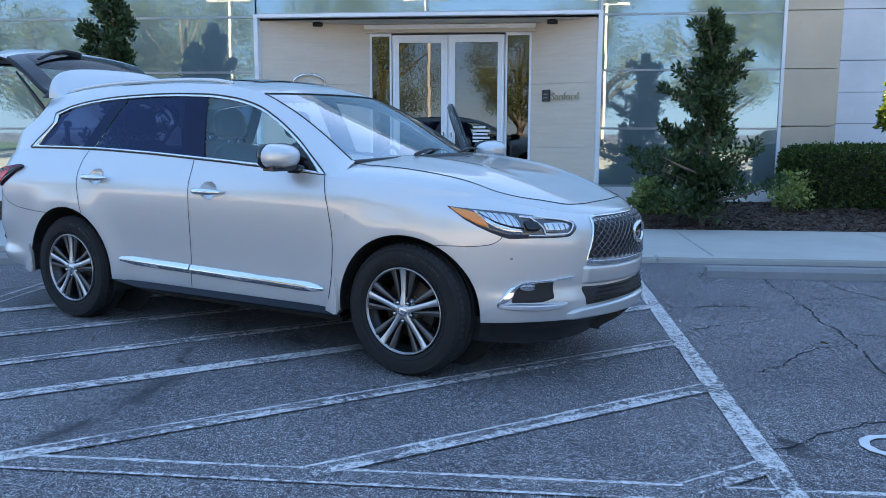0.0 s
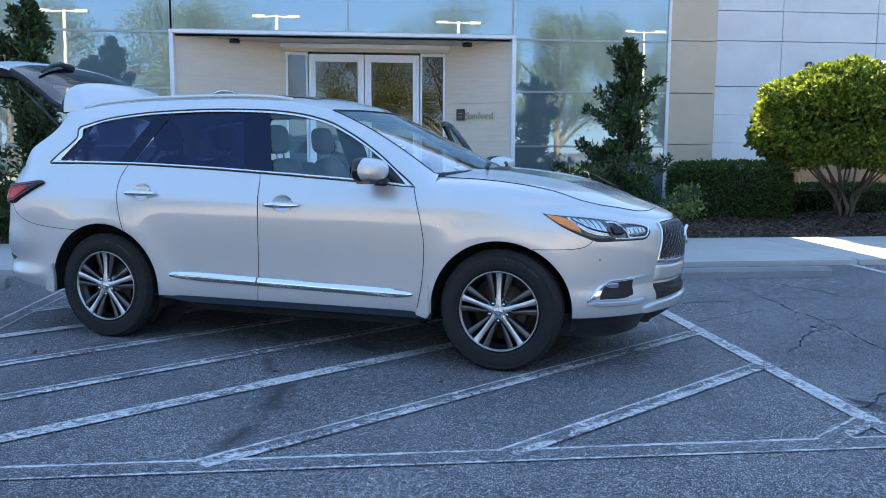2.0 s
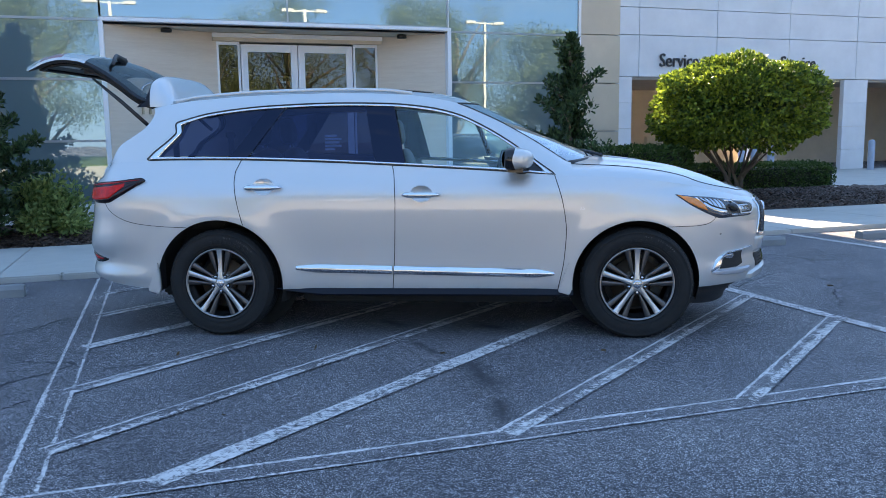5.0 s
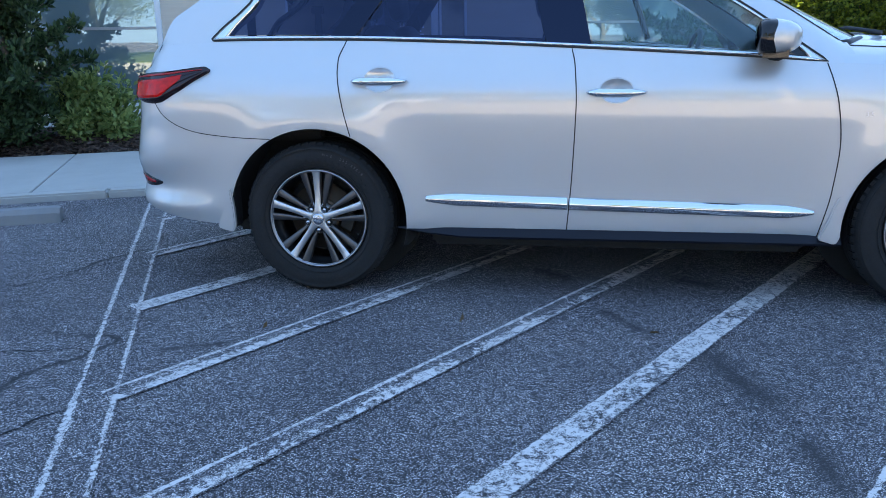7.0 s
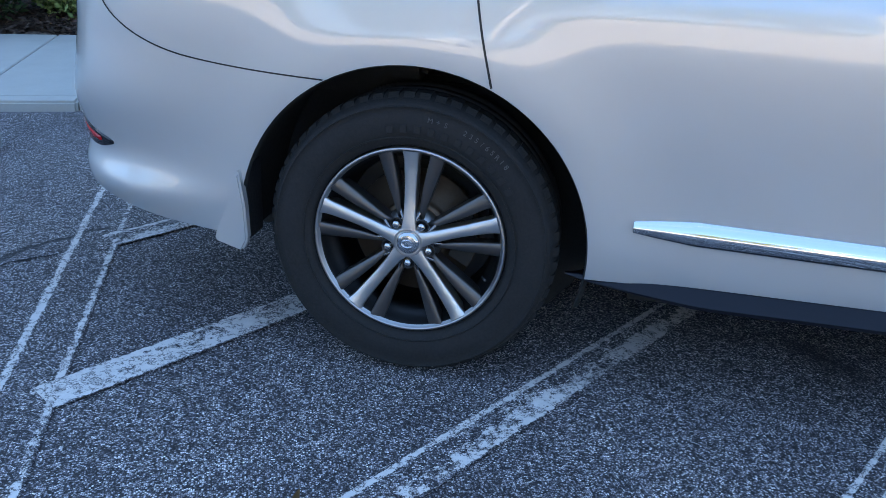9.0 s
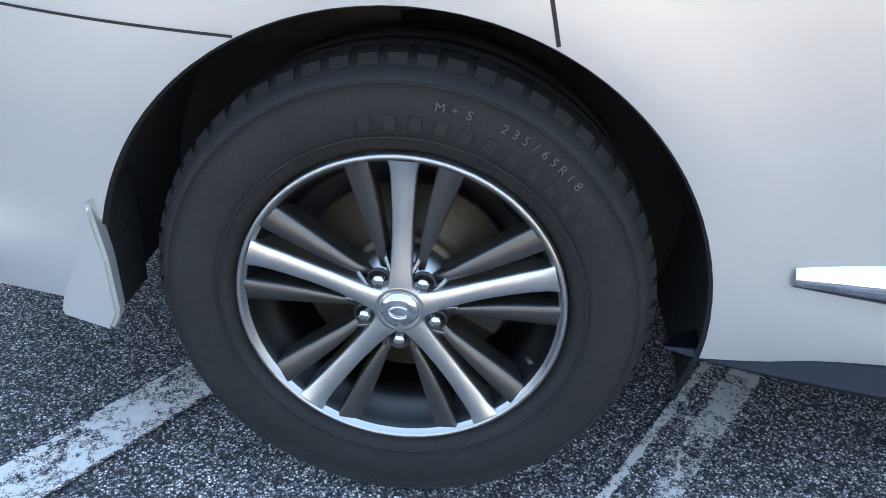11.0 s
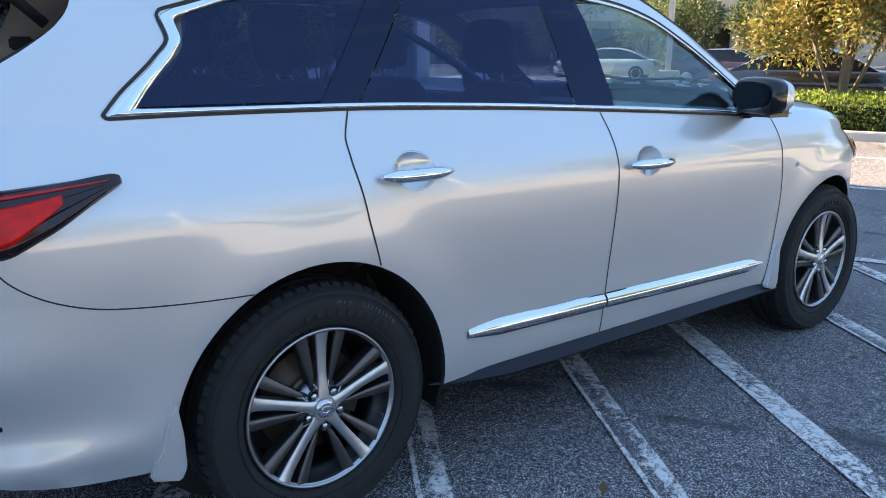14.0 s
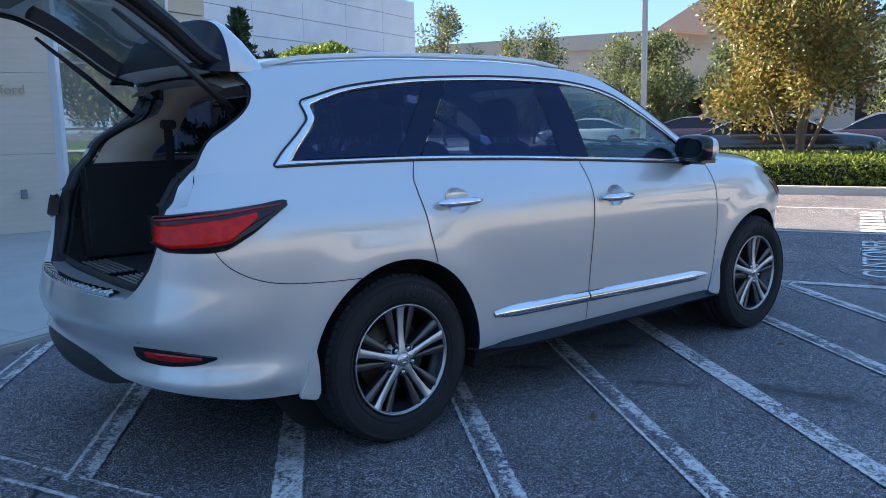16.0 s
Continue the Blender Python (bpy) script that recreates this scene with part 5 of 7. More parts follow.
outline = fine(WIN_TOP, 50) + fine(WIN_LOW, 40)[1:] + fine(WIN_REAR, 16)[1:-1]
keep_u = np.ones((len(C) - 1, len(Wv) - 1), bool)
UPC = UP.copy()
cut(UPC, keep_u, outline)
for side in (1, -1):
    grid_part("side_frame", UPC if side == 1 else both(UPC), PAINT, suv, keep=keep_u, N=UP_N if side == 1 else both(UP_N))


def on_upper(x, z, out=0.0):
    """A point of the side above the belt."""
    zb, zt = float(belt(x)), float(rail_z(x))
    s = min(1, max(0, (z - zb) / max(zt - zb, 1e-6)))
    for _ in range(6):
        s = min(1, max(0, (z - zb) / max(zt - zb, 1e-6) + 0.10 * s**3 - 0.10 * s))
    yb, yt = float(belt_y(x)), float(rail_y(x))
    return Vector((x, -(yb + (yt - yb) * (0.72 * s + 0.28 * s**3)) - out, z))


def side_patch(name, poly, out, mat, parent, label="", side=1, nx=46, nz=16):
    """A curved panel of polygon outline on the side above the belt: columns between its lower and upper edge."""
    xs0, xs1 = min(p[0] for p in poly), max(p[0] for p in poly)
    rows = []
    for x in np.linspace(xs0 + 1e-4, xs1 - 1e-4, nx):
        zs = []
        for i in range(len(poly)):
            (xa, za), (xb, zb) = poly[i], poly[(i + 1) % len(poly)]
            if (xa - x) * (xb - x) <= 0 and abs(xa - xb) > 1e-9:
                zs.append(za + (zb - za) * (x - xa) / (xb - xa))
        if len(zs) < 2:
            continue
        a, b = min(zs), max(zs)
        rows.append([tuple(on_upper(x, a + (b - a) * j / (nz - 1), out)) for j in range(nz)])
    P = np.array(rows)
    if side == -1:
        P = both(P)
    N = grid_normals(P)
    bad = (N[..., 1] * side) > 0
    N = np.where(bad[..., None], -N, N)
    return grid_part(name, P, mat, parent, label, N=N)


def piece(x_low0, x_top0, x_low1, x_top1, inset=0.0):
    """The part of the window band between two leaning lines."""
    poly = []
    zl = lambda x: float(spl(x, [p[0] for p in WIN_LOW][::-1], [p[1] for p in WIN_LOW][::-1])) + inset
    zt = lambda x: float(spl(x, [p[0] for p in WIN_TOP], [p[1] for p in WIN_TOP])) - inset
    for t in np.linspace(0, 1, 26):
        x = x_low0 + (x_low1 - x_low0) * t
        poly.append((x, zl(x)))
    for t in np.linspace(1, 0, 26):
        x = x_top0 + (x_top1 - x_top0) * t
        poly.append((x, zt(x)))
    return poly


for side in (1, -1):
    pr = suv
    q_poly = [(-0.455, 1.272)] + [(x, float(spl(x, [p[0] for p in WIN_LOW][::-1], [p[1] for p in WIN_LOW][::-1])) + 0.018) for x in np.linspace(-0.42, 0.085, 14)] + [(x, float(spl(x, [p[0] for p in WIN_TOP], [p[1] for p in WIN_TOP])) - 0.018) for x in np.linspace(0.345, -0.255, 16)] + [(-0.285, 1.48), (-0.275, 1.44), (-0.31, 1.395), (-0.40, 1.315)]
    side_patch("quarter_window", q_poly, -0.006, TINT, pr, "dark privacy glass", side, 60)
    if side == 1:
        side_patch("rear_window", piece(0.215, 0.47, 1.115, 1.035, 0.014), -0.006, TINT, pr, "dark privacy glass", side)
    if side == 1:
        side_patch("front_window", piece(1.332, 1.245, 2.115, 2.075, 0.014), -0.006, FRONT_TINT, pr, "lightly tinted glass", side, 50)
        side_patch("front_corner", piece(2.115, 2.075, 2.30, 2.28, 0.006), -0.003, GLOSSY, pr, "gloss black mirror corner", side, 20)
    else:
        side_patch("front_corner", piece(2.24, 2.22, 2.30, 2.28, 0.006), -0.003, GLOSSY, pr, "", side, 12)
    side_patch("pillar", piece(0.075, 0.335, 0.205, 0.465, 0.008), -0.003, PILLAR, pr, "gloss black pillar cover", side, 14)
    side_patch("pillar", piece(1.112, 1.032, 1.325, 1.238, 0.008), -0.003, PILLAR, pr, "gloss black pillar cover", side, 14)
    in_top = [(-0.25, 1.506)] + [(x, z - 0.017) for x, z in WIN_TOP[1:-1]] + [(2.265, 1.142)]
    in_low = [(2.265, 1.142)] + [(x, z + 0.014) for x, z in WIN_LOW[1:-1]] + [(-0.440, 1.268)]
    in_rear = [(-0.440, 1.268), (-0.395, 1.320), (-0.322, 1.395), (-0.293, 1.44), (-0.300, 1.482), (-0.25, 1.506)]
    for outer, inner, nm in ((WIN_TOP, in_top, "chrome upper window trim"), (WIN_LOW, in_low, "chrome lower window trim"), (WIN_REAR, in_rear, "chrome kinked rear window trim")):
        o_, i_ = fine(outer, 70), fine(inner, 70)
        rows = []
        for a, b in zip(o_, i_):
            mid = ((a[0] * 0.55 + b[0] * 0.45), (a[1] * 0.55 + b[1] * 0.45))
            rows.append([tuple(on_upper(a[0], a[1], 0.001)), tuple(on_upper(a[0] * 0.9 + b[0] * 0.1, a[1] * 0.9 + b[1] * 0.1, 0.006)), tuple(on_upper(*mid, 0.009)), tuple(on_upper(a[0] * 0.1 + b[0] * 0.9, a[1] * 0.1 + b[1] * 0.9, 0.006)), tuple(on_upper(b[0], b[1], -0.004))])
        P = np.array(rows) if side == 1 else both(np.array(rows))
        N = grid_normals(P)
        N = np.where(((N[..., 1] * side) > 0)[..., None], -N, N)
        grid_part("window_trim", P, CHROME, suv, nm, N=N)
    rim = fine([(x, z + 0.005) for x, z in WIN_TOP[:-1]] + [(2.35, 1.122)], 70) + fine([(2.35, 1.122)] + [(x, z - 0.005) for x, z in WIN_LOW[1:-1]] + [(-0.51, 1.246), (-0.526, 1.254)], 60)[1:] + fine([(-0.526, 1.254), (-0.478, 1.303), (-0.377, 1.388), (-0.332, 1.441), (-0.343, 1.492), (-0.335, 1.508), (-0.30, 1.520)], 30)[1:]
    ribbon("window_seal", [on_upper(x, z, 0.0035) for x, z in rim], 0.0095, SEAL, suv, "black seal round the windows", side)

# roof, windscreen, bonnet
xs = np.linspace(-0.60, 1.70, 60)
ts = np.linspace(-1, 1, 31)
roof = np.stack([np.repeat(xs[:, None], 31, 1), ts[None, :] * rail_y(xs)[:, None], rail_z(xs)[:, None] + 0.055 * (1 - np.abs(ts[None, :]) ** 2.6)], -1)
grid_part("roof_panel", roof, PAINT, suv, flip=False)
sun_roof = np.stack([np.repeat(np.linspace(0.75, 1.45, 20)[:, None], 15, 1), np.repeat(np.linspace(-0.42, 0.42, 15)[None, :], 20, 0), np.zeros((20, 15))], -1)
sun_roof[..., 2] = rail_z(sun_roof[..., 0]) + 0.055 * (1 - np.abs(sun_roof[..., 1] / rail_y(sun_roof[..., 0])) ** 2.6) + 0.006
grid_part("sunroof", sun_roof, GLOSSY, suv, "dark glass sunroof")
for side in (1, -1):
    pts = [(x, side * (float(rail_y(x)) - 0.055), float(rail_z(x)) + 0.016 + 0.012 * min(1, 6 * (1 - abs(2 * t - 1)))) for t, x in zip(np.linspace(0, 1, 30), np.linspace(-0.42, 1.35, 30))]
    tube("roof_rail", pts, 0.013, PAINT, suv, "silver roof rail", seg=8)
ts = np.linspace(-1, 1, 33)
vs_ = np.linspace(0, 1, 22)
foot = np.stack([2.70 - 0.27 * ts**2, 0.735 * ts, 1.215 - 0.035 * ts**2], -1)
head = np.stack([1.80 - 0.12 * np.abs(ts) ** 2.2, 0.635 * ts, 1.682 + 0.04 * (1 - np.abs(ts) ** 2.6) - 0.06], -1)
head[:, 2] = rail_z(head[:, 0]) + 0.05 * (1 - np.abs(ts) ** 2.6) + 0.006
head[:, 1] = ts * rail_y(head[:, 0])
ws = foot[None] + (head - foot)[None] * vs_[:, None, None]
side_curve = np.stack([foot[-1, 0] + (head[-1, 0] - foot[-1, 0]) * vs_, np.zeros(22), np.zeros(22)], -1)
for i, v in enumerate(vs_):
    x_e = side_curve[i, 0]
    ye, ze = float(rail_y(x_e)), float(rail_z(x_e))
    ws[i, :, 1] = ts * ye
    mid_lift = ws[i, 16, 2]
    ws[i, :, 2] = ze + (mid_lift - ze) * (1 - np.abs(ts) ** 2.4)
grid_part("windscreen", ws, CLEAR, suv, "clear raked windscreen", flip=True)
for side in (0, -1):
    tube("windscreen_seal", [tuple(p) for p in ws[:, side]], 0.0045, SEAL, suv, seg=6)
tube("windscreen_seal", [tuple(p) for p in ws[-1]], 0.007, SEAL, suv, seg=6)
fill = np.stack([roof[-1] + (ws[-1][np.linspace(0, 32, 31).round().astype(int)] - roof[-1]) * t for t in np.linspace(0, 1, 6)], 0)
grid_part("roof_front", fill, PAINT, suv)

front = BODY[BODY[:, -1, 0] > 2.36][:, -1]
spine = lambda x: spl(x, [2.3, 2.62, 2.8, 3.14, 3.42, 3.6, 3.76, 3.88, 3.95], [1.225, 1.222, 1.21, 1.165, 1.095, 1.03, 0.975, 0.928, 0.906])
ts = np.linspace(-1, 1, 61)
hood = []
for p in front:
    x, ye, ze = p[0], abs(p[1]), p[2]
    zc = max(float(spine(x)), ze)
    row = [(x + 0.0, t * ye, ze + (zc - ze) * (1 - abs(t) ** 3.6) ** 0.62 + 0.012 * math.exp(-((abs(t * ye) - 0.42) / 0.08) ** 2) * min(1, (3.7 - x) * 2 if x < 3.7 else 0)) for t in ts]
    hood.append(row)
hood = np.array(hood)
HN = grid_normals(hood)
HN = np.where((HN[..., 2] < 0)[..., None], -HN, HN)
hc = (hood[:-1, :-1] + hood[1:, 1:]) / 2
behind = hc[..., 0] < 2.70 - 0.27 * (hc[..., 1] / 0.735) ** 2 - 0.02
keep_h = ~(behind & (np.abs(hc[..., 1]) < 0.74))
grid_part("bonnet", hood, PAINT, suv, keep=keep_h, N=HN)


def on_bonnet(x, y, out=0.002):
    col = [float(np.interp(y, r[:, 1], r[:, 2])) for r in hood]
    return Vector((x, y, float(np.interp(x, hood[:, 0, 0], col)) + out))


for s in (-1, 1):
    pts = [on_bonnet(x, s * y) for x, y in fine([(2.47, 0.735), (2.62, 0.755), (2.9, 0.745), (3.2, 0.70), (3.45, 0.61), (3.60, 0.50)], 40)]
    tube("bonnet_gap", pts, 0.0022, SEAL, suv, seg=5)
pts = [on_bonnet(x, y) for x, y in fine([(3.60, -0.50), (3.68, -0.42), (3.745, -0.25), (3.76, 0.0), (3.745, 0.25), (3.68, 0.42), (3.60, 0.50)], 40)]
tube("bonnet_gap", pts, 0.0022, SEAL, suv, seg=5)
tube("cowl", [(2.715 - 0.27 * t * t, 0.73 * t, 1.212 - 0.03 * t * t) for t in np.linspace(-1, 1, 24)], 0.025, BLACK, suv, "black cowl under the windscreen", seg=8)
for y0, y1 in ((-0.45, 0.10), (0.1, 0.66)):
    tube("wiper", [(2.70, y0, 1.236), (2.63, (y0 + y1) / 2, 1.262), (2.60 - 0.08 * abs(y1), y1, 1.25)], [0.012, 0.009, 0.006], BLACK, suv, seg=6)


# lamps, grille, fog lamps on the skin
def skin_patch(name, k0, k1, z_low, z_top, out, mat, parent, label="", side=1, nk=40, nz=10):
    ks = np.linspace(k0, k1, nk)
    t = np.linspace(0, 1, nk)
    a, b = spl(t, *z_low), spl(t, *z_top)
    Z = a[:, None] + (b - a)[:, None] * np.linspace(0, 1, nz)[None]
    P = skin(np.repeat(ks[:, None], nz, 1), Z, np.full(Z.shape, out))
    edge = np.zeros(Z.shape, bool)
    edge[0], edge[-1], edge[:, 0], edge[:, -1] = True, True, True, True
    flat = skin(np.repeat(ks[:, None], nz, 1), Z, np.full(Z.shape, min(out, 0.0) - 0.002))
    P = np.where(edge[..., None], flat, P)
    if side == -1:
        P = both(P)
    N = grid_normals(P)
    c = np.array([1.35, 0, 0.8])
    if ((P - c) * N).sum() < 0:
        N = -N
    return grid_part(name, P, mat, parent, label, N=N)


def k_of(x, z):
    ks = np.linspace(0, 3, 6001)
    return float(ks[int(np.argmin(np.abs(ring_x(ks, np.full(6001, z)) - x)))])


def k_of_y(y, z, front_end):
    ks = np.linspace(2.0, 3, 4001) if front_end else np.linspace(0, 1, 4001)
    w = half_width(ring_x(ks, np.full(4001, z)), np.full(4001, z))
    return float(ks[int(np.argmin(np.abs(w - y)))])


def lens(name, rows, out, mat, parent, label="", side=1, nk=30, nz=10):
    """A panel on the skin, from rows of (place along the skin, lower edge, upper edge)."""
    k0, k1 = rows[0][0], rows[-1][0]
    t = [(r[0] - k0) / (k1 - k0) for r in rows]
    return skin_patch(name, k0, k1, (t, [r[1] for r in rows]), (t, [r[2] for r in rows]), out, mat, parent, label, side, nk, nz)


kt, kt_in = k_of(-0.515, 1.1), k_of_y(0.705, 1.03, False)
for side in (1, -1):
    dk = kt - kt_in
    lamp = skin_patch("tail_light", kt_in, kt, ([0, 0.10, 0.30, 0.6, 0.85, 1], [0.985, 0.950, 0.944, 0.995, 1.060, 1.098]), ([0, 0.3, 0.7, 0.94, 1], [1.083, 1.100, 1.113, 1.119, 1.108]), 0.020, DARKRED, suv, "red tail light with dark outer lens", side, 48, 12)
    skin_patch("red_lens", kt_in + 0.02 * dk, kt_in + 0.70 * dk, ([0, 0.16, 0.5, 0.8, 1], [0.990, 0.958, 0.966, 1.018, 1.062]), ([0, 0.4, 1], [1.053, 1.067, 1.083]), 0.0225, BRIGHT_RED, lamp, "bright red lens", side, 34, 10)
    skin_patch("upper_lens", kt_in + 0.02 * dk, kt - 0.05 * dk, ([0, 0.4, 1], [1.054, 1.072, 1.100]), ([0, 0.4, 1], [1.068, 1.088, 1.104]), 0.0230, RED, lamp, "", side, 34, 6)
    skin_patch("dark_lens", kt_in + 0.45 * dk, kt - 0.06 * dk, ([0, 0.4, 1], [0.992, 1.035, 1.092]), ([0, 0.4, 1], [1.066, 1.076, 1.098]), 0.0222, DARKRED, lamp, "dark red lens", side, 30, 8)
    zs_in = np.linspace(0.985, 1.083, 8)
    wall_in = np.stack([skin(np.full(8, kt_in), zs_in, np.full(8, o)) for o in (0.018, -0.035)], 0)
    grid_part("lamp_side", wall_in if side == 1 else both(wall_in), BLACK, lamp, "black side of the lamp")
    rec = lens("reflector_recess", [(0.468, 0.548, 0.586), (0.485, 0.526, 0.590), (0.550, 0.514, 0.583), (0.600, 0.519, 0.566), (0.638, 0.538, 0.548)], 0.003, GLOSSY, suv, "black reflector recess", side)
    lens("reflector", [(0.492, 0.548, 0.574), (0.52, 0.536, 0.574), (0.560, 0.530, 0.568), (0.612, 0.537, 0.551)], 0.007, RED, rec, "red bumper reflector", side, 24, 6)
    hl = lens("headlight", [(2.285, 0.972, 0.980), (2.301, 0.920, 0.976), (2.326, 0.862, 0.969), (2.351, 0.824, 0.963), (2.377, 0.800, 0.957), (2.427, 0.803, 0.938), (2.477, 0.804, 0.918), (2.505, 0.808, 0.909), (2.528, 0.840, 0.898), (2.538, 0.868, 0.880)], 0.006, LENS_DARK, suv, "clear headlight with amber turn lens", side, 48)
    lens("turn_lens", [(2.290, 0.966, 0.974), (2.301, 0.930, 0.970), (2.318, 0.890, 0.964), (2.326, 0.874, 0.958), (2.336, 0.864, 0.940), (2.344, 0.856, 0.890)], 0.010, AMBER, hl, "amber turn lens", side, 20)
    lens("lamp_reflector", [(2.332, 0.930, 0.960), (2.345, 0.868, 0.956), (2.360, 0.836, 0.952), (2.385, 0.815, 0.945), (2.405, 0.815, 0.935)], 0.010, LAMP, hl, "bright faceted reflector", side, 20, 8)
    lens("lamp_reflector", [(2.410, 0.812, 0.836), (2.44, 0.812, 0.830), (2.505, 0.815, 0.826)], 0.012, LAMP, hl, "", side, 16, 5)
    lens("lamp_reflector", [(2.410, 0.908, 0.930), (2.44, 0.900, 0.922), (2.465, 0.894, 0.914)], 0.012, LAMP, hl, "", side, 16, 5)
    lens("projector", [(2.408, 0.852, 0.884), (2.415, 0.842, 0.900), (2.425, 0.838, 0.904), (2.436, 0.846, 0.898), (2.442, 0.860, 0.884)], 0.020, GLOSSY, hl, "dark projector lens", side, 14, 8)
    lens("inner_lens", [(2.450, 0.836, 0.888), (2.475, 0.836, 0.892), (2.500, 0.838, 0.890), (2.518, 0.862, 0.882)], 0.010, LAMP, hl, "bright inner lamp", side, 16, 8)
    for j in range(6):
        ka = 2.340 + 0.0115 * j
        lens("reflector_rib", [(ka, 0.905 - 0.013 * j, 0.956 - 0.003 * j), (ka + 0.0035, 0.900 - 0.013 * j, 0.955 - 0.003 * j)], 0.0125, LENS_DARK, hl, "dark reflector rib", side, 4, 8)
    lens("lamp_bezel", [(2.335, 0.940, 0.952), (2.36, 0.880, 0.900), (2.385, 0.858, 0.876), (2.408, 0.850, 0.866)], 0.0135, GLOSSY, hl, "gloss black lamp bezel", side, 20, 5)
    for j in range(4):
        ka = 2.456 + 0.014 * j
        lens("lamp_rib", [(ka, 0.842, 0.884), (ka + 0.004, 0.842, 0.884)], 0.0125, LENS_DARK, hl, "dark lamp rib", side, 4, 6)
    loop = [(2.430, 0.912), (2.440, 0.885), (2.447, 0.855), (2.448, 0.830), (2.475, 0.826), (2.500, 0.828), (2.516, 0.850), (2.525, 0.876), (2.500, 0.898), (2.470, 0.906), (2.440, 0.916)]
    pts = [tuple(skin(np.array(k), np.array(z), np.array(0.014))) for k, z in fine(loop, 40)]
    tube("daylight_strip", [(x, y * side, z) for x, y, z in pts], 0.0045, WHITE_LENS, hl, "white daylight loop", seg=6)
    fog = lens("fog_recess", [(2.377, 0.450, 0.462), (2.393, 0.447, 0.544), (2.410, 0.446, 0.558), (2.435, 0.447, 0.563), (2.460, 0.462, 0.567), (2.470, 0.470, 0.568)], 0.003, SEAL, suv, "black fog lamp recess", side)
    lens("fog_trim", [(2.351, 0.434, 0.446), (2.362, 0.438, 0.492), (2.377, 0.462, 0.535), (2.390, 0.530, 0.554), (2.402, 0.556, 0.571), (2.450, 0.567, 0.578), (2.519, 0.588, 0.594)], 0.015, CHROME, fog, "chrome crescent trim", side, 50, 8)
    lens("fog_trim", [(2.351, 0.428, 0.438), (2.377, 0.410, 0.448), (2.430, 0.404, 0.446), (2.477, 0.411, 0.447), (2.502, 0.442, 0.450)], 0.022, SATIN, fog, "silver lower blade", side, 30, 8)
    lens("fog_lamp", [(2.394, 0.530, 0.545), (2.402, 0.518, 0.557), (2.415, 0.514, 0.558), (2.428, 0.528, 0.552)], 0.014, LAMP, fog, "round fog lamp", side, 12, 8)
    lens("parking_sensor", [(2.3735, 0.690, 0.702), (2.377, 0.688, 0.704), (2.3805, 0.690, 0.702)], 0.002, STOP_GREY, suv, "", side, 6, 6)
    krs = k_of_y(0.66, 0.6, False)
    lens("parking_sensor", [(krs, 0.604, 0.612), (krs + 0.006, 0.600, 0.616), (krs + 0.012, 0.604, 0.612)], 0.002, STOP_GREY, suv, "", side, 6, 6)

for side in (1, -1):
    lens("front_lip", [(2.31, 0.20, 0.345), (2.5, 0.17, 0.345), (3.0, 0.18, 0.36)], -0.06, BLACK, suv, "black lower lip", side)
    lens("bumper_lip", [(2.50, 0.346, 0.385), (2.55, 0.348, 0.412), (2.63, 0.352, 0.424), (2.8, 0.355, 0.436), (3.0, 0.355, 0.438)], 0.022, PAINT, suv, "silver chin of the bumper", side)
for side in (1, -1):
    lens("rear_diffuser", [(0.0, 0.36, 0.545), (0.25, 0.37, 0.545), (0.36, 0.385, 0.52), (0.43, 0.42, 0.485), (0.47, 0.44, 0.468)], -0.012, BLACK, suv, "black rear valance", side)
GRILLE = [(2.561, 0.684, 0.692), (2.575, 0.680, 0.765), (2.590, 0.676, 0.840), (2.603, 0.672, 0.893), (2.70, 0.670, 0.900), (2.85, 0.670, 0.901), (3.0, 0.670, 0.901)]
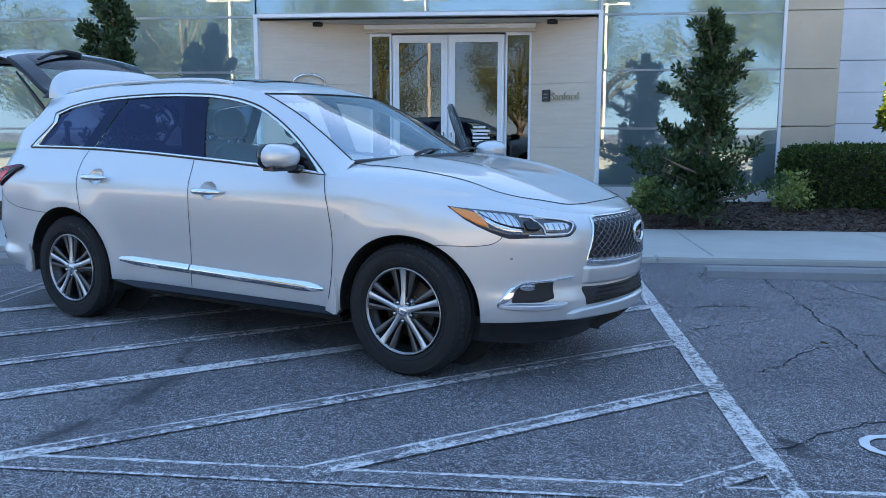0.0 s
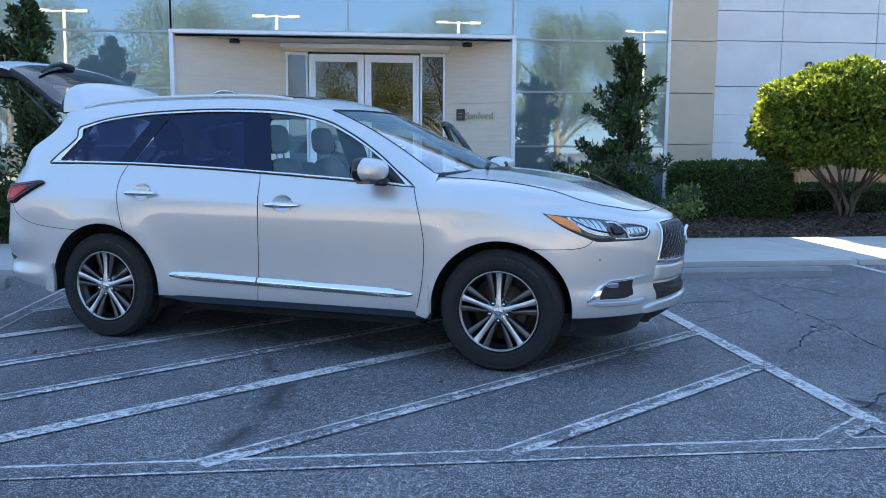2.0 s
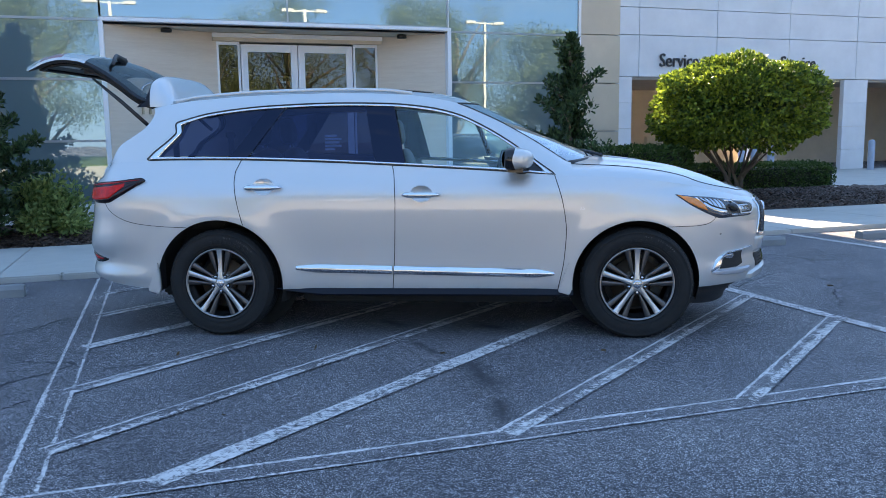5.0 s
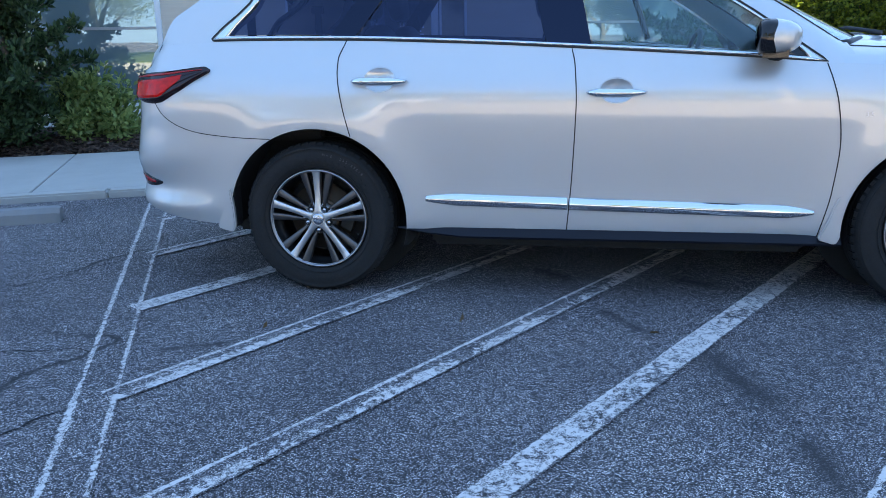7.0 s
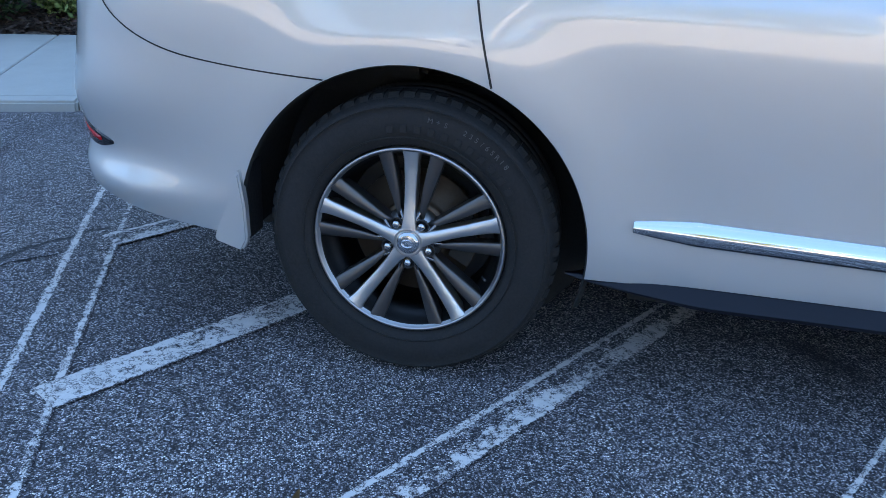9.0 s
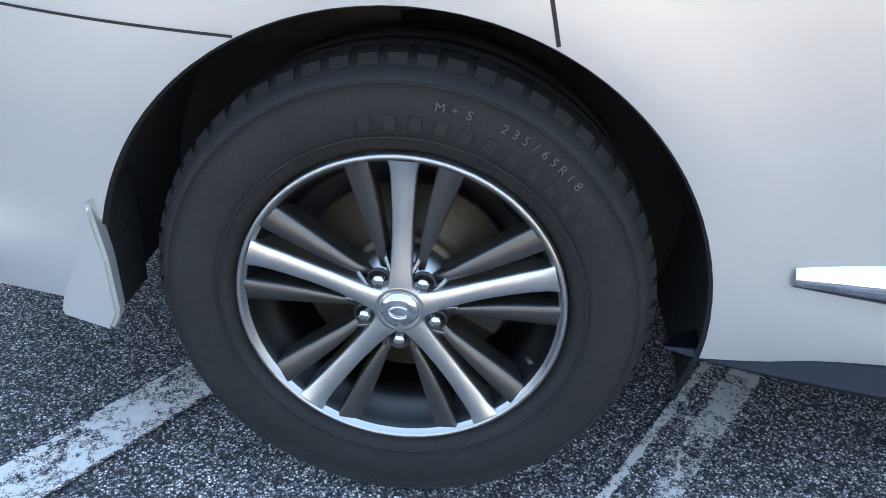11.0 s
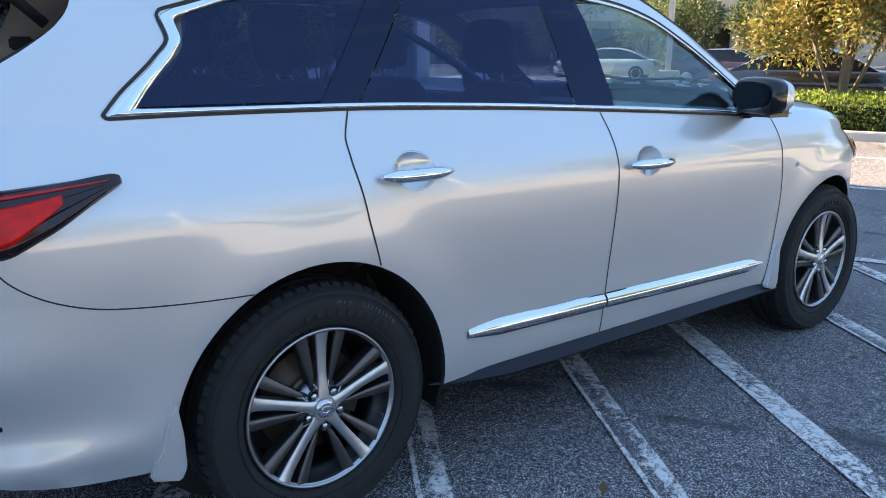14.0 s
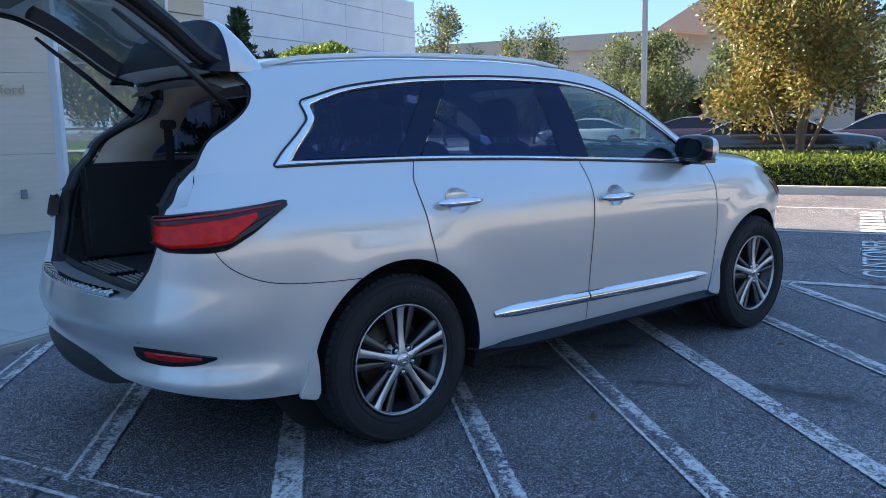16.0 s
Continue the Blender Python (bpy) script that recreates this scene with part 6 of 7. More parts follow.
for side in (1, -1):
    gr = lens("grille", GRILLE, 0.003, BLACK, suv, "black grille with dark chrome wavy mesh", side, 60)
    lens("intake", [(2.545, 0.515, 0.533), (2.556, 0.418, 0.531), (2.63, 0.424, 0.526), (2.80, 0.436, 0.528), (3.0, 0.438, 0.530)], 0.003, SEAL, suv, "black lower intake", side)
    for j in range(4):
        lens("intake_slat", [(2.57 + 0.01 * j, 0.437 + j * 0.023, 0.443 + j * 0.023), (3.0, 0.447 + j * 0.021, 0.453 + j * 0.021)], 0.012, GLOSSY, suv, "", side, 24, 4)
    for j in range(11):
        zb = 0.684 + j * 0.0205
        ks = np.linspace(float(np.interp(zb, [0.687, 0.90], [2.568, 2.608])), 3.0, 110)
        px = skin(ks, np.full(110, zb))
        z = zb + 0.0082 * np.sin(px[:, 1] * 150 + (j % 2) * math.pi)
        pt = skin(ks, np.minimum(z, 0.899), np.full(110, 0.010))
        tube("grille_bar", [(x, y * side, zz) for x, y, zz in pt], 0.0034, GLOSSY_CHROME, gr, seg=5)
    lens("bumper_centre", [(2.546, 0.537, 0.648), (2.70, 0.533, 0.640), (3.0, 0.533, 0.637)], 0.014, PAINT, suv, "silver bumper panel under the grille", side, 40)
    lens("grille_surround", [(2.556, 0.655, 0.684), (2.60, 0.646, 0.674), (2.70, 0.640, 0.671), (3.0, 0.636, 0.671)], 0.016, CHROME, gr, "thick chrome lower bar", side, 40)
    lens("grille_surround", [(2.596, 0.892, 0.905), (2.63, 0.898, 0.913), (2.75, 0.901, 0.912), (3.0, 0.901, 0.911)], 0.012, CHROME, gr, "chrome upper bar", side, 40, 6)
    pts = [tuple(skin(np.array(k), np.array(z), np.array(0.006))) for k, z in fine([(2.558, 0.668), (2.560, 0.70), (2.574, 0.78), (2.588, 0.85), (2.600, 0.90)], 20)]
    tube("grille_surround", [(x, y * side, z) for x, y, z in pts], 0.007, CHROME, gr, "chrome side bar", seg=6)
tube("emblem", [(3.962 - 0.03 * abs(math.cos(t)) ** 2 * 0.3, 0.082 * math.cos(t), 0.80 + 0.055 * math.sin(t)) for t in np.linspace(0, 2 * math.pi, 36)[:-1]], 0.012, CHROME, suv, "chrome oval emblem", seg=8, closed=True)
bm = bmesh.new()
bmesh.ops.create_uvsphere(bm, u_segments=24, v_segments=12, radius=1.0)
for v in bm.verts:
    v.co = (3.938 + 0.022 * v.co.x, 0.080 * v.co.y, 0.80 + 0.053 * v.co.z)
part("emblem_back", bm, GLOSSY, suv, "dark emblem centre", True)

# handles
for nm, xa, xb, zc in HANDLES:
    mid = (xa + xb) / 2
    for side in (1, -1):
        if side == -1 and nm == "front_door":
            continue
        par = doors[nm] if side == 1 else suv
        vs, fs = [], []
        rr = np.linspace(0, 1, 7)
        for i in range(28):
            a = 2 * math.pi * i / 28
            for r in rr:
                x, z = mid + 0.079 * r * math.cos(a), zc + 0.006 + 0.059 * r * math.sin(a)
                vs.append((x, side * -(float(half_width(x, z)) + 0.0012 - 0.030 * (1 - r * r)), z))
        for i in range(28):
            for j in range(6):
                f = (i * 7 + j, ((i + 1) % 28) * 7 + j, ((i + 1) % 28) * 7 + j + 1, i * 7 + j + 1)
                fs.append(f if side == 1 else f[::-1])
        link("handle_cup", mesh_of("handle_cup", vs, fs, CUP, True), par, "recessed cup behind the handle")
        n = 24
        pts = []
        rad = []
        for i in range(n):
            t = i / (n - 1)
            x = xa + (xb - xa) * t
            o = 0.012 + 0.030 * math.sin(math.pi * min(1, max(0, t))) ** 0.5
            pts.append((x, side * -(float(half_width(x, zc)) + o), zc))
            rad.append(0.005 + 0.0155 * min(1, 6 * t, 3.2 * (1 - t)) ** 0.7)
        tube("door_handle", pts, rad, CHROME, par, "chrome pull handle", seg=12)
words("badge", "3.5", 0.030, 0.0015, SATIN, pose(2.51, -float(half_width(2.53, 0.90)) - 0.003, 0.885, 90, 0, 0), suv, "small satin badge")


# mirrors
# mirror colour lowered to stand for the dark car side reflected in it
DARK_MIRROR = plain("mirror_glass", (0.10, 0.11, 0.12), 0.02, 1.0, 0.02, bmp=0)


def mirror(side, m, parent):
    bm = bmesh.new()
    bmesh.ops.create_icosphere(bm, subdivisions=4, radius=1.0)
    for v in bm.verts:
        x, y, z = v.co
        e = 0.74
        x, y, z = [math.copysign(abs(c) ** e, c) for c in (x, y, z)]
        v.co = ((0.118 if x > 0 else 0.050) * x * (1 - 0.15 * abs(y)), 0.126 * y, 0.076 * z * (1 - 0.10 * y * side) * (1 - 0.12 * max(x, 0)))
    mir = part("mirror", bm, PAINT, parent, "silver door mirror", True)
    mir.matrix_basis = m
    vs = [(-0.068, 0.106 * math.cos(t) * side, 0.060 * math.sin(t)) for t in np.linspace(0, 2 * math.pi, 28)[:-1]]
    link("mirror_glass", mesh_of("mirror_glass", vs, [tuple(range(27))], DARK_MIRROR), mir, "mirror glass")
    box("mirror_base", (-0.050, -0.100, -0.084), (0.085, 0.100, -0.050), GLOSSY, mir, bev=0.016)
    bm = bmesh.new()
    bmesh.ops.create_icosphere(bm, subdivisions=3, radius=1.0)
    for v in bm.verts:
        x, y, z = [math.copysign(abs(c) ** 0.6, c) for c in v.co]
        v.co = (-0.012 + 0.054 * x, 0.1285 * y, 0.0785 * z)
    part("mirror_rim", bm, GLOSSY, mir, "gloss black mirror rim", True)
    tube("turn_repeater", [(0.072, -side * -0.02, -0.02), (0.06, -side * 0.06, -0.025), (0.02, -side * 0.094, -0.03)], 0.008, WHITE_LENS, mir, seg=6)
    tube("mirror_arm", [(0.0, side * 0.07, -0.07), (0.04, side * 0.17, -0.085), (0.06, side * 0.24, -0.09)], [0.03, 0.026, 0.03], GLOSSY, mir, seg=10)
    return mir


mirror(1, pose(2.085, -0.992, 1.228, 0, 0, -14), suv)

# left front door, swung open about its front edge
hinge = new("left_front_door")
hinge.parent = suv
open_m = Matrix.Translation((2.40, 0.89, 0)) @ pose(0, 0, 0, 0, 0, -62) @ Matrix.Translation((-2.40, -0.89, 0))
hinge.matrix_basis = open_m
LP, LN = both(BODY), both(BODY_N)
grid_part("door_panel", LP, PAINT, hinge, "silver outer panel", keep=is_front_door, N=LN)
INN = LP.copy()
INN[..., 1] -= 0.07
grid_part("door_lining", INN, LEATHER, hinge, "grey door lining", keep=is_front_door, N=-LN, flip=True)
side_patch("door_glass", piece(1.332, 1.245, 2.115, 2.075, 0.014), -0.006, FRONT_TINT, hinge, "lightly tinted glass", -1, 50)
side_patch("front_corner", piece(2.115, 2.075, 2.30, 2.28, 0.006), -0.003, GLOSSY, hinge, "", -1, 20)
fr = [on_upper(x, z, -0.01) for x, z in fine([(1.26, 1.2), (1.19, 1.60), (1.45, 1.585), (1.665, 1.535), (1.85, 1.452), (2.05, 1.33), (2.20, 1.22), (2.32, 1.12)], 60)]
tube("window_frame", [(p.x, -p.y, p.z) for p in fr], 0.024, GLOSSY, hinge, "black window frame", seg=8)
mirror(-1, pose(2.085, 1.02, 1.225, 0, 0, 20), hinge)

# ---- tailgate, raised ----
gate = new("tailgate")
gate.parent = suv
gs = np.linspace(0, 1, 40)
GX = [-0.50, -0.66, -0.84, -1.02, -1.18, -1.34, -1.50, -1.66]
GZ = [1.70, 1.745, 1.87, 1.985, 2.05, 2.07, 2.05, 2.00]
GT = np.linspace(0, 1, 8)
gx, gz = spl(gs, GT, GX), spl(gs, GT, GZ)
gw = spl(gs, [0, 0.2, 0.5, 0.8, 1], [0.56, 0.60, 0.63, 0.65, 0.60])
ty = np.linspace(-1, 1, 27)
top_s = np.stack([np.repeat(gx[:, None], 27, 1) + 0.16 * np.abs(ty[None]) ** 2.5 * gs[:, None], ty[None] * gw[:, None], gz[:, None] - (0.04 + 0.05 * gs[:, None]) * np.abs(ty[None]) ** 2.6], -1)
glass_zone = np.zeros((39, 26), bool)
glass_zone[6:19, 3:23] = True
red_zone = np.zeros((39, 26), bool)
red_zone[27:34, 0:8] = True
red_zone[27:34, 18:26] = True
N_g = grid_normals(top_s)
N_g = np.where((N_g[..., 2] < 0)[..., None], -N_g, N_g)
border = np.zeros((39, 26), bool)
border[5:20, :] = True
border &= ~glass_zone
grid_part("outer_panel", top_s, PAINT, gate, "silver outer panel", keep=~glass_zone & ~red_zone & ~border, N=N_g)
grid_part("glass_border", top_s, GLOSSY, gate, "black glass border", keep=border, N=N_g)
grid_part("gate_light", top_s, RED, gate, "red gate light", keep=red_zone, N=N_g)
grid_part("rear_glass", top_s, REAR_GLASS, gate, "dark rear window", keep=glass_zone, N=N_g)
N_t = np.where((N_g[..., 2] < 0)[..., None], -N_g, N_g)
shell_d = (0.095 - 0.055 * np.abs(ty) ** 3)[None, :] * np.clip(np.minimum(gs * 9 + 0.35, (1 - gs) * 7 + 0.35), 0, 1)[:, None]
und = top_s - N_t * shell_d[..., None]
N_u = grid_normals(und)
N_u = np.where((N_u[..., 2] > 0)[..., None], -N_u, N_u)
uz_glass = np.zeros((39, 26), bool)
uz_glass[6:19, 3:23] = True
ring_i = [(6, j) for j in range(3, 23)] + [(i, 23) for i in range(6, 19)] + [(19, j) for j in range(23, 3, -1)] + [(i, 3) for i in range(19, 5, -1)]
grid_part("glass_reveal", np.stack([np.array([top_s[i, j] for i, j in ring_i]), np.array([und[i, j] for i, j in ring_i])], 1), BLACK, gate, "black frame of the rear window")
padded = np.zeros((39, 26), bool)
padded[3:32, 1:25] = True
padded &= ~uz_glass
grid_part("inner_frame", und, BLACK, gate, "black inner frame", keep=~uz_glass & ~padded, N=N_u)
grid_part("inner_trim", und, TRIM_GREY, gate, "grey plastic inner trim", keep=padded, N=N_u)
for s in (0, -1):
    edge = np.stack([top_s[:, s], (top_s[:, s] + und[:, s]) / 2 + np.array([0, 0.012 * (-1 if s == 0 else 1), 0]), und[:, s]], 1)
    for a, b, mat, nm in ((0, 21, GLOSSY, "dark wrap-round glass edge"), (20, 40, PAINT, "silver gate edge")):
        grid_part("gate_edge", edge[a:b, :2], mat, gate, nm, flip=(s == 0))
    grid_part("edge_trim", edge[:, 1:], BLACK, gate, "black lower gate edge", flip=(s == 0))
end = np.stack([top_s[-1], (top_s[-1] + und[-1]) / 2 + np.array([-0.02, 0, 0]), und[-1]], 0)
grid_part("lower_edge", end, PAINT, gate)
tube("gate_seal", [tuple(p + np.array([0, 0, -0.01])) for p in und[3:36, 1]] + [tuple(p + np.array([0, 0, -0.01])) for p in und[36, 2:25]] + [tuple(p + np.array([0, 0, -0.01])) for p in und[3:36, 25][::-1]], 0.014, SEAL, gate, "black seal", seg=6)
# roof spoiler, standing up with the open gate
sp = []
PROFILE = [(-0.400, 1.672), (-0.440, 1.735), (-0.490, 1.795), (-0.545, 1.843), (-0.572, 1.853), (-0.588, 1.846), (-0.625, 1.775), (-0.675, 1.705), (-0.705, 1.672)]
for y in np.sin(np.linspace(-math.pi / 2, math.pi / 2, 57)) * 0.60:
    q = abs(y / 0.60)
    e = max(0.0, 1 - q ** 12) ** 0.5
    foot_z = 1.672 - 0.045 * q ** 3
    sp.append([(-0.56 + (x + 0.56) * (0.80 + 0.20 * e), y, foot_z + (z - 1.672) * e * (1.12 - 0.12 * q ** 3)) for x, z in PROFILE])
sp = np.array(sp)
grid_part("spoiler", sp[:, :6], PAINT, gate, "silver roof spoiler")
grid_part("spoiler_underside", sp[:, 5:], SILL, gate, "dark spoiler underside")
tube("rear_wiper", [(-1.08, 0.06, 2.025), (-1.06, -0.10, 2.045), (-0.99, -0.28, 2.01), (-0.92, -0.44, 1.95)], [0.03, 0.022, 0.014, 0.010], BLACK, gate, "black rear wiper", seg=8)
box("wiper_motor", (-1.34, -0.18, 1.915), (-1.18, 0.18, 1.985), BLACK, gate, bev=0.03)
for s in (-1, 1):
    tube("strut", [(-0.58, s * 0.595, 1.47), (-0.80, s * 0.595, 1.67), (-1.02, s * 0.575, 1.845)], [0.014, 0.014, 0.008], BLACK, suv, "black tailgate strut", seg=10)

# ---- inside of the car ----
cabin = new("cabin")
cabin.parent = suv
for s in (-1, 1):
    box("load_side", (-0.86, s * 0.64 - 0.05, 0.74), (-0.02, s * 0.64 + 0.05, 1.235), TRIM_DARK, cabin, bev=0.02)
    box("seat_belt", (-0.43, s * 0.585 - 0.004, 1.20), (-0.385, s * 0.585 + 0.004, 1.42), BLACK, cabin)
    box("belt_guide", (-0.45, s * 0.58 - 0.012, 1.40), (-0.365, s * 0.58 + 0.012, 1.45), BLACK, cabin, bev=0.008)
box("load_floor", (-0.97, -0.62, 0.68), (0.3, 0.62, 0.745), TRIM_DARK, cabin, bev=0.015)
for y0 in (-0.50, 0.04):
    pl = box("sill_plate", (-0.965, y0, 0.735), (-0.80, y0 + 0.46, 0.758), GLOSSY_CHROME, cabin, "bright loading sill plate", bev=0.006)
    for j in range(6):
        box("plate_rib", (-0.955 + j * 0.026, y0 + 0.02, 0.758), (-0.943 + j * 0.026, y0 + 0.44, 0.764), ALLOY, pl, bev=0.002, seg=1)
shelf_k = np.linspace(k_of_y(0.60, 0.757, False), 0.0, 20)
edge_p = skin(shelf_k, np.full(20, 0.757))
edge_p = np.concatenate([edge_p, both(edge_p)[::-1][1:]])
back = edge_p.copy()
back[:, 0], back[:, 2] = -0.96, 0.765
back[:, 1] *= 0.95
mid_p = edge_p * 0.8 + back * 0.2
mid_p[:, 2] = 0.768
grid_part("bumper_shelf", np.stack([edge_p, mid_p, back], 0), PAINT, suv, "silver bumper top", flip=True)
scuff_line = np.array(fine([(float(p[0]), float(p[1])) for p in edge_p if abs(p[1]) < 0.52], 60))
scuff_rows = np.stack([np.c_[scuff_line + np.array([dx, 0]), np.full(len(scuff_line), z)] for dx, z in ((0.006, 0.755), (0.010, 0.774), (0.048, 0.780), (0.052, 0.766))], 0)
scuff = grid_part("scuff_strip", scuff_rows, LAMP, suv, "bright ribbed bumper strip", flip=True)
for a, b in zip(scuff_line[1:-2:2], scuff_line[2:-1:2]):
    box("strip_rib", (min(a[0], b[0]) + 0.014, min(a[1], b[1]), 0.776), (max(a[0], b[0]) + 0.040, max(a[1], b[1]), 0.7855), CHROME, scuff)
box("third_row_back", (-0.30, -0.58, 0.74), (-0.16, 0.58, 1.22), TRIM_DARK, cabin, bev=0.03)
hl_ = roof.copy()
hl_[..., 2] -= 0.05
hl_[..., 1] *= 0.95
grid_part("headlining", hl_[:-1], TRIM_BEIGE, cabin, "beige headlining", flip=True)
# reveal of the tailgate opening: the skin's edge, a silver step, a black seal
edge_low = [skin(np.array(k_of_y(y, z, False)), np.array(z)) for y, z in ((0.60, 0.757), (0.655, 0.80), (0.71, 0.88), (0.738, 0.96), (0.738, 1.03), (0.738, 1.10))]
edge_low += [(-0.885, float(half_width(-0.885, 1.112)), 1.112), (-0.872, float(half_width(-0.872, 1.13)), 1.13), (-0.84, float(half_width(-0.84, 1.19)), 1.19)]
edge_up = [upper(np.array(0.0), np.array(w)) for w in np.linspace(0.02, 1.0, 16)]
OUT = np.array([np.array((p[0], abs(p[1]), p[2])) for p in edge_low + edge_up])
step = spl(OUT[:, 2], [0.75, 0.85, 0.95, 1.1, 1.3, 1.42, 1.5, 1.64], [0.8, 0.5, 0.35, 0.35, 0.35, 0.5, 1.0, 1.0])[:, None]
MID = OUT + np.array([0.03, -0.05, -0.002]) * step
MID[6:11, :2] = (-0.925, 0.736), (-0.907, 0.735), (-0.882, 0.735), (-0.838, 0.737), (-0.813, 0.743)
SEALED = OUT + np.array([0.045, -0.085, -0.006]) * np.maximum(step, np.where(OUT[:, 2:] < 1.1, 0.8, 0.0)) + np.array([0.012, -0.014, 0])
SEALED[5:11, :2] = (-0.905, 0.635), (-0.913, 0.627), (-0.895, 0.630), (-0.862, 0.642), (-0.818, 0.665), (-0.793, 0.690)
DEEP = SEALED + np.array([0.035, -0.006, 0])
hinge = OUT[14:] + np.array([0.0, -0.002, 0])
hinge_w = np.clip(np.arange(len(hinge)) / 5.0, 0.05, 1.0)[:, None]
HINGE = np.stack([hinge, hinge + np.array([0.012, -0.045, -0.004]) * hinge_w, hinge + np.array([0.035, -0.11, -0.012]) * hinge_w, hinge + np.array([0.07, -0.16, -0.03]) * hinge_w], 1)
for s in (-1, 1):
    mir = np.array([1, s, 1])
    grid_part("opening_reveal", np.stack([OUT, MID], 1)[:13] * mir, PAINT, suv, "silver reveal of the tailgate opening")
    grid_part("opening_trim", np.stack([OUT, MID], 1)[12:16] * mir, GLOSSY, suv, "gloss black edge of the opening")
    grid_part("hinge_corner", HINGE * mir, GLOSSY, suv, "gloss black hinge corner of the opening")
    grid_part("opening_trim", np.stack([MID, SEALED, DEEP], 1) * mir, TRIM_DARK, cabin, "black opening trim")
ZL = np.linspace(1.19, 1.66, 24)
lin_out = np.stack([np.interp(ZL, SEALED[8:, 2], SEALED[8:, 0]) + 0.02, np.interp(ZL, SEALED[8:, 2], SEALED[8:, 1]) - 0.004, ZL], -1)
lin_x = spl(ZL, [1.19, 1.25, 1.385, 1.46, 1.54, 1.60, 1.66], [-0.42, -0.43, -0.30, -0.265, -0.23, -0.10, 0.10])
lin_in = np.stack([lin_x, np.array([abs(on_upper(float(x), float(min(z, 1.62))).y) for x, z in zip(lin_x, ZL)]) - 0.035, ZL], -1)
bulge = np.linspace(0, 1, 9)
LINING = lin_out[:, None] + (lin_in - lin_out)[:, None] * bulge[None, :, None]
LINING[..., 1] -= 0.030 * np.sin(bulge * math.pi)[None]
for s in (-1, 1):
    grid_part("pillar_lining", LINING * np.array([1, s, 1]), TRIM_BEIGE, cabin, "beige padded pillar lining", flip=(s == 1))
top_edge = [(-0.50, y, 1.672 - 0.05 * abs(y / 0.56) ** 3) for y in np.linspace(-0.54, 0.54, 15)]
low_edge = [(-1.0 + 0.03 * abs(y / 0.56) ** 3, y, 0.772) for y in np.linspace(0.56, -0.56, 15)]
right_edge = [tuple(p * np.array([1, -1, 1])) for p in SEALED[1:-1]]
left_edge = [tuple(p) for p in SEALED[1:-1][::-1]]
tube("opening_seal", right_edge + top_edge + left_edge + low_edge, 0.020, SEAL, cabin, "black tailgate opening seal", seg=8, closed=True)


def pad(name, lo, hi, parent, e=0.55, taper=0.0):
    """A padded, rounded cushion between two corners, narrower towards its top by taper."""
    bm = bmesh.new()
    bmesh.ops.create_icosphere(bm, subdivisions=4, radius=1.0)
    for v in bm.verts:
        c = [math.copysign(abs(k) ** e, k) for k in v.co]
        p = [(a + b) / 2 + k * (b - a) / 2 for a, b, k in zip(lo, hi, c)]
        p[1] *= 1 - taper * (c[2] + 1) / 2
        v.co = p
    return part(name, bm, LEATHER, parent, "", True)


def seat(x, y, z, name="car_seat"):
    s = new(name)
    s.parent = cabin
    s.matrix_basis = pose(x, y, z)
    pad("cushion", (-0.25, -0.26, 0.0), (0.28, 0.26, 0.18), s)
    b = pad("backrest", (-0.09, -0.27, 0.0), (0.07, 0.27, 0.68), s, 0.55, 0.16)
    b.matrix_basis = pose(-0.24, 0, 0.10, 0, -14, 0)
    h = pad("headrest", (-0.06, -0.145, 0.0), (0.05, 0.145, 0.21), s, 0.62, 0.12)
    h.matrix_basis = pose(-0.43, 0, 0.79, 0, -8, 0)
    for dy in (-0.05, 0.05):
        tube("headrest_post", [(-0.415, dy, 0.70), (-0.43, dy, 0.82)], 0.007, CHROME, s, seg=6)
    return s


for y in (-0.37, 0.37):
    seat(1.55, y, 0.53)
    seat(0.62, y, 0.55)
box("dashboard", (2.05, -0.70, 0.85), (2.50, 0.70, 1.14), LEATHER, cabin, "dark dashboard", bev=0.07, seg=3)
tube("steering_wheel", [(1.92 + 0.06 * math.sin(t), 0.37 + 0.19 * math.cos(t), 1.08 + 0.18 * math.sin(t)) for t in np.linspace(0, 2 * math.pi, 28)[:-1]], 0.014, BLACK, cabin, "black steering wheel", seg=8, closed=True)
box("console", (1.2, -0.13, 0.4), (2.1, 0.13, 0.86), TRIM_DARK, cabin, bev=0.03)
box("cabin_floor", (0.5, -0.75, 0.40), (2.4, 0.75, 0.44), TRIM_DARK, cabin)
for s in (-1, 1):
    if s == -1:
        box("door_lining", (0.56, s * 0.80 - 0.02, 0.45), (2.35, s * 0.80 + 0.02, 1.13), TRIM_DARK, cabin, bev=0.01)
    else:
        box("door_lining", (0.56, 0.78, 0.45), (1.2, 0.82, 1.13), TRIM_DARK, cabin, bev=0.01)


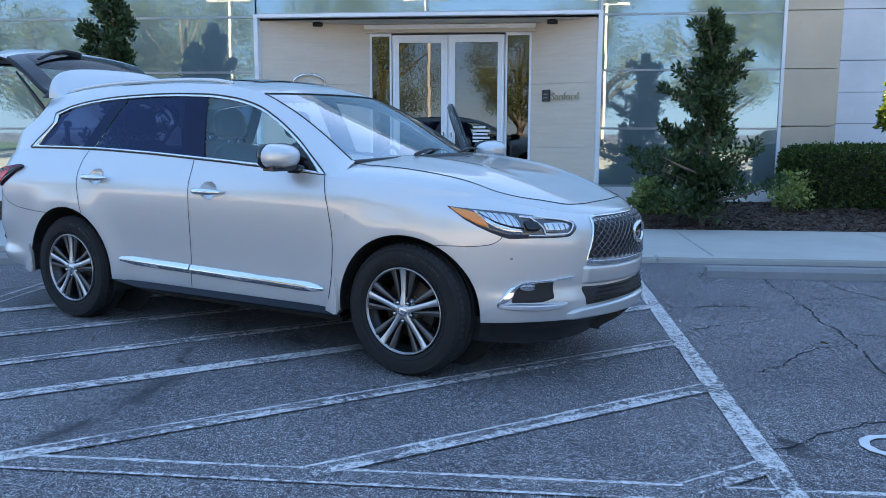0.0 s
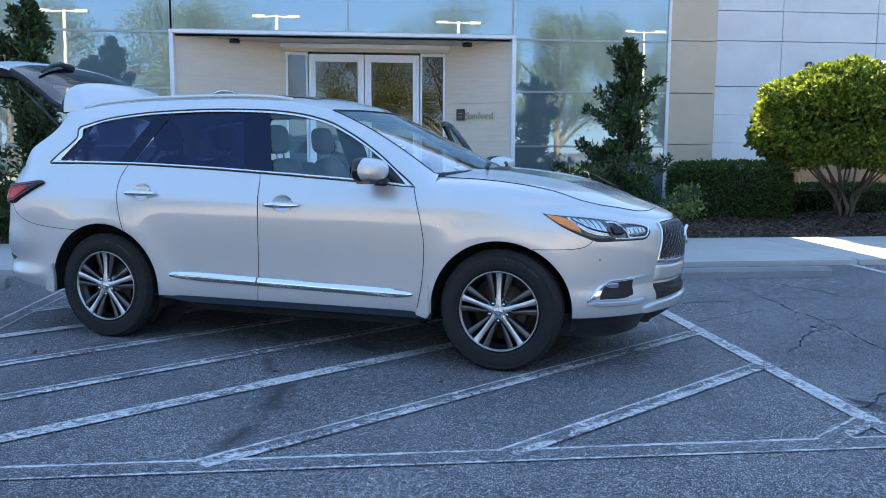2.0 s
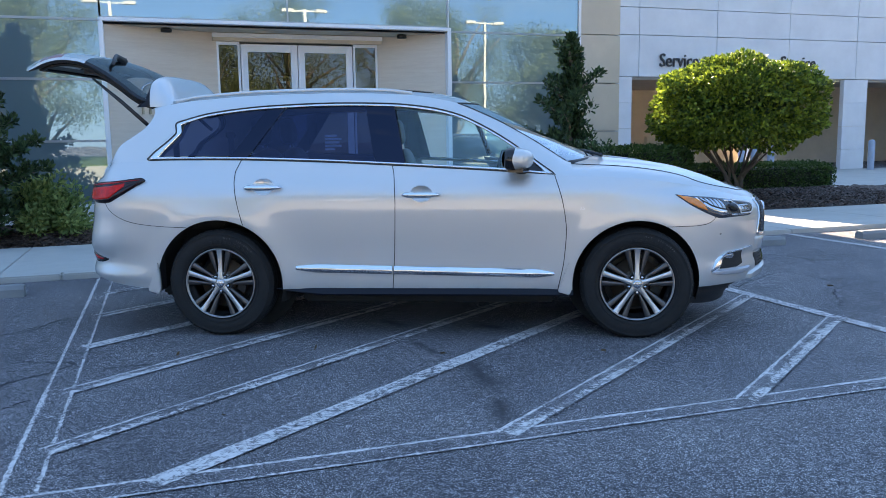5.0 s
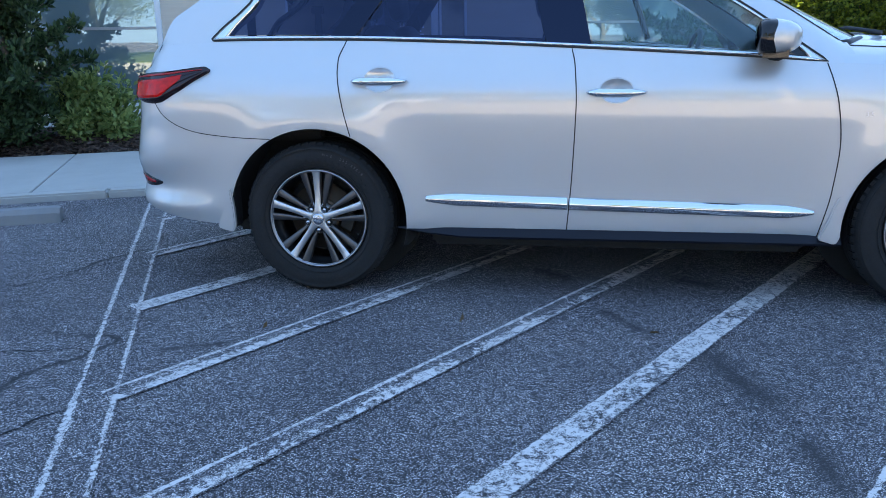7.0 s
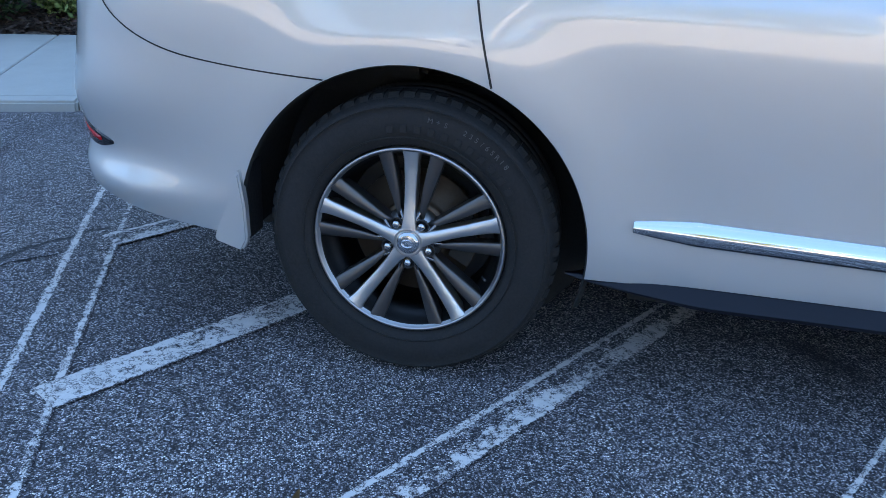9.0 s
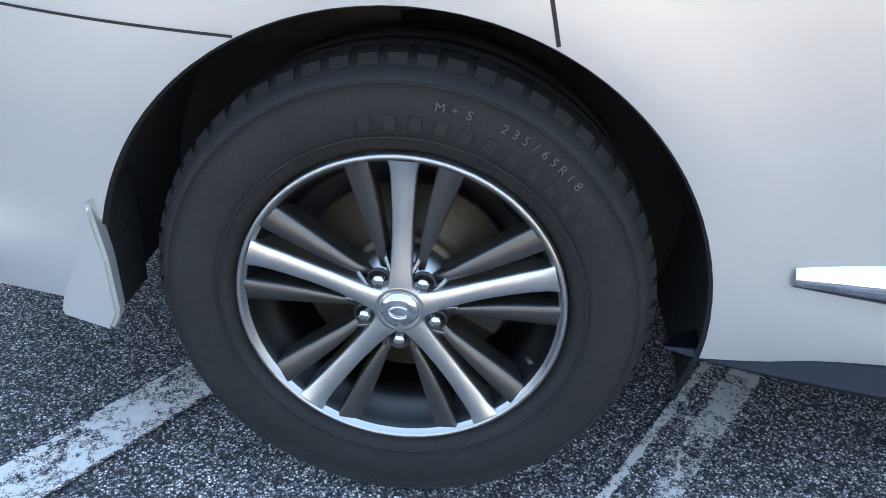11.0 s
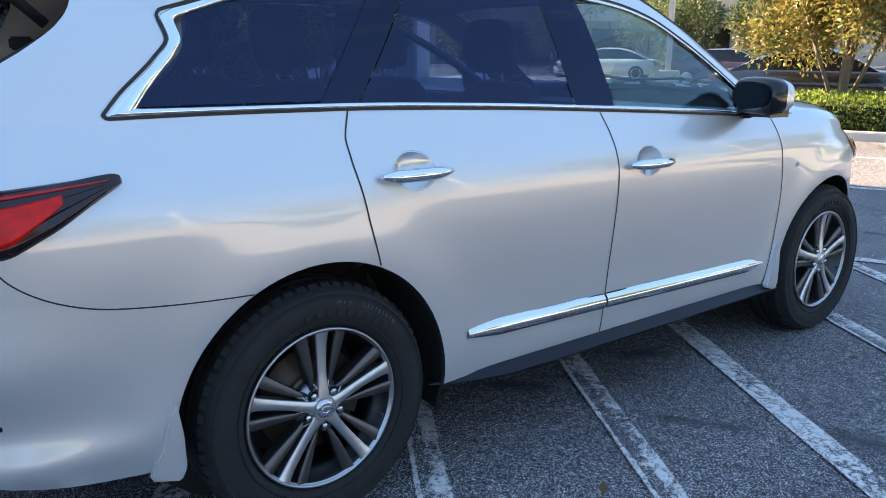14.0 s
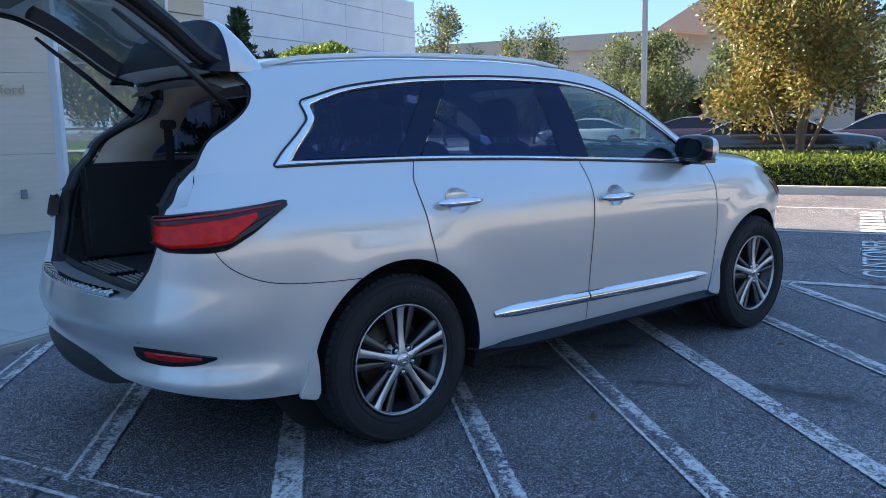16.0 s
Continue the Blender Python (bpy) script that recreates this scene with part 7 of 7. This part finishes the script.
# ---- planting ----
def leaf_cloud(rnd, centres, sizes, count, leaf_len, up=0.3):
    """Small folded leaves strewn in clumps round the centres."""
    c = np.asarray(centres)[rnd.integers(0, len(centres), count)]
    s = np.asarray(sizes)[rnd.integers(0, len(sizes), count)] if np.ndim(sizes) == 1 else sizes
    d = rnd.normal(size=(count, 3))
    d /= np.linalg.norm(d, axis=1)[:, None]
    pos = c + d * (rnd.random(count) ** 0.45)[:, None] * np.reshape(s, (-1, 1))
    ax = d + rnd.normal(size=(count, 3)) * 0.7 + np.array([0, 0, up])
    ax /= np.linalg.norm(ax, axis=1)[:, None]
    sd = np.cross(ax, rnd.normal(size=(count, 3)))
    sd /= np.linalg.norm(sd, axis=1)[:, None] + 1e-9
    nm = np.cross(ax, sd)
    L = (leaf_len * rnd.uniform(0.6, 1.25, count))[:, None]
    w = L * 0.24
    v = np.stack([pos, pos + ax * L * 0.5 + sd * w + nm * w * 0.5, pos + ax * L, pos + ax * L * 0.5 - sd * w + nm * w * 0.5], 1)
    return v.reshape(-1, 3)


def leaves_mesh(name, verts, mat):
    k = len(verts) // 4
    me = bpy.data.meshes.new(name)
    me.vertices.add(len(verts))
    me.vertices.foreach_set("co", verts.astype(np.float32).ravel())
    tri = np.arange(k)[:, None] * 4 + np.array([0, 1, 2, 0, 2, 3])
    me.loops.add(k * 6)
    me.loops.foreach_set("vertex_index", tri.ravel().astype(np.int32))
    me.polygons.add(k * 2)
    me.polygons.foreach_set("loop_start", np.arange(k * 2, dtype=np.int32) * 3)
    me.update(calc_edges=True)
    me.materials.append(mat)
    return me


def plant(name, base, trunk, limbs, centres, sizes, count, leaf_len, mat, label, category, group="", seed=1, radius=0.05):
    """A trunk with limbs and a crown of loose leaves."""
    rnd = np.random.default_rng(seed)
    t = tagged(new(name), label, category, group)
    t.location = base
    if trunk > 0:
        k = 7
        pts = [(0.05 * math.sin(i * 1.7 + seed), 0.05 * math.cos(i * 1.3 + seed), -0.08 + trunk * i / (k - 1)) for i in range(k)]
        tube("trunk", pts, [radius * (1.15 - 0.75 * i / (k - 1)) for i in range(k)], BARK, t)
    for (a, b) in limbs:
        a, b = Vector(a), Vector(b)
        mid = (a + b) / 2 + Vector((rnd.uniform(-0.08, 0.08), rnd.uniform(-0.08, 0.08), rnd.uniform(-0.04, 0.1)))
        tube("limb", [a, mid, b], [radius * 0.6, radius * 0.42, radius * 0.15], BARK, t, seg=7)
    link("crown", leaves_mesh("crown", leaf_cloud(rnd, centres, sizes, count, leaf_len), mat), t)
    return t


def cone_tree(base, height, width, seed, label, mat, count=9000, power=0.75):
    """A slim upright tree with ragged tufts."""
    rnd = np.random.default_rng(seed)
    cs, sz, limbs = [], [], []
    for i in range(150):
        h = rnd.random() ** 0.8
        r = width * (1 - h) ** power * rnd.uniform(0.15, 1.0) * (0.75 + 0.25 * math.sin(h * 23))
        a = rnd.uniform(0, 6.28)
        cs.append((r * math.cos(a), r * math.sin(a), 0.15 + h * (height - 0.25)))
        sz.append(0.05 + 0.13 * (1 - h) + 0.03 * rnd.random())
    for i in range(22):
        h, a = rnd.uniform(0.08, 0.8), rnd.uniform(0, 6.28)
        r = width * (1 - h) ** power * rnd.uniform(1.1, 1.45)
        z = 0.15 + h * height
        tip = (r * math.cos(a), r * math.sin(a), z + 0.22)
        limbs.append(((0, 0, z - 0.1), tip))
        for f in (0.55, 0.7, 0.85, 1.0, 1.05):
            cs.append((tip[0] * f, tip[1] * f, z - 0.1 + f * 0.32))
            sz.append(0.075)
    cs, sz = np.array(cs), np.array(sz)
    t = plant("slim_tree", base, height * 0.92, limbs, cs, 0.0, 10, 0.05, mat, label, "tree", seed=seed, radius=0.04)
    k = []
    for i in range(len(cs)):
        m = max(8, int(count / len(cs) * (sz[i] / sz.mean()) ** 1.5))
        k.append(leaf_cloud(rnd, [cs[i]], [sz[i]], m, 0.085, 0.9))
    old = [o for o in t.children if o.name.startswith("crown")][0]
    old.data = leaves_mesh("crown", np.concatenate(k), mat)
    return t


cone_tree((5.40, 4.88, 0.12), 2.88, 0.86, 11, "slim dark green upright tree in mulch", LEAF_DARK, 11500, 0.92)
cone_tree((-2.98, 5.05, 0.12), 3.30, 0.58, 12, "slim dark green upright tree in mulch", LEAF_DARK, 16000, 0.42)


def bush(base, rx, ry, rz, count, leaf_len, mat, label, seed, name="shrub", lumps=40):
    rnd = np.random.default_rng(seed)
    d = rnd.normal(size=(lumps, 3))
    d /= np.linalg.norm(d, axis=1)[:, None]
    d[:, 2] = np.abs(d[:, 2])
    cs = d * np.array([rx, ry, rz]) * rnd.uniform(0.45, 0.95, (lumps, 1)) + np.array([0, 0, rz * 0.12])
    limbs = [((0, 0, 0), tuple(c * 0.9)) for c in cs[:7]]
    return plant(name, base, 0, limbs, cs, [0.14 * (rx + rz)] * 3, count, leaf_len, mat, label, "shrub", seed=seed, radius=0.02)


bush((4.86, 5.85, 0.10), 0.32, 0.32, 0.66, 1300, 0.10, LEAF_LIGHT, "light green variegated shrub in mulch", 21)
bush((6.95, 6.3, 0.12), 0.32, 0.30, 0.66, 620, 0.095, LEAF_LIGHT, "thin light green variegated shrub by the hedge", 22)
bush((-2.22, 5.45, 0.10), 0.48, 0.40, 0.78, 5200, 0.085, LEAF_LIGHT, "light green rounded shrub in mulch", 23)
bush((-3.6, 5.5, 0.10), 0.6, 0.5, 0.65, 2600, 0.09, LEAF_DARK, "dark green loose shrub by the slim tree", 24)


def hedge(x0, x1, y0, y1, z1, z0, count, mat, label, seed, leaf_len=0.055):
    """A clipped hedge: dense leaves over a dark box standing in for its shaded inside."""
    rnd = np.random.default_rng(seed)
    h = tagged(new("hedge"), label, "hedge")
    cx, cy = (x0 + x1) / 2, (y0 + y1) / 2
    h.location = (cx, cy, z0)
    lx, ly, lz = (x1 - x0) / 2, (y1 - y0) / 2, z1 - z0
    core = box("core", (-lx + 0.1, -ly + 0.1, -0.08), (lx - 0.1, ly - 0.1, lz - 0.1), HEDGE_SHADE, h, bev=0.06)
    p = rnd.uniform(-1, 1, (count, 3))
    face = rnd.choice(6, count, p=np.array([ly * lz, ly * lz, lx * lz, lx * lz, lx * ly, 0.0]) / (2 * ly * lz + 2 * lx * lz + lx * ly))
    for f, (axis, val) in enumerate(((0, 1), (0, -1), (1, 1), (1, -1), (2, 1), (2, -1))):
        p[face == f, axis] = val
    p = np.sign(p) * np.abs(p) ** 1.0
    q = p / np.maximum(1, (np.abs(p) ** 6).sum(1)[:, None] ** (1 / 6))
    pos = q * np.array([lx, ly, lz / 2]) + np.array([0, 0, lz / 2]) + rnd.normal(size=(count, 3)) * 0.025
    link("leaves", leaves_mesh("leaves", leaf_cloud_at(rnd, pos, q, leaf_len), mat), h)
    return h


def leaf_cloud_at(rnd, pos, out, leaf_len):
    k = len(pos)
    ax = out + rnd.normal(size=(k, 3)) * 0.8
    ax /= np.linalg.norm(ax, axis=1)[:, None]
    sd = np.cross(ax, rnd.normal(size=(k, 3)))
    sd /= np.linalg.norm(sd, axis=1)[:, None] + 1e-9
    nm = np.cross(ax, sd)
    L = (leaf_len * rnd.uniform(0.6, 1.3, k))[:, None]
    w = L * 0.3
    return np.stack([pos, pos + ax * L * 0.5 + sd * w + nm * w * 0.4, pos + ax * L, pos + ax * L * 0.5 - sd * w + nm * w * 0.4], 1).reshape(-1, 3)


# near-black colour for the shade inside the hedges
HEDGE_SHADE = plain("hedge_inner_shade", (0.02, 0.022, 0.015), 0.95, 0, 0.4, 20)
hedge(7.15, 9.15, 6.75, 7.75, 1.12, 0.1, 15000, LEAF_MID, "clipped dark green hedge before the stone wall", 31)
hedge(9.3, 14.2, 8.2, 9.2, 0.66, 0.1, 14000, LEAF_MID, "low clipped dark green hedge in mulch", 32)
hedge(12.75, 15.2, -9.0, 4.5, 0.60, 0.15, 34000, LEAF_SUNNY, "low clipped sunlit hedge on a kerbed island", 33, 0.075)


def round_tree(base, half, z0, z1, count, seed):
    """A clipped dome of leaves on several thin stems."""
    rnd = np.random.default_rng(seed)
    t = tagged(new("round_tree"), "clipped dome-shaped green tree on thin bare stems", "tree")
    t.location = base
    for i in range(7):
        a = i * 0.93 + 0.2 + 0.25 * math.sin(i * 2.3)
        top = (half * 0.6 * math.cos(a), half * 0.6 * math.sin(a), z0 + 0.45 + 0.2 * math.sin(i * 2.1))
        mid = (0.22 * math.cos(a), 0.22 * math.sin(a), z0 * 0.55)
        tube("stem", [(0.10 * math.cos(a), 0.10 * math.sin(a), -0.08), (0.16 * math.cos(a + 0.5), 0.16 * math.sin(a + 0.5), z0 * 0.28), mid, tuple((m + q) / 2 + 0.09 * math.sin(i * 3.1 + k) for k, (m, q) in enumerate(zip(mid, top))), top], [0.045, 0.038, 0.032, 0.022, 0.01], BARK, t, seg=8)
        for s in (-0.35, 0.3):
            end = (half * 0.8 * math.cos(a + s), half * 0.8 * math.sin(a + s), z0 + 0.7)
            tube("limb", [mid, tuple((m + q) / 2 for m, q in zip(mid, end)), end], [0.02, 0.015, 0.006], BARK, t, seg=6)
    d = rnd.normal(size=(count, 3))
    d /= np.linalg.norm(d, axis=1)[:, None]
    bump_ = np.array([1 + 0.13 * noise.noise((x * 2.3, y * 2.3, z * 2.3)) + 0.10 * noise.noise((x * 6, y * 6, z * 6)) for x, y, z in d])
    h = (z1 - z0) / 2
    q = np.sign(d) * np.abs(d) ** np.array([0.85, 0.85, 0.75])
    pos = q * np.array([half, half, h]) * bump_[:, None] * (1 - 0.22 * rnd.random((count, 1)) ** 2.2) + np.array([0, 0, z0 + h])
    rad = np.hypot(pos[:, 0], pos[:, 1]) / half
    floor_z = z0 + 0.38 * h * (1 - np.minimum(1, rad) ** 2) + 0.12 * np.sin(np.arctan2(pos[:, 1], pos[:, 0]) * 5)
    keepers = (pos[:, 2] > floor_z) & ((pos[:, 2] > z0 + 0.4 * h) | (rnd.random(count) < 0.7))
    link("crown", leaves_mesh("crown", leaf_cloud_at(rnd, pos[keepers], d[keepers], 0.085), LEAF_ROUND), t)
    # inner leaves in a darker green, so the crown's shaded depth is in the colour
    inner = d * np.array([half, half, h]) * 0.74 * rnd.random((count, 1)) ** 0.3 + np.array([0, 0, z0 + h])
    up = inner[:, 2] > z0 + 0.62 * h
    link("inner_shade_leaves", leaves_mesh("inner_shade_leaves", leaf_cloud_at(rnd, inner[up][: count // 3], d[up][: count // 3], 0.11), LEAF_DARK), t)
    return t


round_tree((10.25, 7.0, 0.12), 1.52, 0.80, 2.72, 36000, 41)

# parking island with trees, lamp mast and cars across the lane
island = tagged(new("kerb_island"), "raised concrete kerb round a planted island", "kerb", kind="structure")
box("kerb_stone", (12.3, -9.5, -0.1), (12.48, 5.0, 0.15), CONCRETE, island, bev=0.02)
box("kerb_stone", (15.4, -9.5, -0.1), (15.58, 5.0, 0.15), CONCRETE, island, bev=0.02)
box("soil", (12.48, -9.5, -0.1), (15.4, 5.0, 0.13), MULCH, island)


def shade_tree(base, height, spread, seed, mat, label, count=9000, leaf_len=0.16, low=0.22, name="tree", stems=(), radius=0.0):
    rnd = np.random.default_rng(seed)
    cs, limbs = [], []
    for i in range(46):
        a, h = rnd.uniform(0, 6.28), rnd.uniform(low, 0.97)
        r = spread * math.sin(math.pi * min(1, (h - low * 0.5) / (1.05 - low * 0.5))) ** 0.7 * rnd.uniform(0.2, 1.0)
        cs.append((r * math.cos(a), r * math.sin(a), h * height))
        if i < 16:
            limbs.append(((0, 0, max(0.3, (h - 0.2) * height * 0.8)), cs[-1]))
    limbs += [((0, 0, 0.05), (x, y, 0.42 * height)) for x, y in stems]
    return plant(name, base, height * 0.8, limbs, cs, [spread * 0.26, spread * 0.32, spread * 0.2], count, leaf_len, mat, label, "tree", seed=seed, radius=radius or 0.035 + height * 0.016)


shade_tree((14.6, -1.55, 0.12), 5.6, 2.35, 51, LEAF_BROWN, "tall tree with brown-green glossy leaves on an island", 60000, 0.11, 0.27, stems=((0.2, 0.9), (-0.3, -0.8), (0.5, -0.3)), radius=0.085)
shade_tree((14.4, -7.2, 0.12), 5.4, 2.0, 52, LEAF_FAR, "tall green tree on a planted island", 9000, 0.15)
for k, (x, y, h, s) in enumerate(((40, 19.2, 8.0, 2.2), (44, 15.0, 7.0, 2.6), (48, 10.5, 6.5, 2.4), (34, 5.2, 5.0, 1.7), (36, 2.4, 4.8, 1.6), (40, -4.5, 6.0, 2.4), (38, -10, 7, 3.2), (30, -15, 7.5, 4), (55, 33, 10, 3.6))):
    shade_tree((x, y, -0.05), h, s, 60 + k, LEAF_FAR, "green shade tree across the parking lot", 6500, 0.20, 0.2)
# trees, lot and masts behind the walk, met in the glass
for k, (x, y, h, s) in enumerate(((-24, -14, 9, 4.5), (-31, -20, 10, 5), (-38, -9, 10, 5), (-22, -30, 9, 4.5), (-19.5, -32, 11, 5.0), (-9.5, -33.5, 10.5, 4.4), (2.4, -37, 9, 4.0), (15.0, -31.5, 10.5, 3.8), (26, -34, 9, 4.4), (34, -36, 10, 5), (-32, -36, 10, 5), (9, -44, 12, 6), (-9, -46, 12, 6), (25, -48, 13, 6), (-26, -50, 12, 6))):
    shade_tree((x, y, -0.05), h, s, 80 + k, LEAF_FAR, "green shade tree across the parking lot", 20000, 0.17, 0.30)
GRASS = plain("grass", (0.07, 0.11, 0.03), 0.9, 0, 0.4, 1.5, 40, 0.5)
tagged(box("verge", (-120, -60, -0.1), (120, -30.1, 0.05), GRASS), "mown grass verge beyond the parking lot", "grass", kind="structure")


def lamp_mast(x, y, h, label):
    m = tagged(new("lamp_mast"), label, "street lamp", "parking lot lamps")
    m.location = (x, y, 0)
    box("pole", (-0.08, -0.08, 0), (0.08, 0.08, h), MAST, m, bev=0.015)
    box("footing", (-0.32, -0.32, -0.1), (0.32, 0.32, 0.75), CONCRETE, m, bev=0.03)
    box("arm", (-0.8, -0.04, h - 0.12), (0.8, 0.04, h - 0.04), MAST, m)
    for s in (-1, 1):
        box("lamp_head", (s * 1.0 - 0.35, -0.2, h - 0.16), (s * 1.0 + 0.35, 0.2, h + 0.02), MAST, m, bev=0.02)
    return m


MAST = plain("pale_mast_paint", (0.50, 0.46, 0.42), 0.45, 0, 0.08)
lamp_mast(24.0, 3.75, 9.0, "square pale grey lamp mast in the parking lot")
for x, y in ((-14.6, -27.6), (-3.0, -28.2), (7.7, -29.0), (20.1, -29.1)):
    lamp_mast(x, y, 9.0, "square pale grey lamp mast across the lot")

far_block = tagged(new("store_building"), "long flat-roofed tan store building far across the lot", "building")
TAN = concrete("tan_render", (0.42, 0.38, 0.31), 0.3)
box("wall", (62, -25, 0), (80, 44, 7.6), TAN, far_block)
box("cornice", (61.7, -25.2, 6.9), (80.2, 44.2, 8.1), TAN, far_block)
box("canopy", (59, 6, 3.4), (62, 30, 4.2), TAN, far_block)
bm = bmesh.new()
q = [bm.verts.new(c) for c in ((60, 11.3, 8.0), (60, 7.5, 10.2), (60, 7.5, 7.4), (70, 11.3, 8.0), (70, 7.5, 10.2), (70, 7.5, 7.4))]
for f in ((0, 1, 2), (5, 4, 3), (0, 3, 4, 1), (1, 4, 5, 2), (2, 5, 3, 0)):
    bm.faces.new([q[i] for i in f])
bmesh.ops.recalc_face_normals(bm, faces=bm.faces[:])
part("sloping_roof", bm, plain("terracotta_roof", (0.60, 0.36, 0.25), 0.8), far_block)
for k in range(8):
    y = -20 + k * 7
    w = box("window", (61.9, y, 0.3), (62.0, y + 3.5, 2.9), GLOSSY, far_block)


def saloon(m, paint, label):
    """A parked saloon car, seen from afar."""
    c = tagged(new("parked_car"), label, "car", "parked cars")
    xs = np.linspace(-2.4, 2.4, 49)
    zl = spl(xs, [-2.4, -2.2, -1.0, 1.0, 2.2, 2.4], [0.72, 0.92, 0.95, 0.94, 0.82, 0.6])
    hw = spl(xs, [-2.4, -2.1, -1.0, 1.0, 2.0, 2.4], [0.62, 0.82, 0.9, 0.9, 0.82, 0.55])
    rows = []
    for x, z, w in zip(xs, zl, hw):
        rows.append([(x, -w * a, 0.28 + (z - 0.28) * b) for a, b in ((0.85, 0), (0.98, 0.2), (1, 0.6), (0.93, 0.95), (0.8, 1.03), (0, 1.06), (-0.8, 1.03), (-0.93, 0.95), (-1, 0.6), (-0.98, 0.2), (-0.85, 0))])
    grid_part("body", np.array(rows), paint, c, flip=True)
    xs = np.linspace(-1.9, 1.2, 40)
    zt = spl(xs, [-1.9, -1.2, -0.6, 0.1, 0.6, 1.2], [0.95, 1.27, 1.42, 1.43, 1.28, 0.95])
    rows = []
    for x, z in zip(xs, zt):
        k = (z - 0.93) / 0.5
        rows.append([(x, -a * (0.78 - 0.2 * b * k), 0.9 + (z - 0.9) * b) for a, b in ((1, 0), (1, 0.55), (0.98, 0.9), (0.8, 1.0), (0, 1.03), (-0.8, 1.0), (-0.98, 0.9), (-1, 0.55), (-1, 0))])
    P = np.array(rows)
    keep = np.ones((len(P) - 1, 8), bool)
    keep[:, [0, 1, 6, 7]] = False
    grid_part("roof", P, paint, c, keep=keep, flip=True)
    grid_part("side_window", P[:, :3], GLOSSY, c, flip=True)
    grid_part("side_window", P[:, 6:], GLOSSY, c, flip=True)
    for s in (-1, 1):
        tube("window_trim", [(x, s * (0.785 - 0.2 * 0.95 * (z - 0.93) / 0.5), 0.9 + (z - 0.9) * 0.93) for x, z in zip(xs[3:-3], zt[3:-3])], 0.012, CHROME, c, seg=6)
        for x in (-1.45, 1.45):
            lathe("tyre", [(0.0, -0.1), (0.22, -0.11), (0.32, -0.1), (0.335, 0), (0.32, 0.1), (0.22, 0.11), (0.0, 0.1)], RUBBER, c, seg=24).matrix_basis = pose(x, s * 0.80, 0.335)
            lathe("rim", [(0.0, -0.02), (0.1, -0.03), (0.22, 0.0)], ALLOY, c, seg=20).matrix_basis = pose(x, s * 0.915, 0.335)
        box("tail_light", (-2.36, s * 0.68 - 0.13, 0.68), (-2.2, s * 0.68 + 0.13, 0.82), RED, c, bev=0.02)
        box("head_light", (2.1, s * 0.62 - 0.16, 0.62), (2.3, s * 0.62 + 0.16, 0.74), LAMP, c, bev=0.03)
    c.matrix_world = m
    return c


DARK_PAINT = plain("black_car_paint", (0.012, 0.012, 0.016), 0.2, 0, 0.2, bmp=0, coat=1.0)
MAROON = plain("maroon_car_paint", (0.045, 0.016, 0.022), 0.25, 0, 0.2, bmp=0, coat=1.0)
PALE_PAINT = plain("white_car_paint", (0.6, 0.6, 0.6), 0.25, 0, 0.1, bmp=0, coat=1.0)
saloon(pose(19.0, -0.9, 0, 0, 0, -88), DARK_PAINT, "black saloon car parked beyond the island")
saloon(pose(31.0, 3.0, 0, 0, 0, -88), MAROON, "dark maroon car parked across the lot")
saloon(pose(24.6, -3.4, 0, 0, 0, 92), MAROON, "dark maroon car parked behind a black saloon")
saloon(pose(35.0, 9.0, 0, 0, 0, 95), PALE_PAINT, "white car parked across the lot")
saloon(pose(-12.0, -20.0, 0, 0, 0, 90), PALE_PAINT, "white car parked across the lot")
saloon(pose(16.0, -21.0, 0, 0, 0, 90), DARK_PAINT, "black car parked across the lot")

# fallen leaves on the asphalt
DRY_LEAF = leaf("dry_leaves", (0.10, 0.06, 0.03), (0.22, 0.13, 0.06))
rnd_l = np.random.default_rng(7)
for x, y in ((0.62, -3.9), (0.9, -1.9), (-1.15, -3.3), (2.1, -4.5), (-0.5, -2.6), (0.15, -1.55), (-2.3, 0.3), (3.0, -4.0), (-0.7, -1.35), (1.9, -2.2), (4.9, -1.0)):
    fl = link("fallen_leaf", leaves_mesh("fallen_leaf", leaf_cloud_at(rnd_l, np.array([[0, 0, 0.004]]), np.array([[1.0, 0.2, 0.06]]), 0.055), DRY_LEAF))
    fl.location = (x, y, 0.006)
    tagged(fl, "dry brown fallen leaf on the asphalt", "leaf", "fallen leaves")
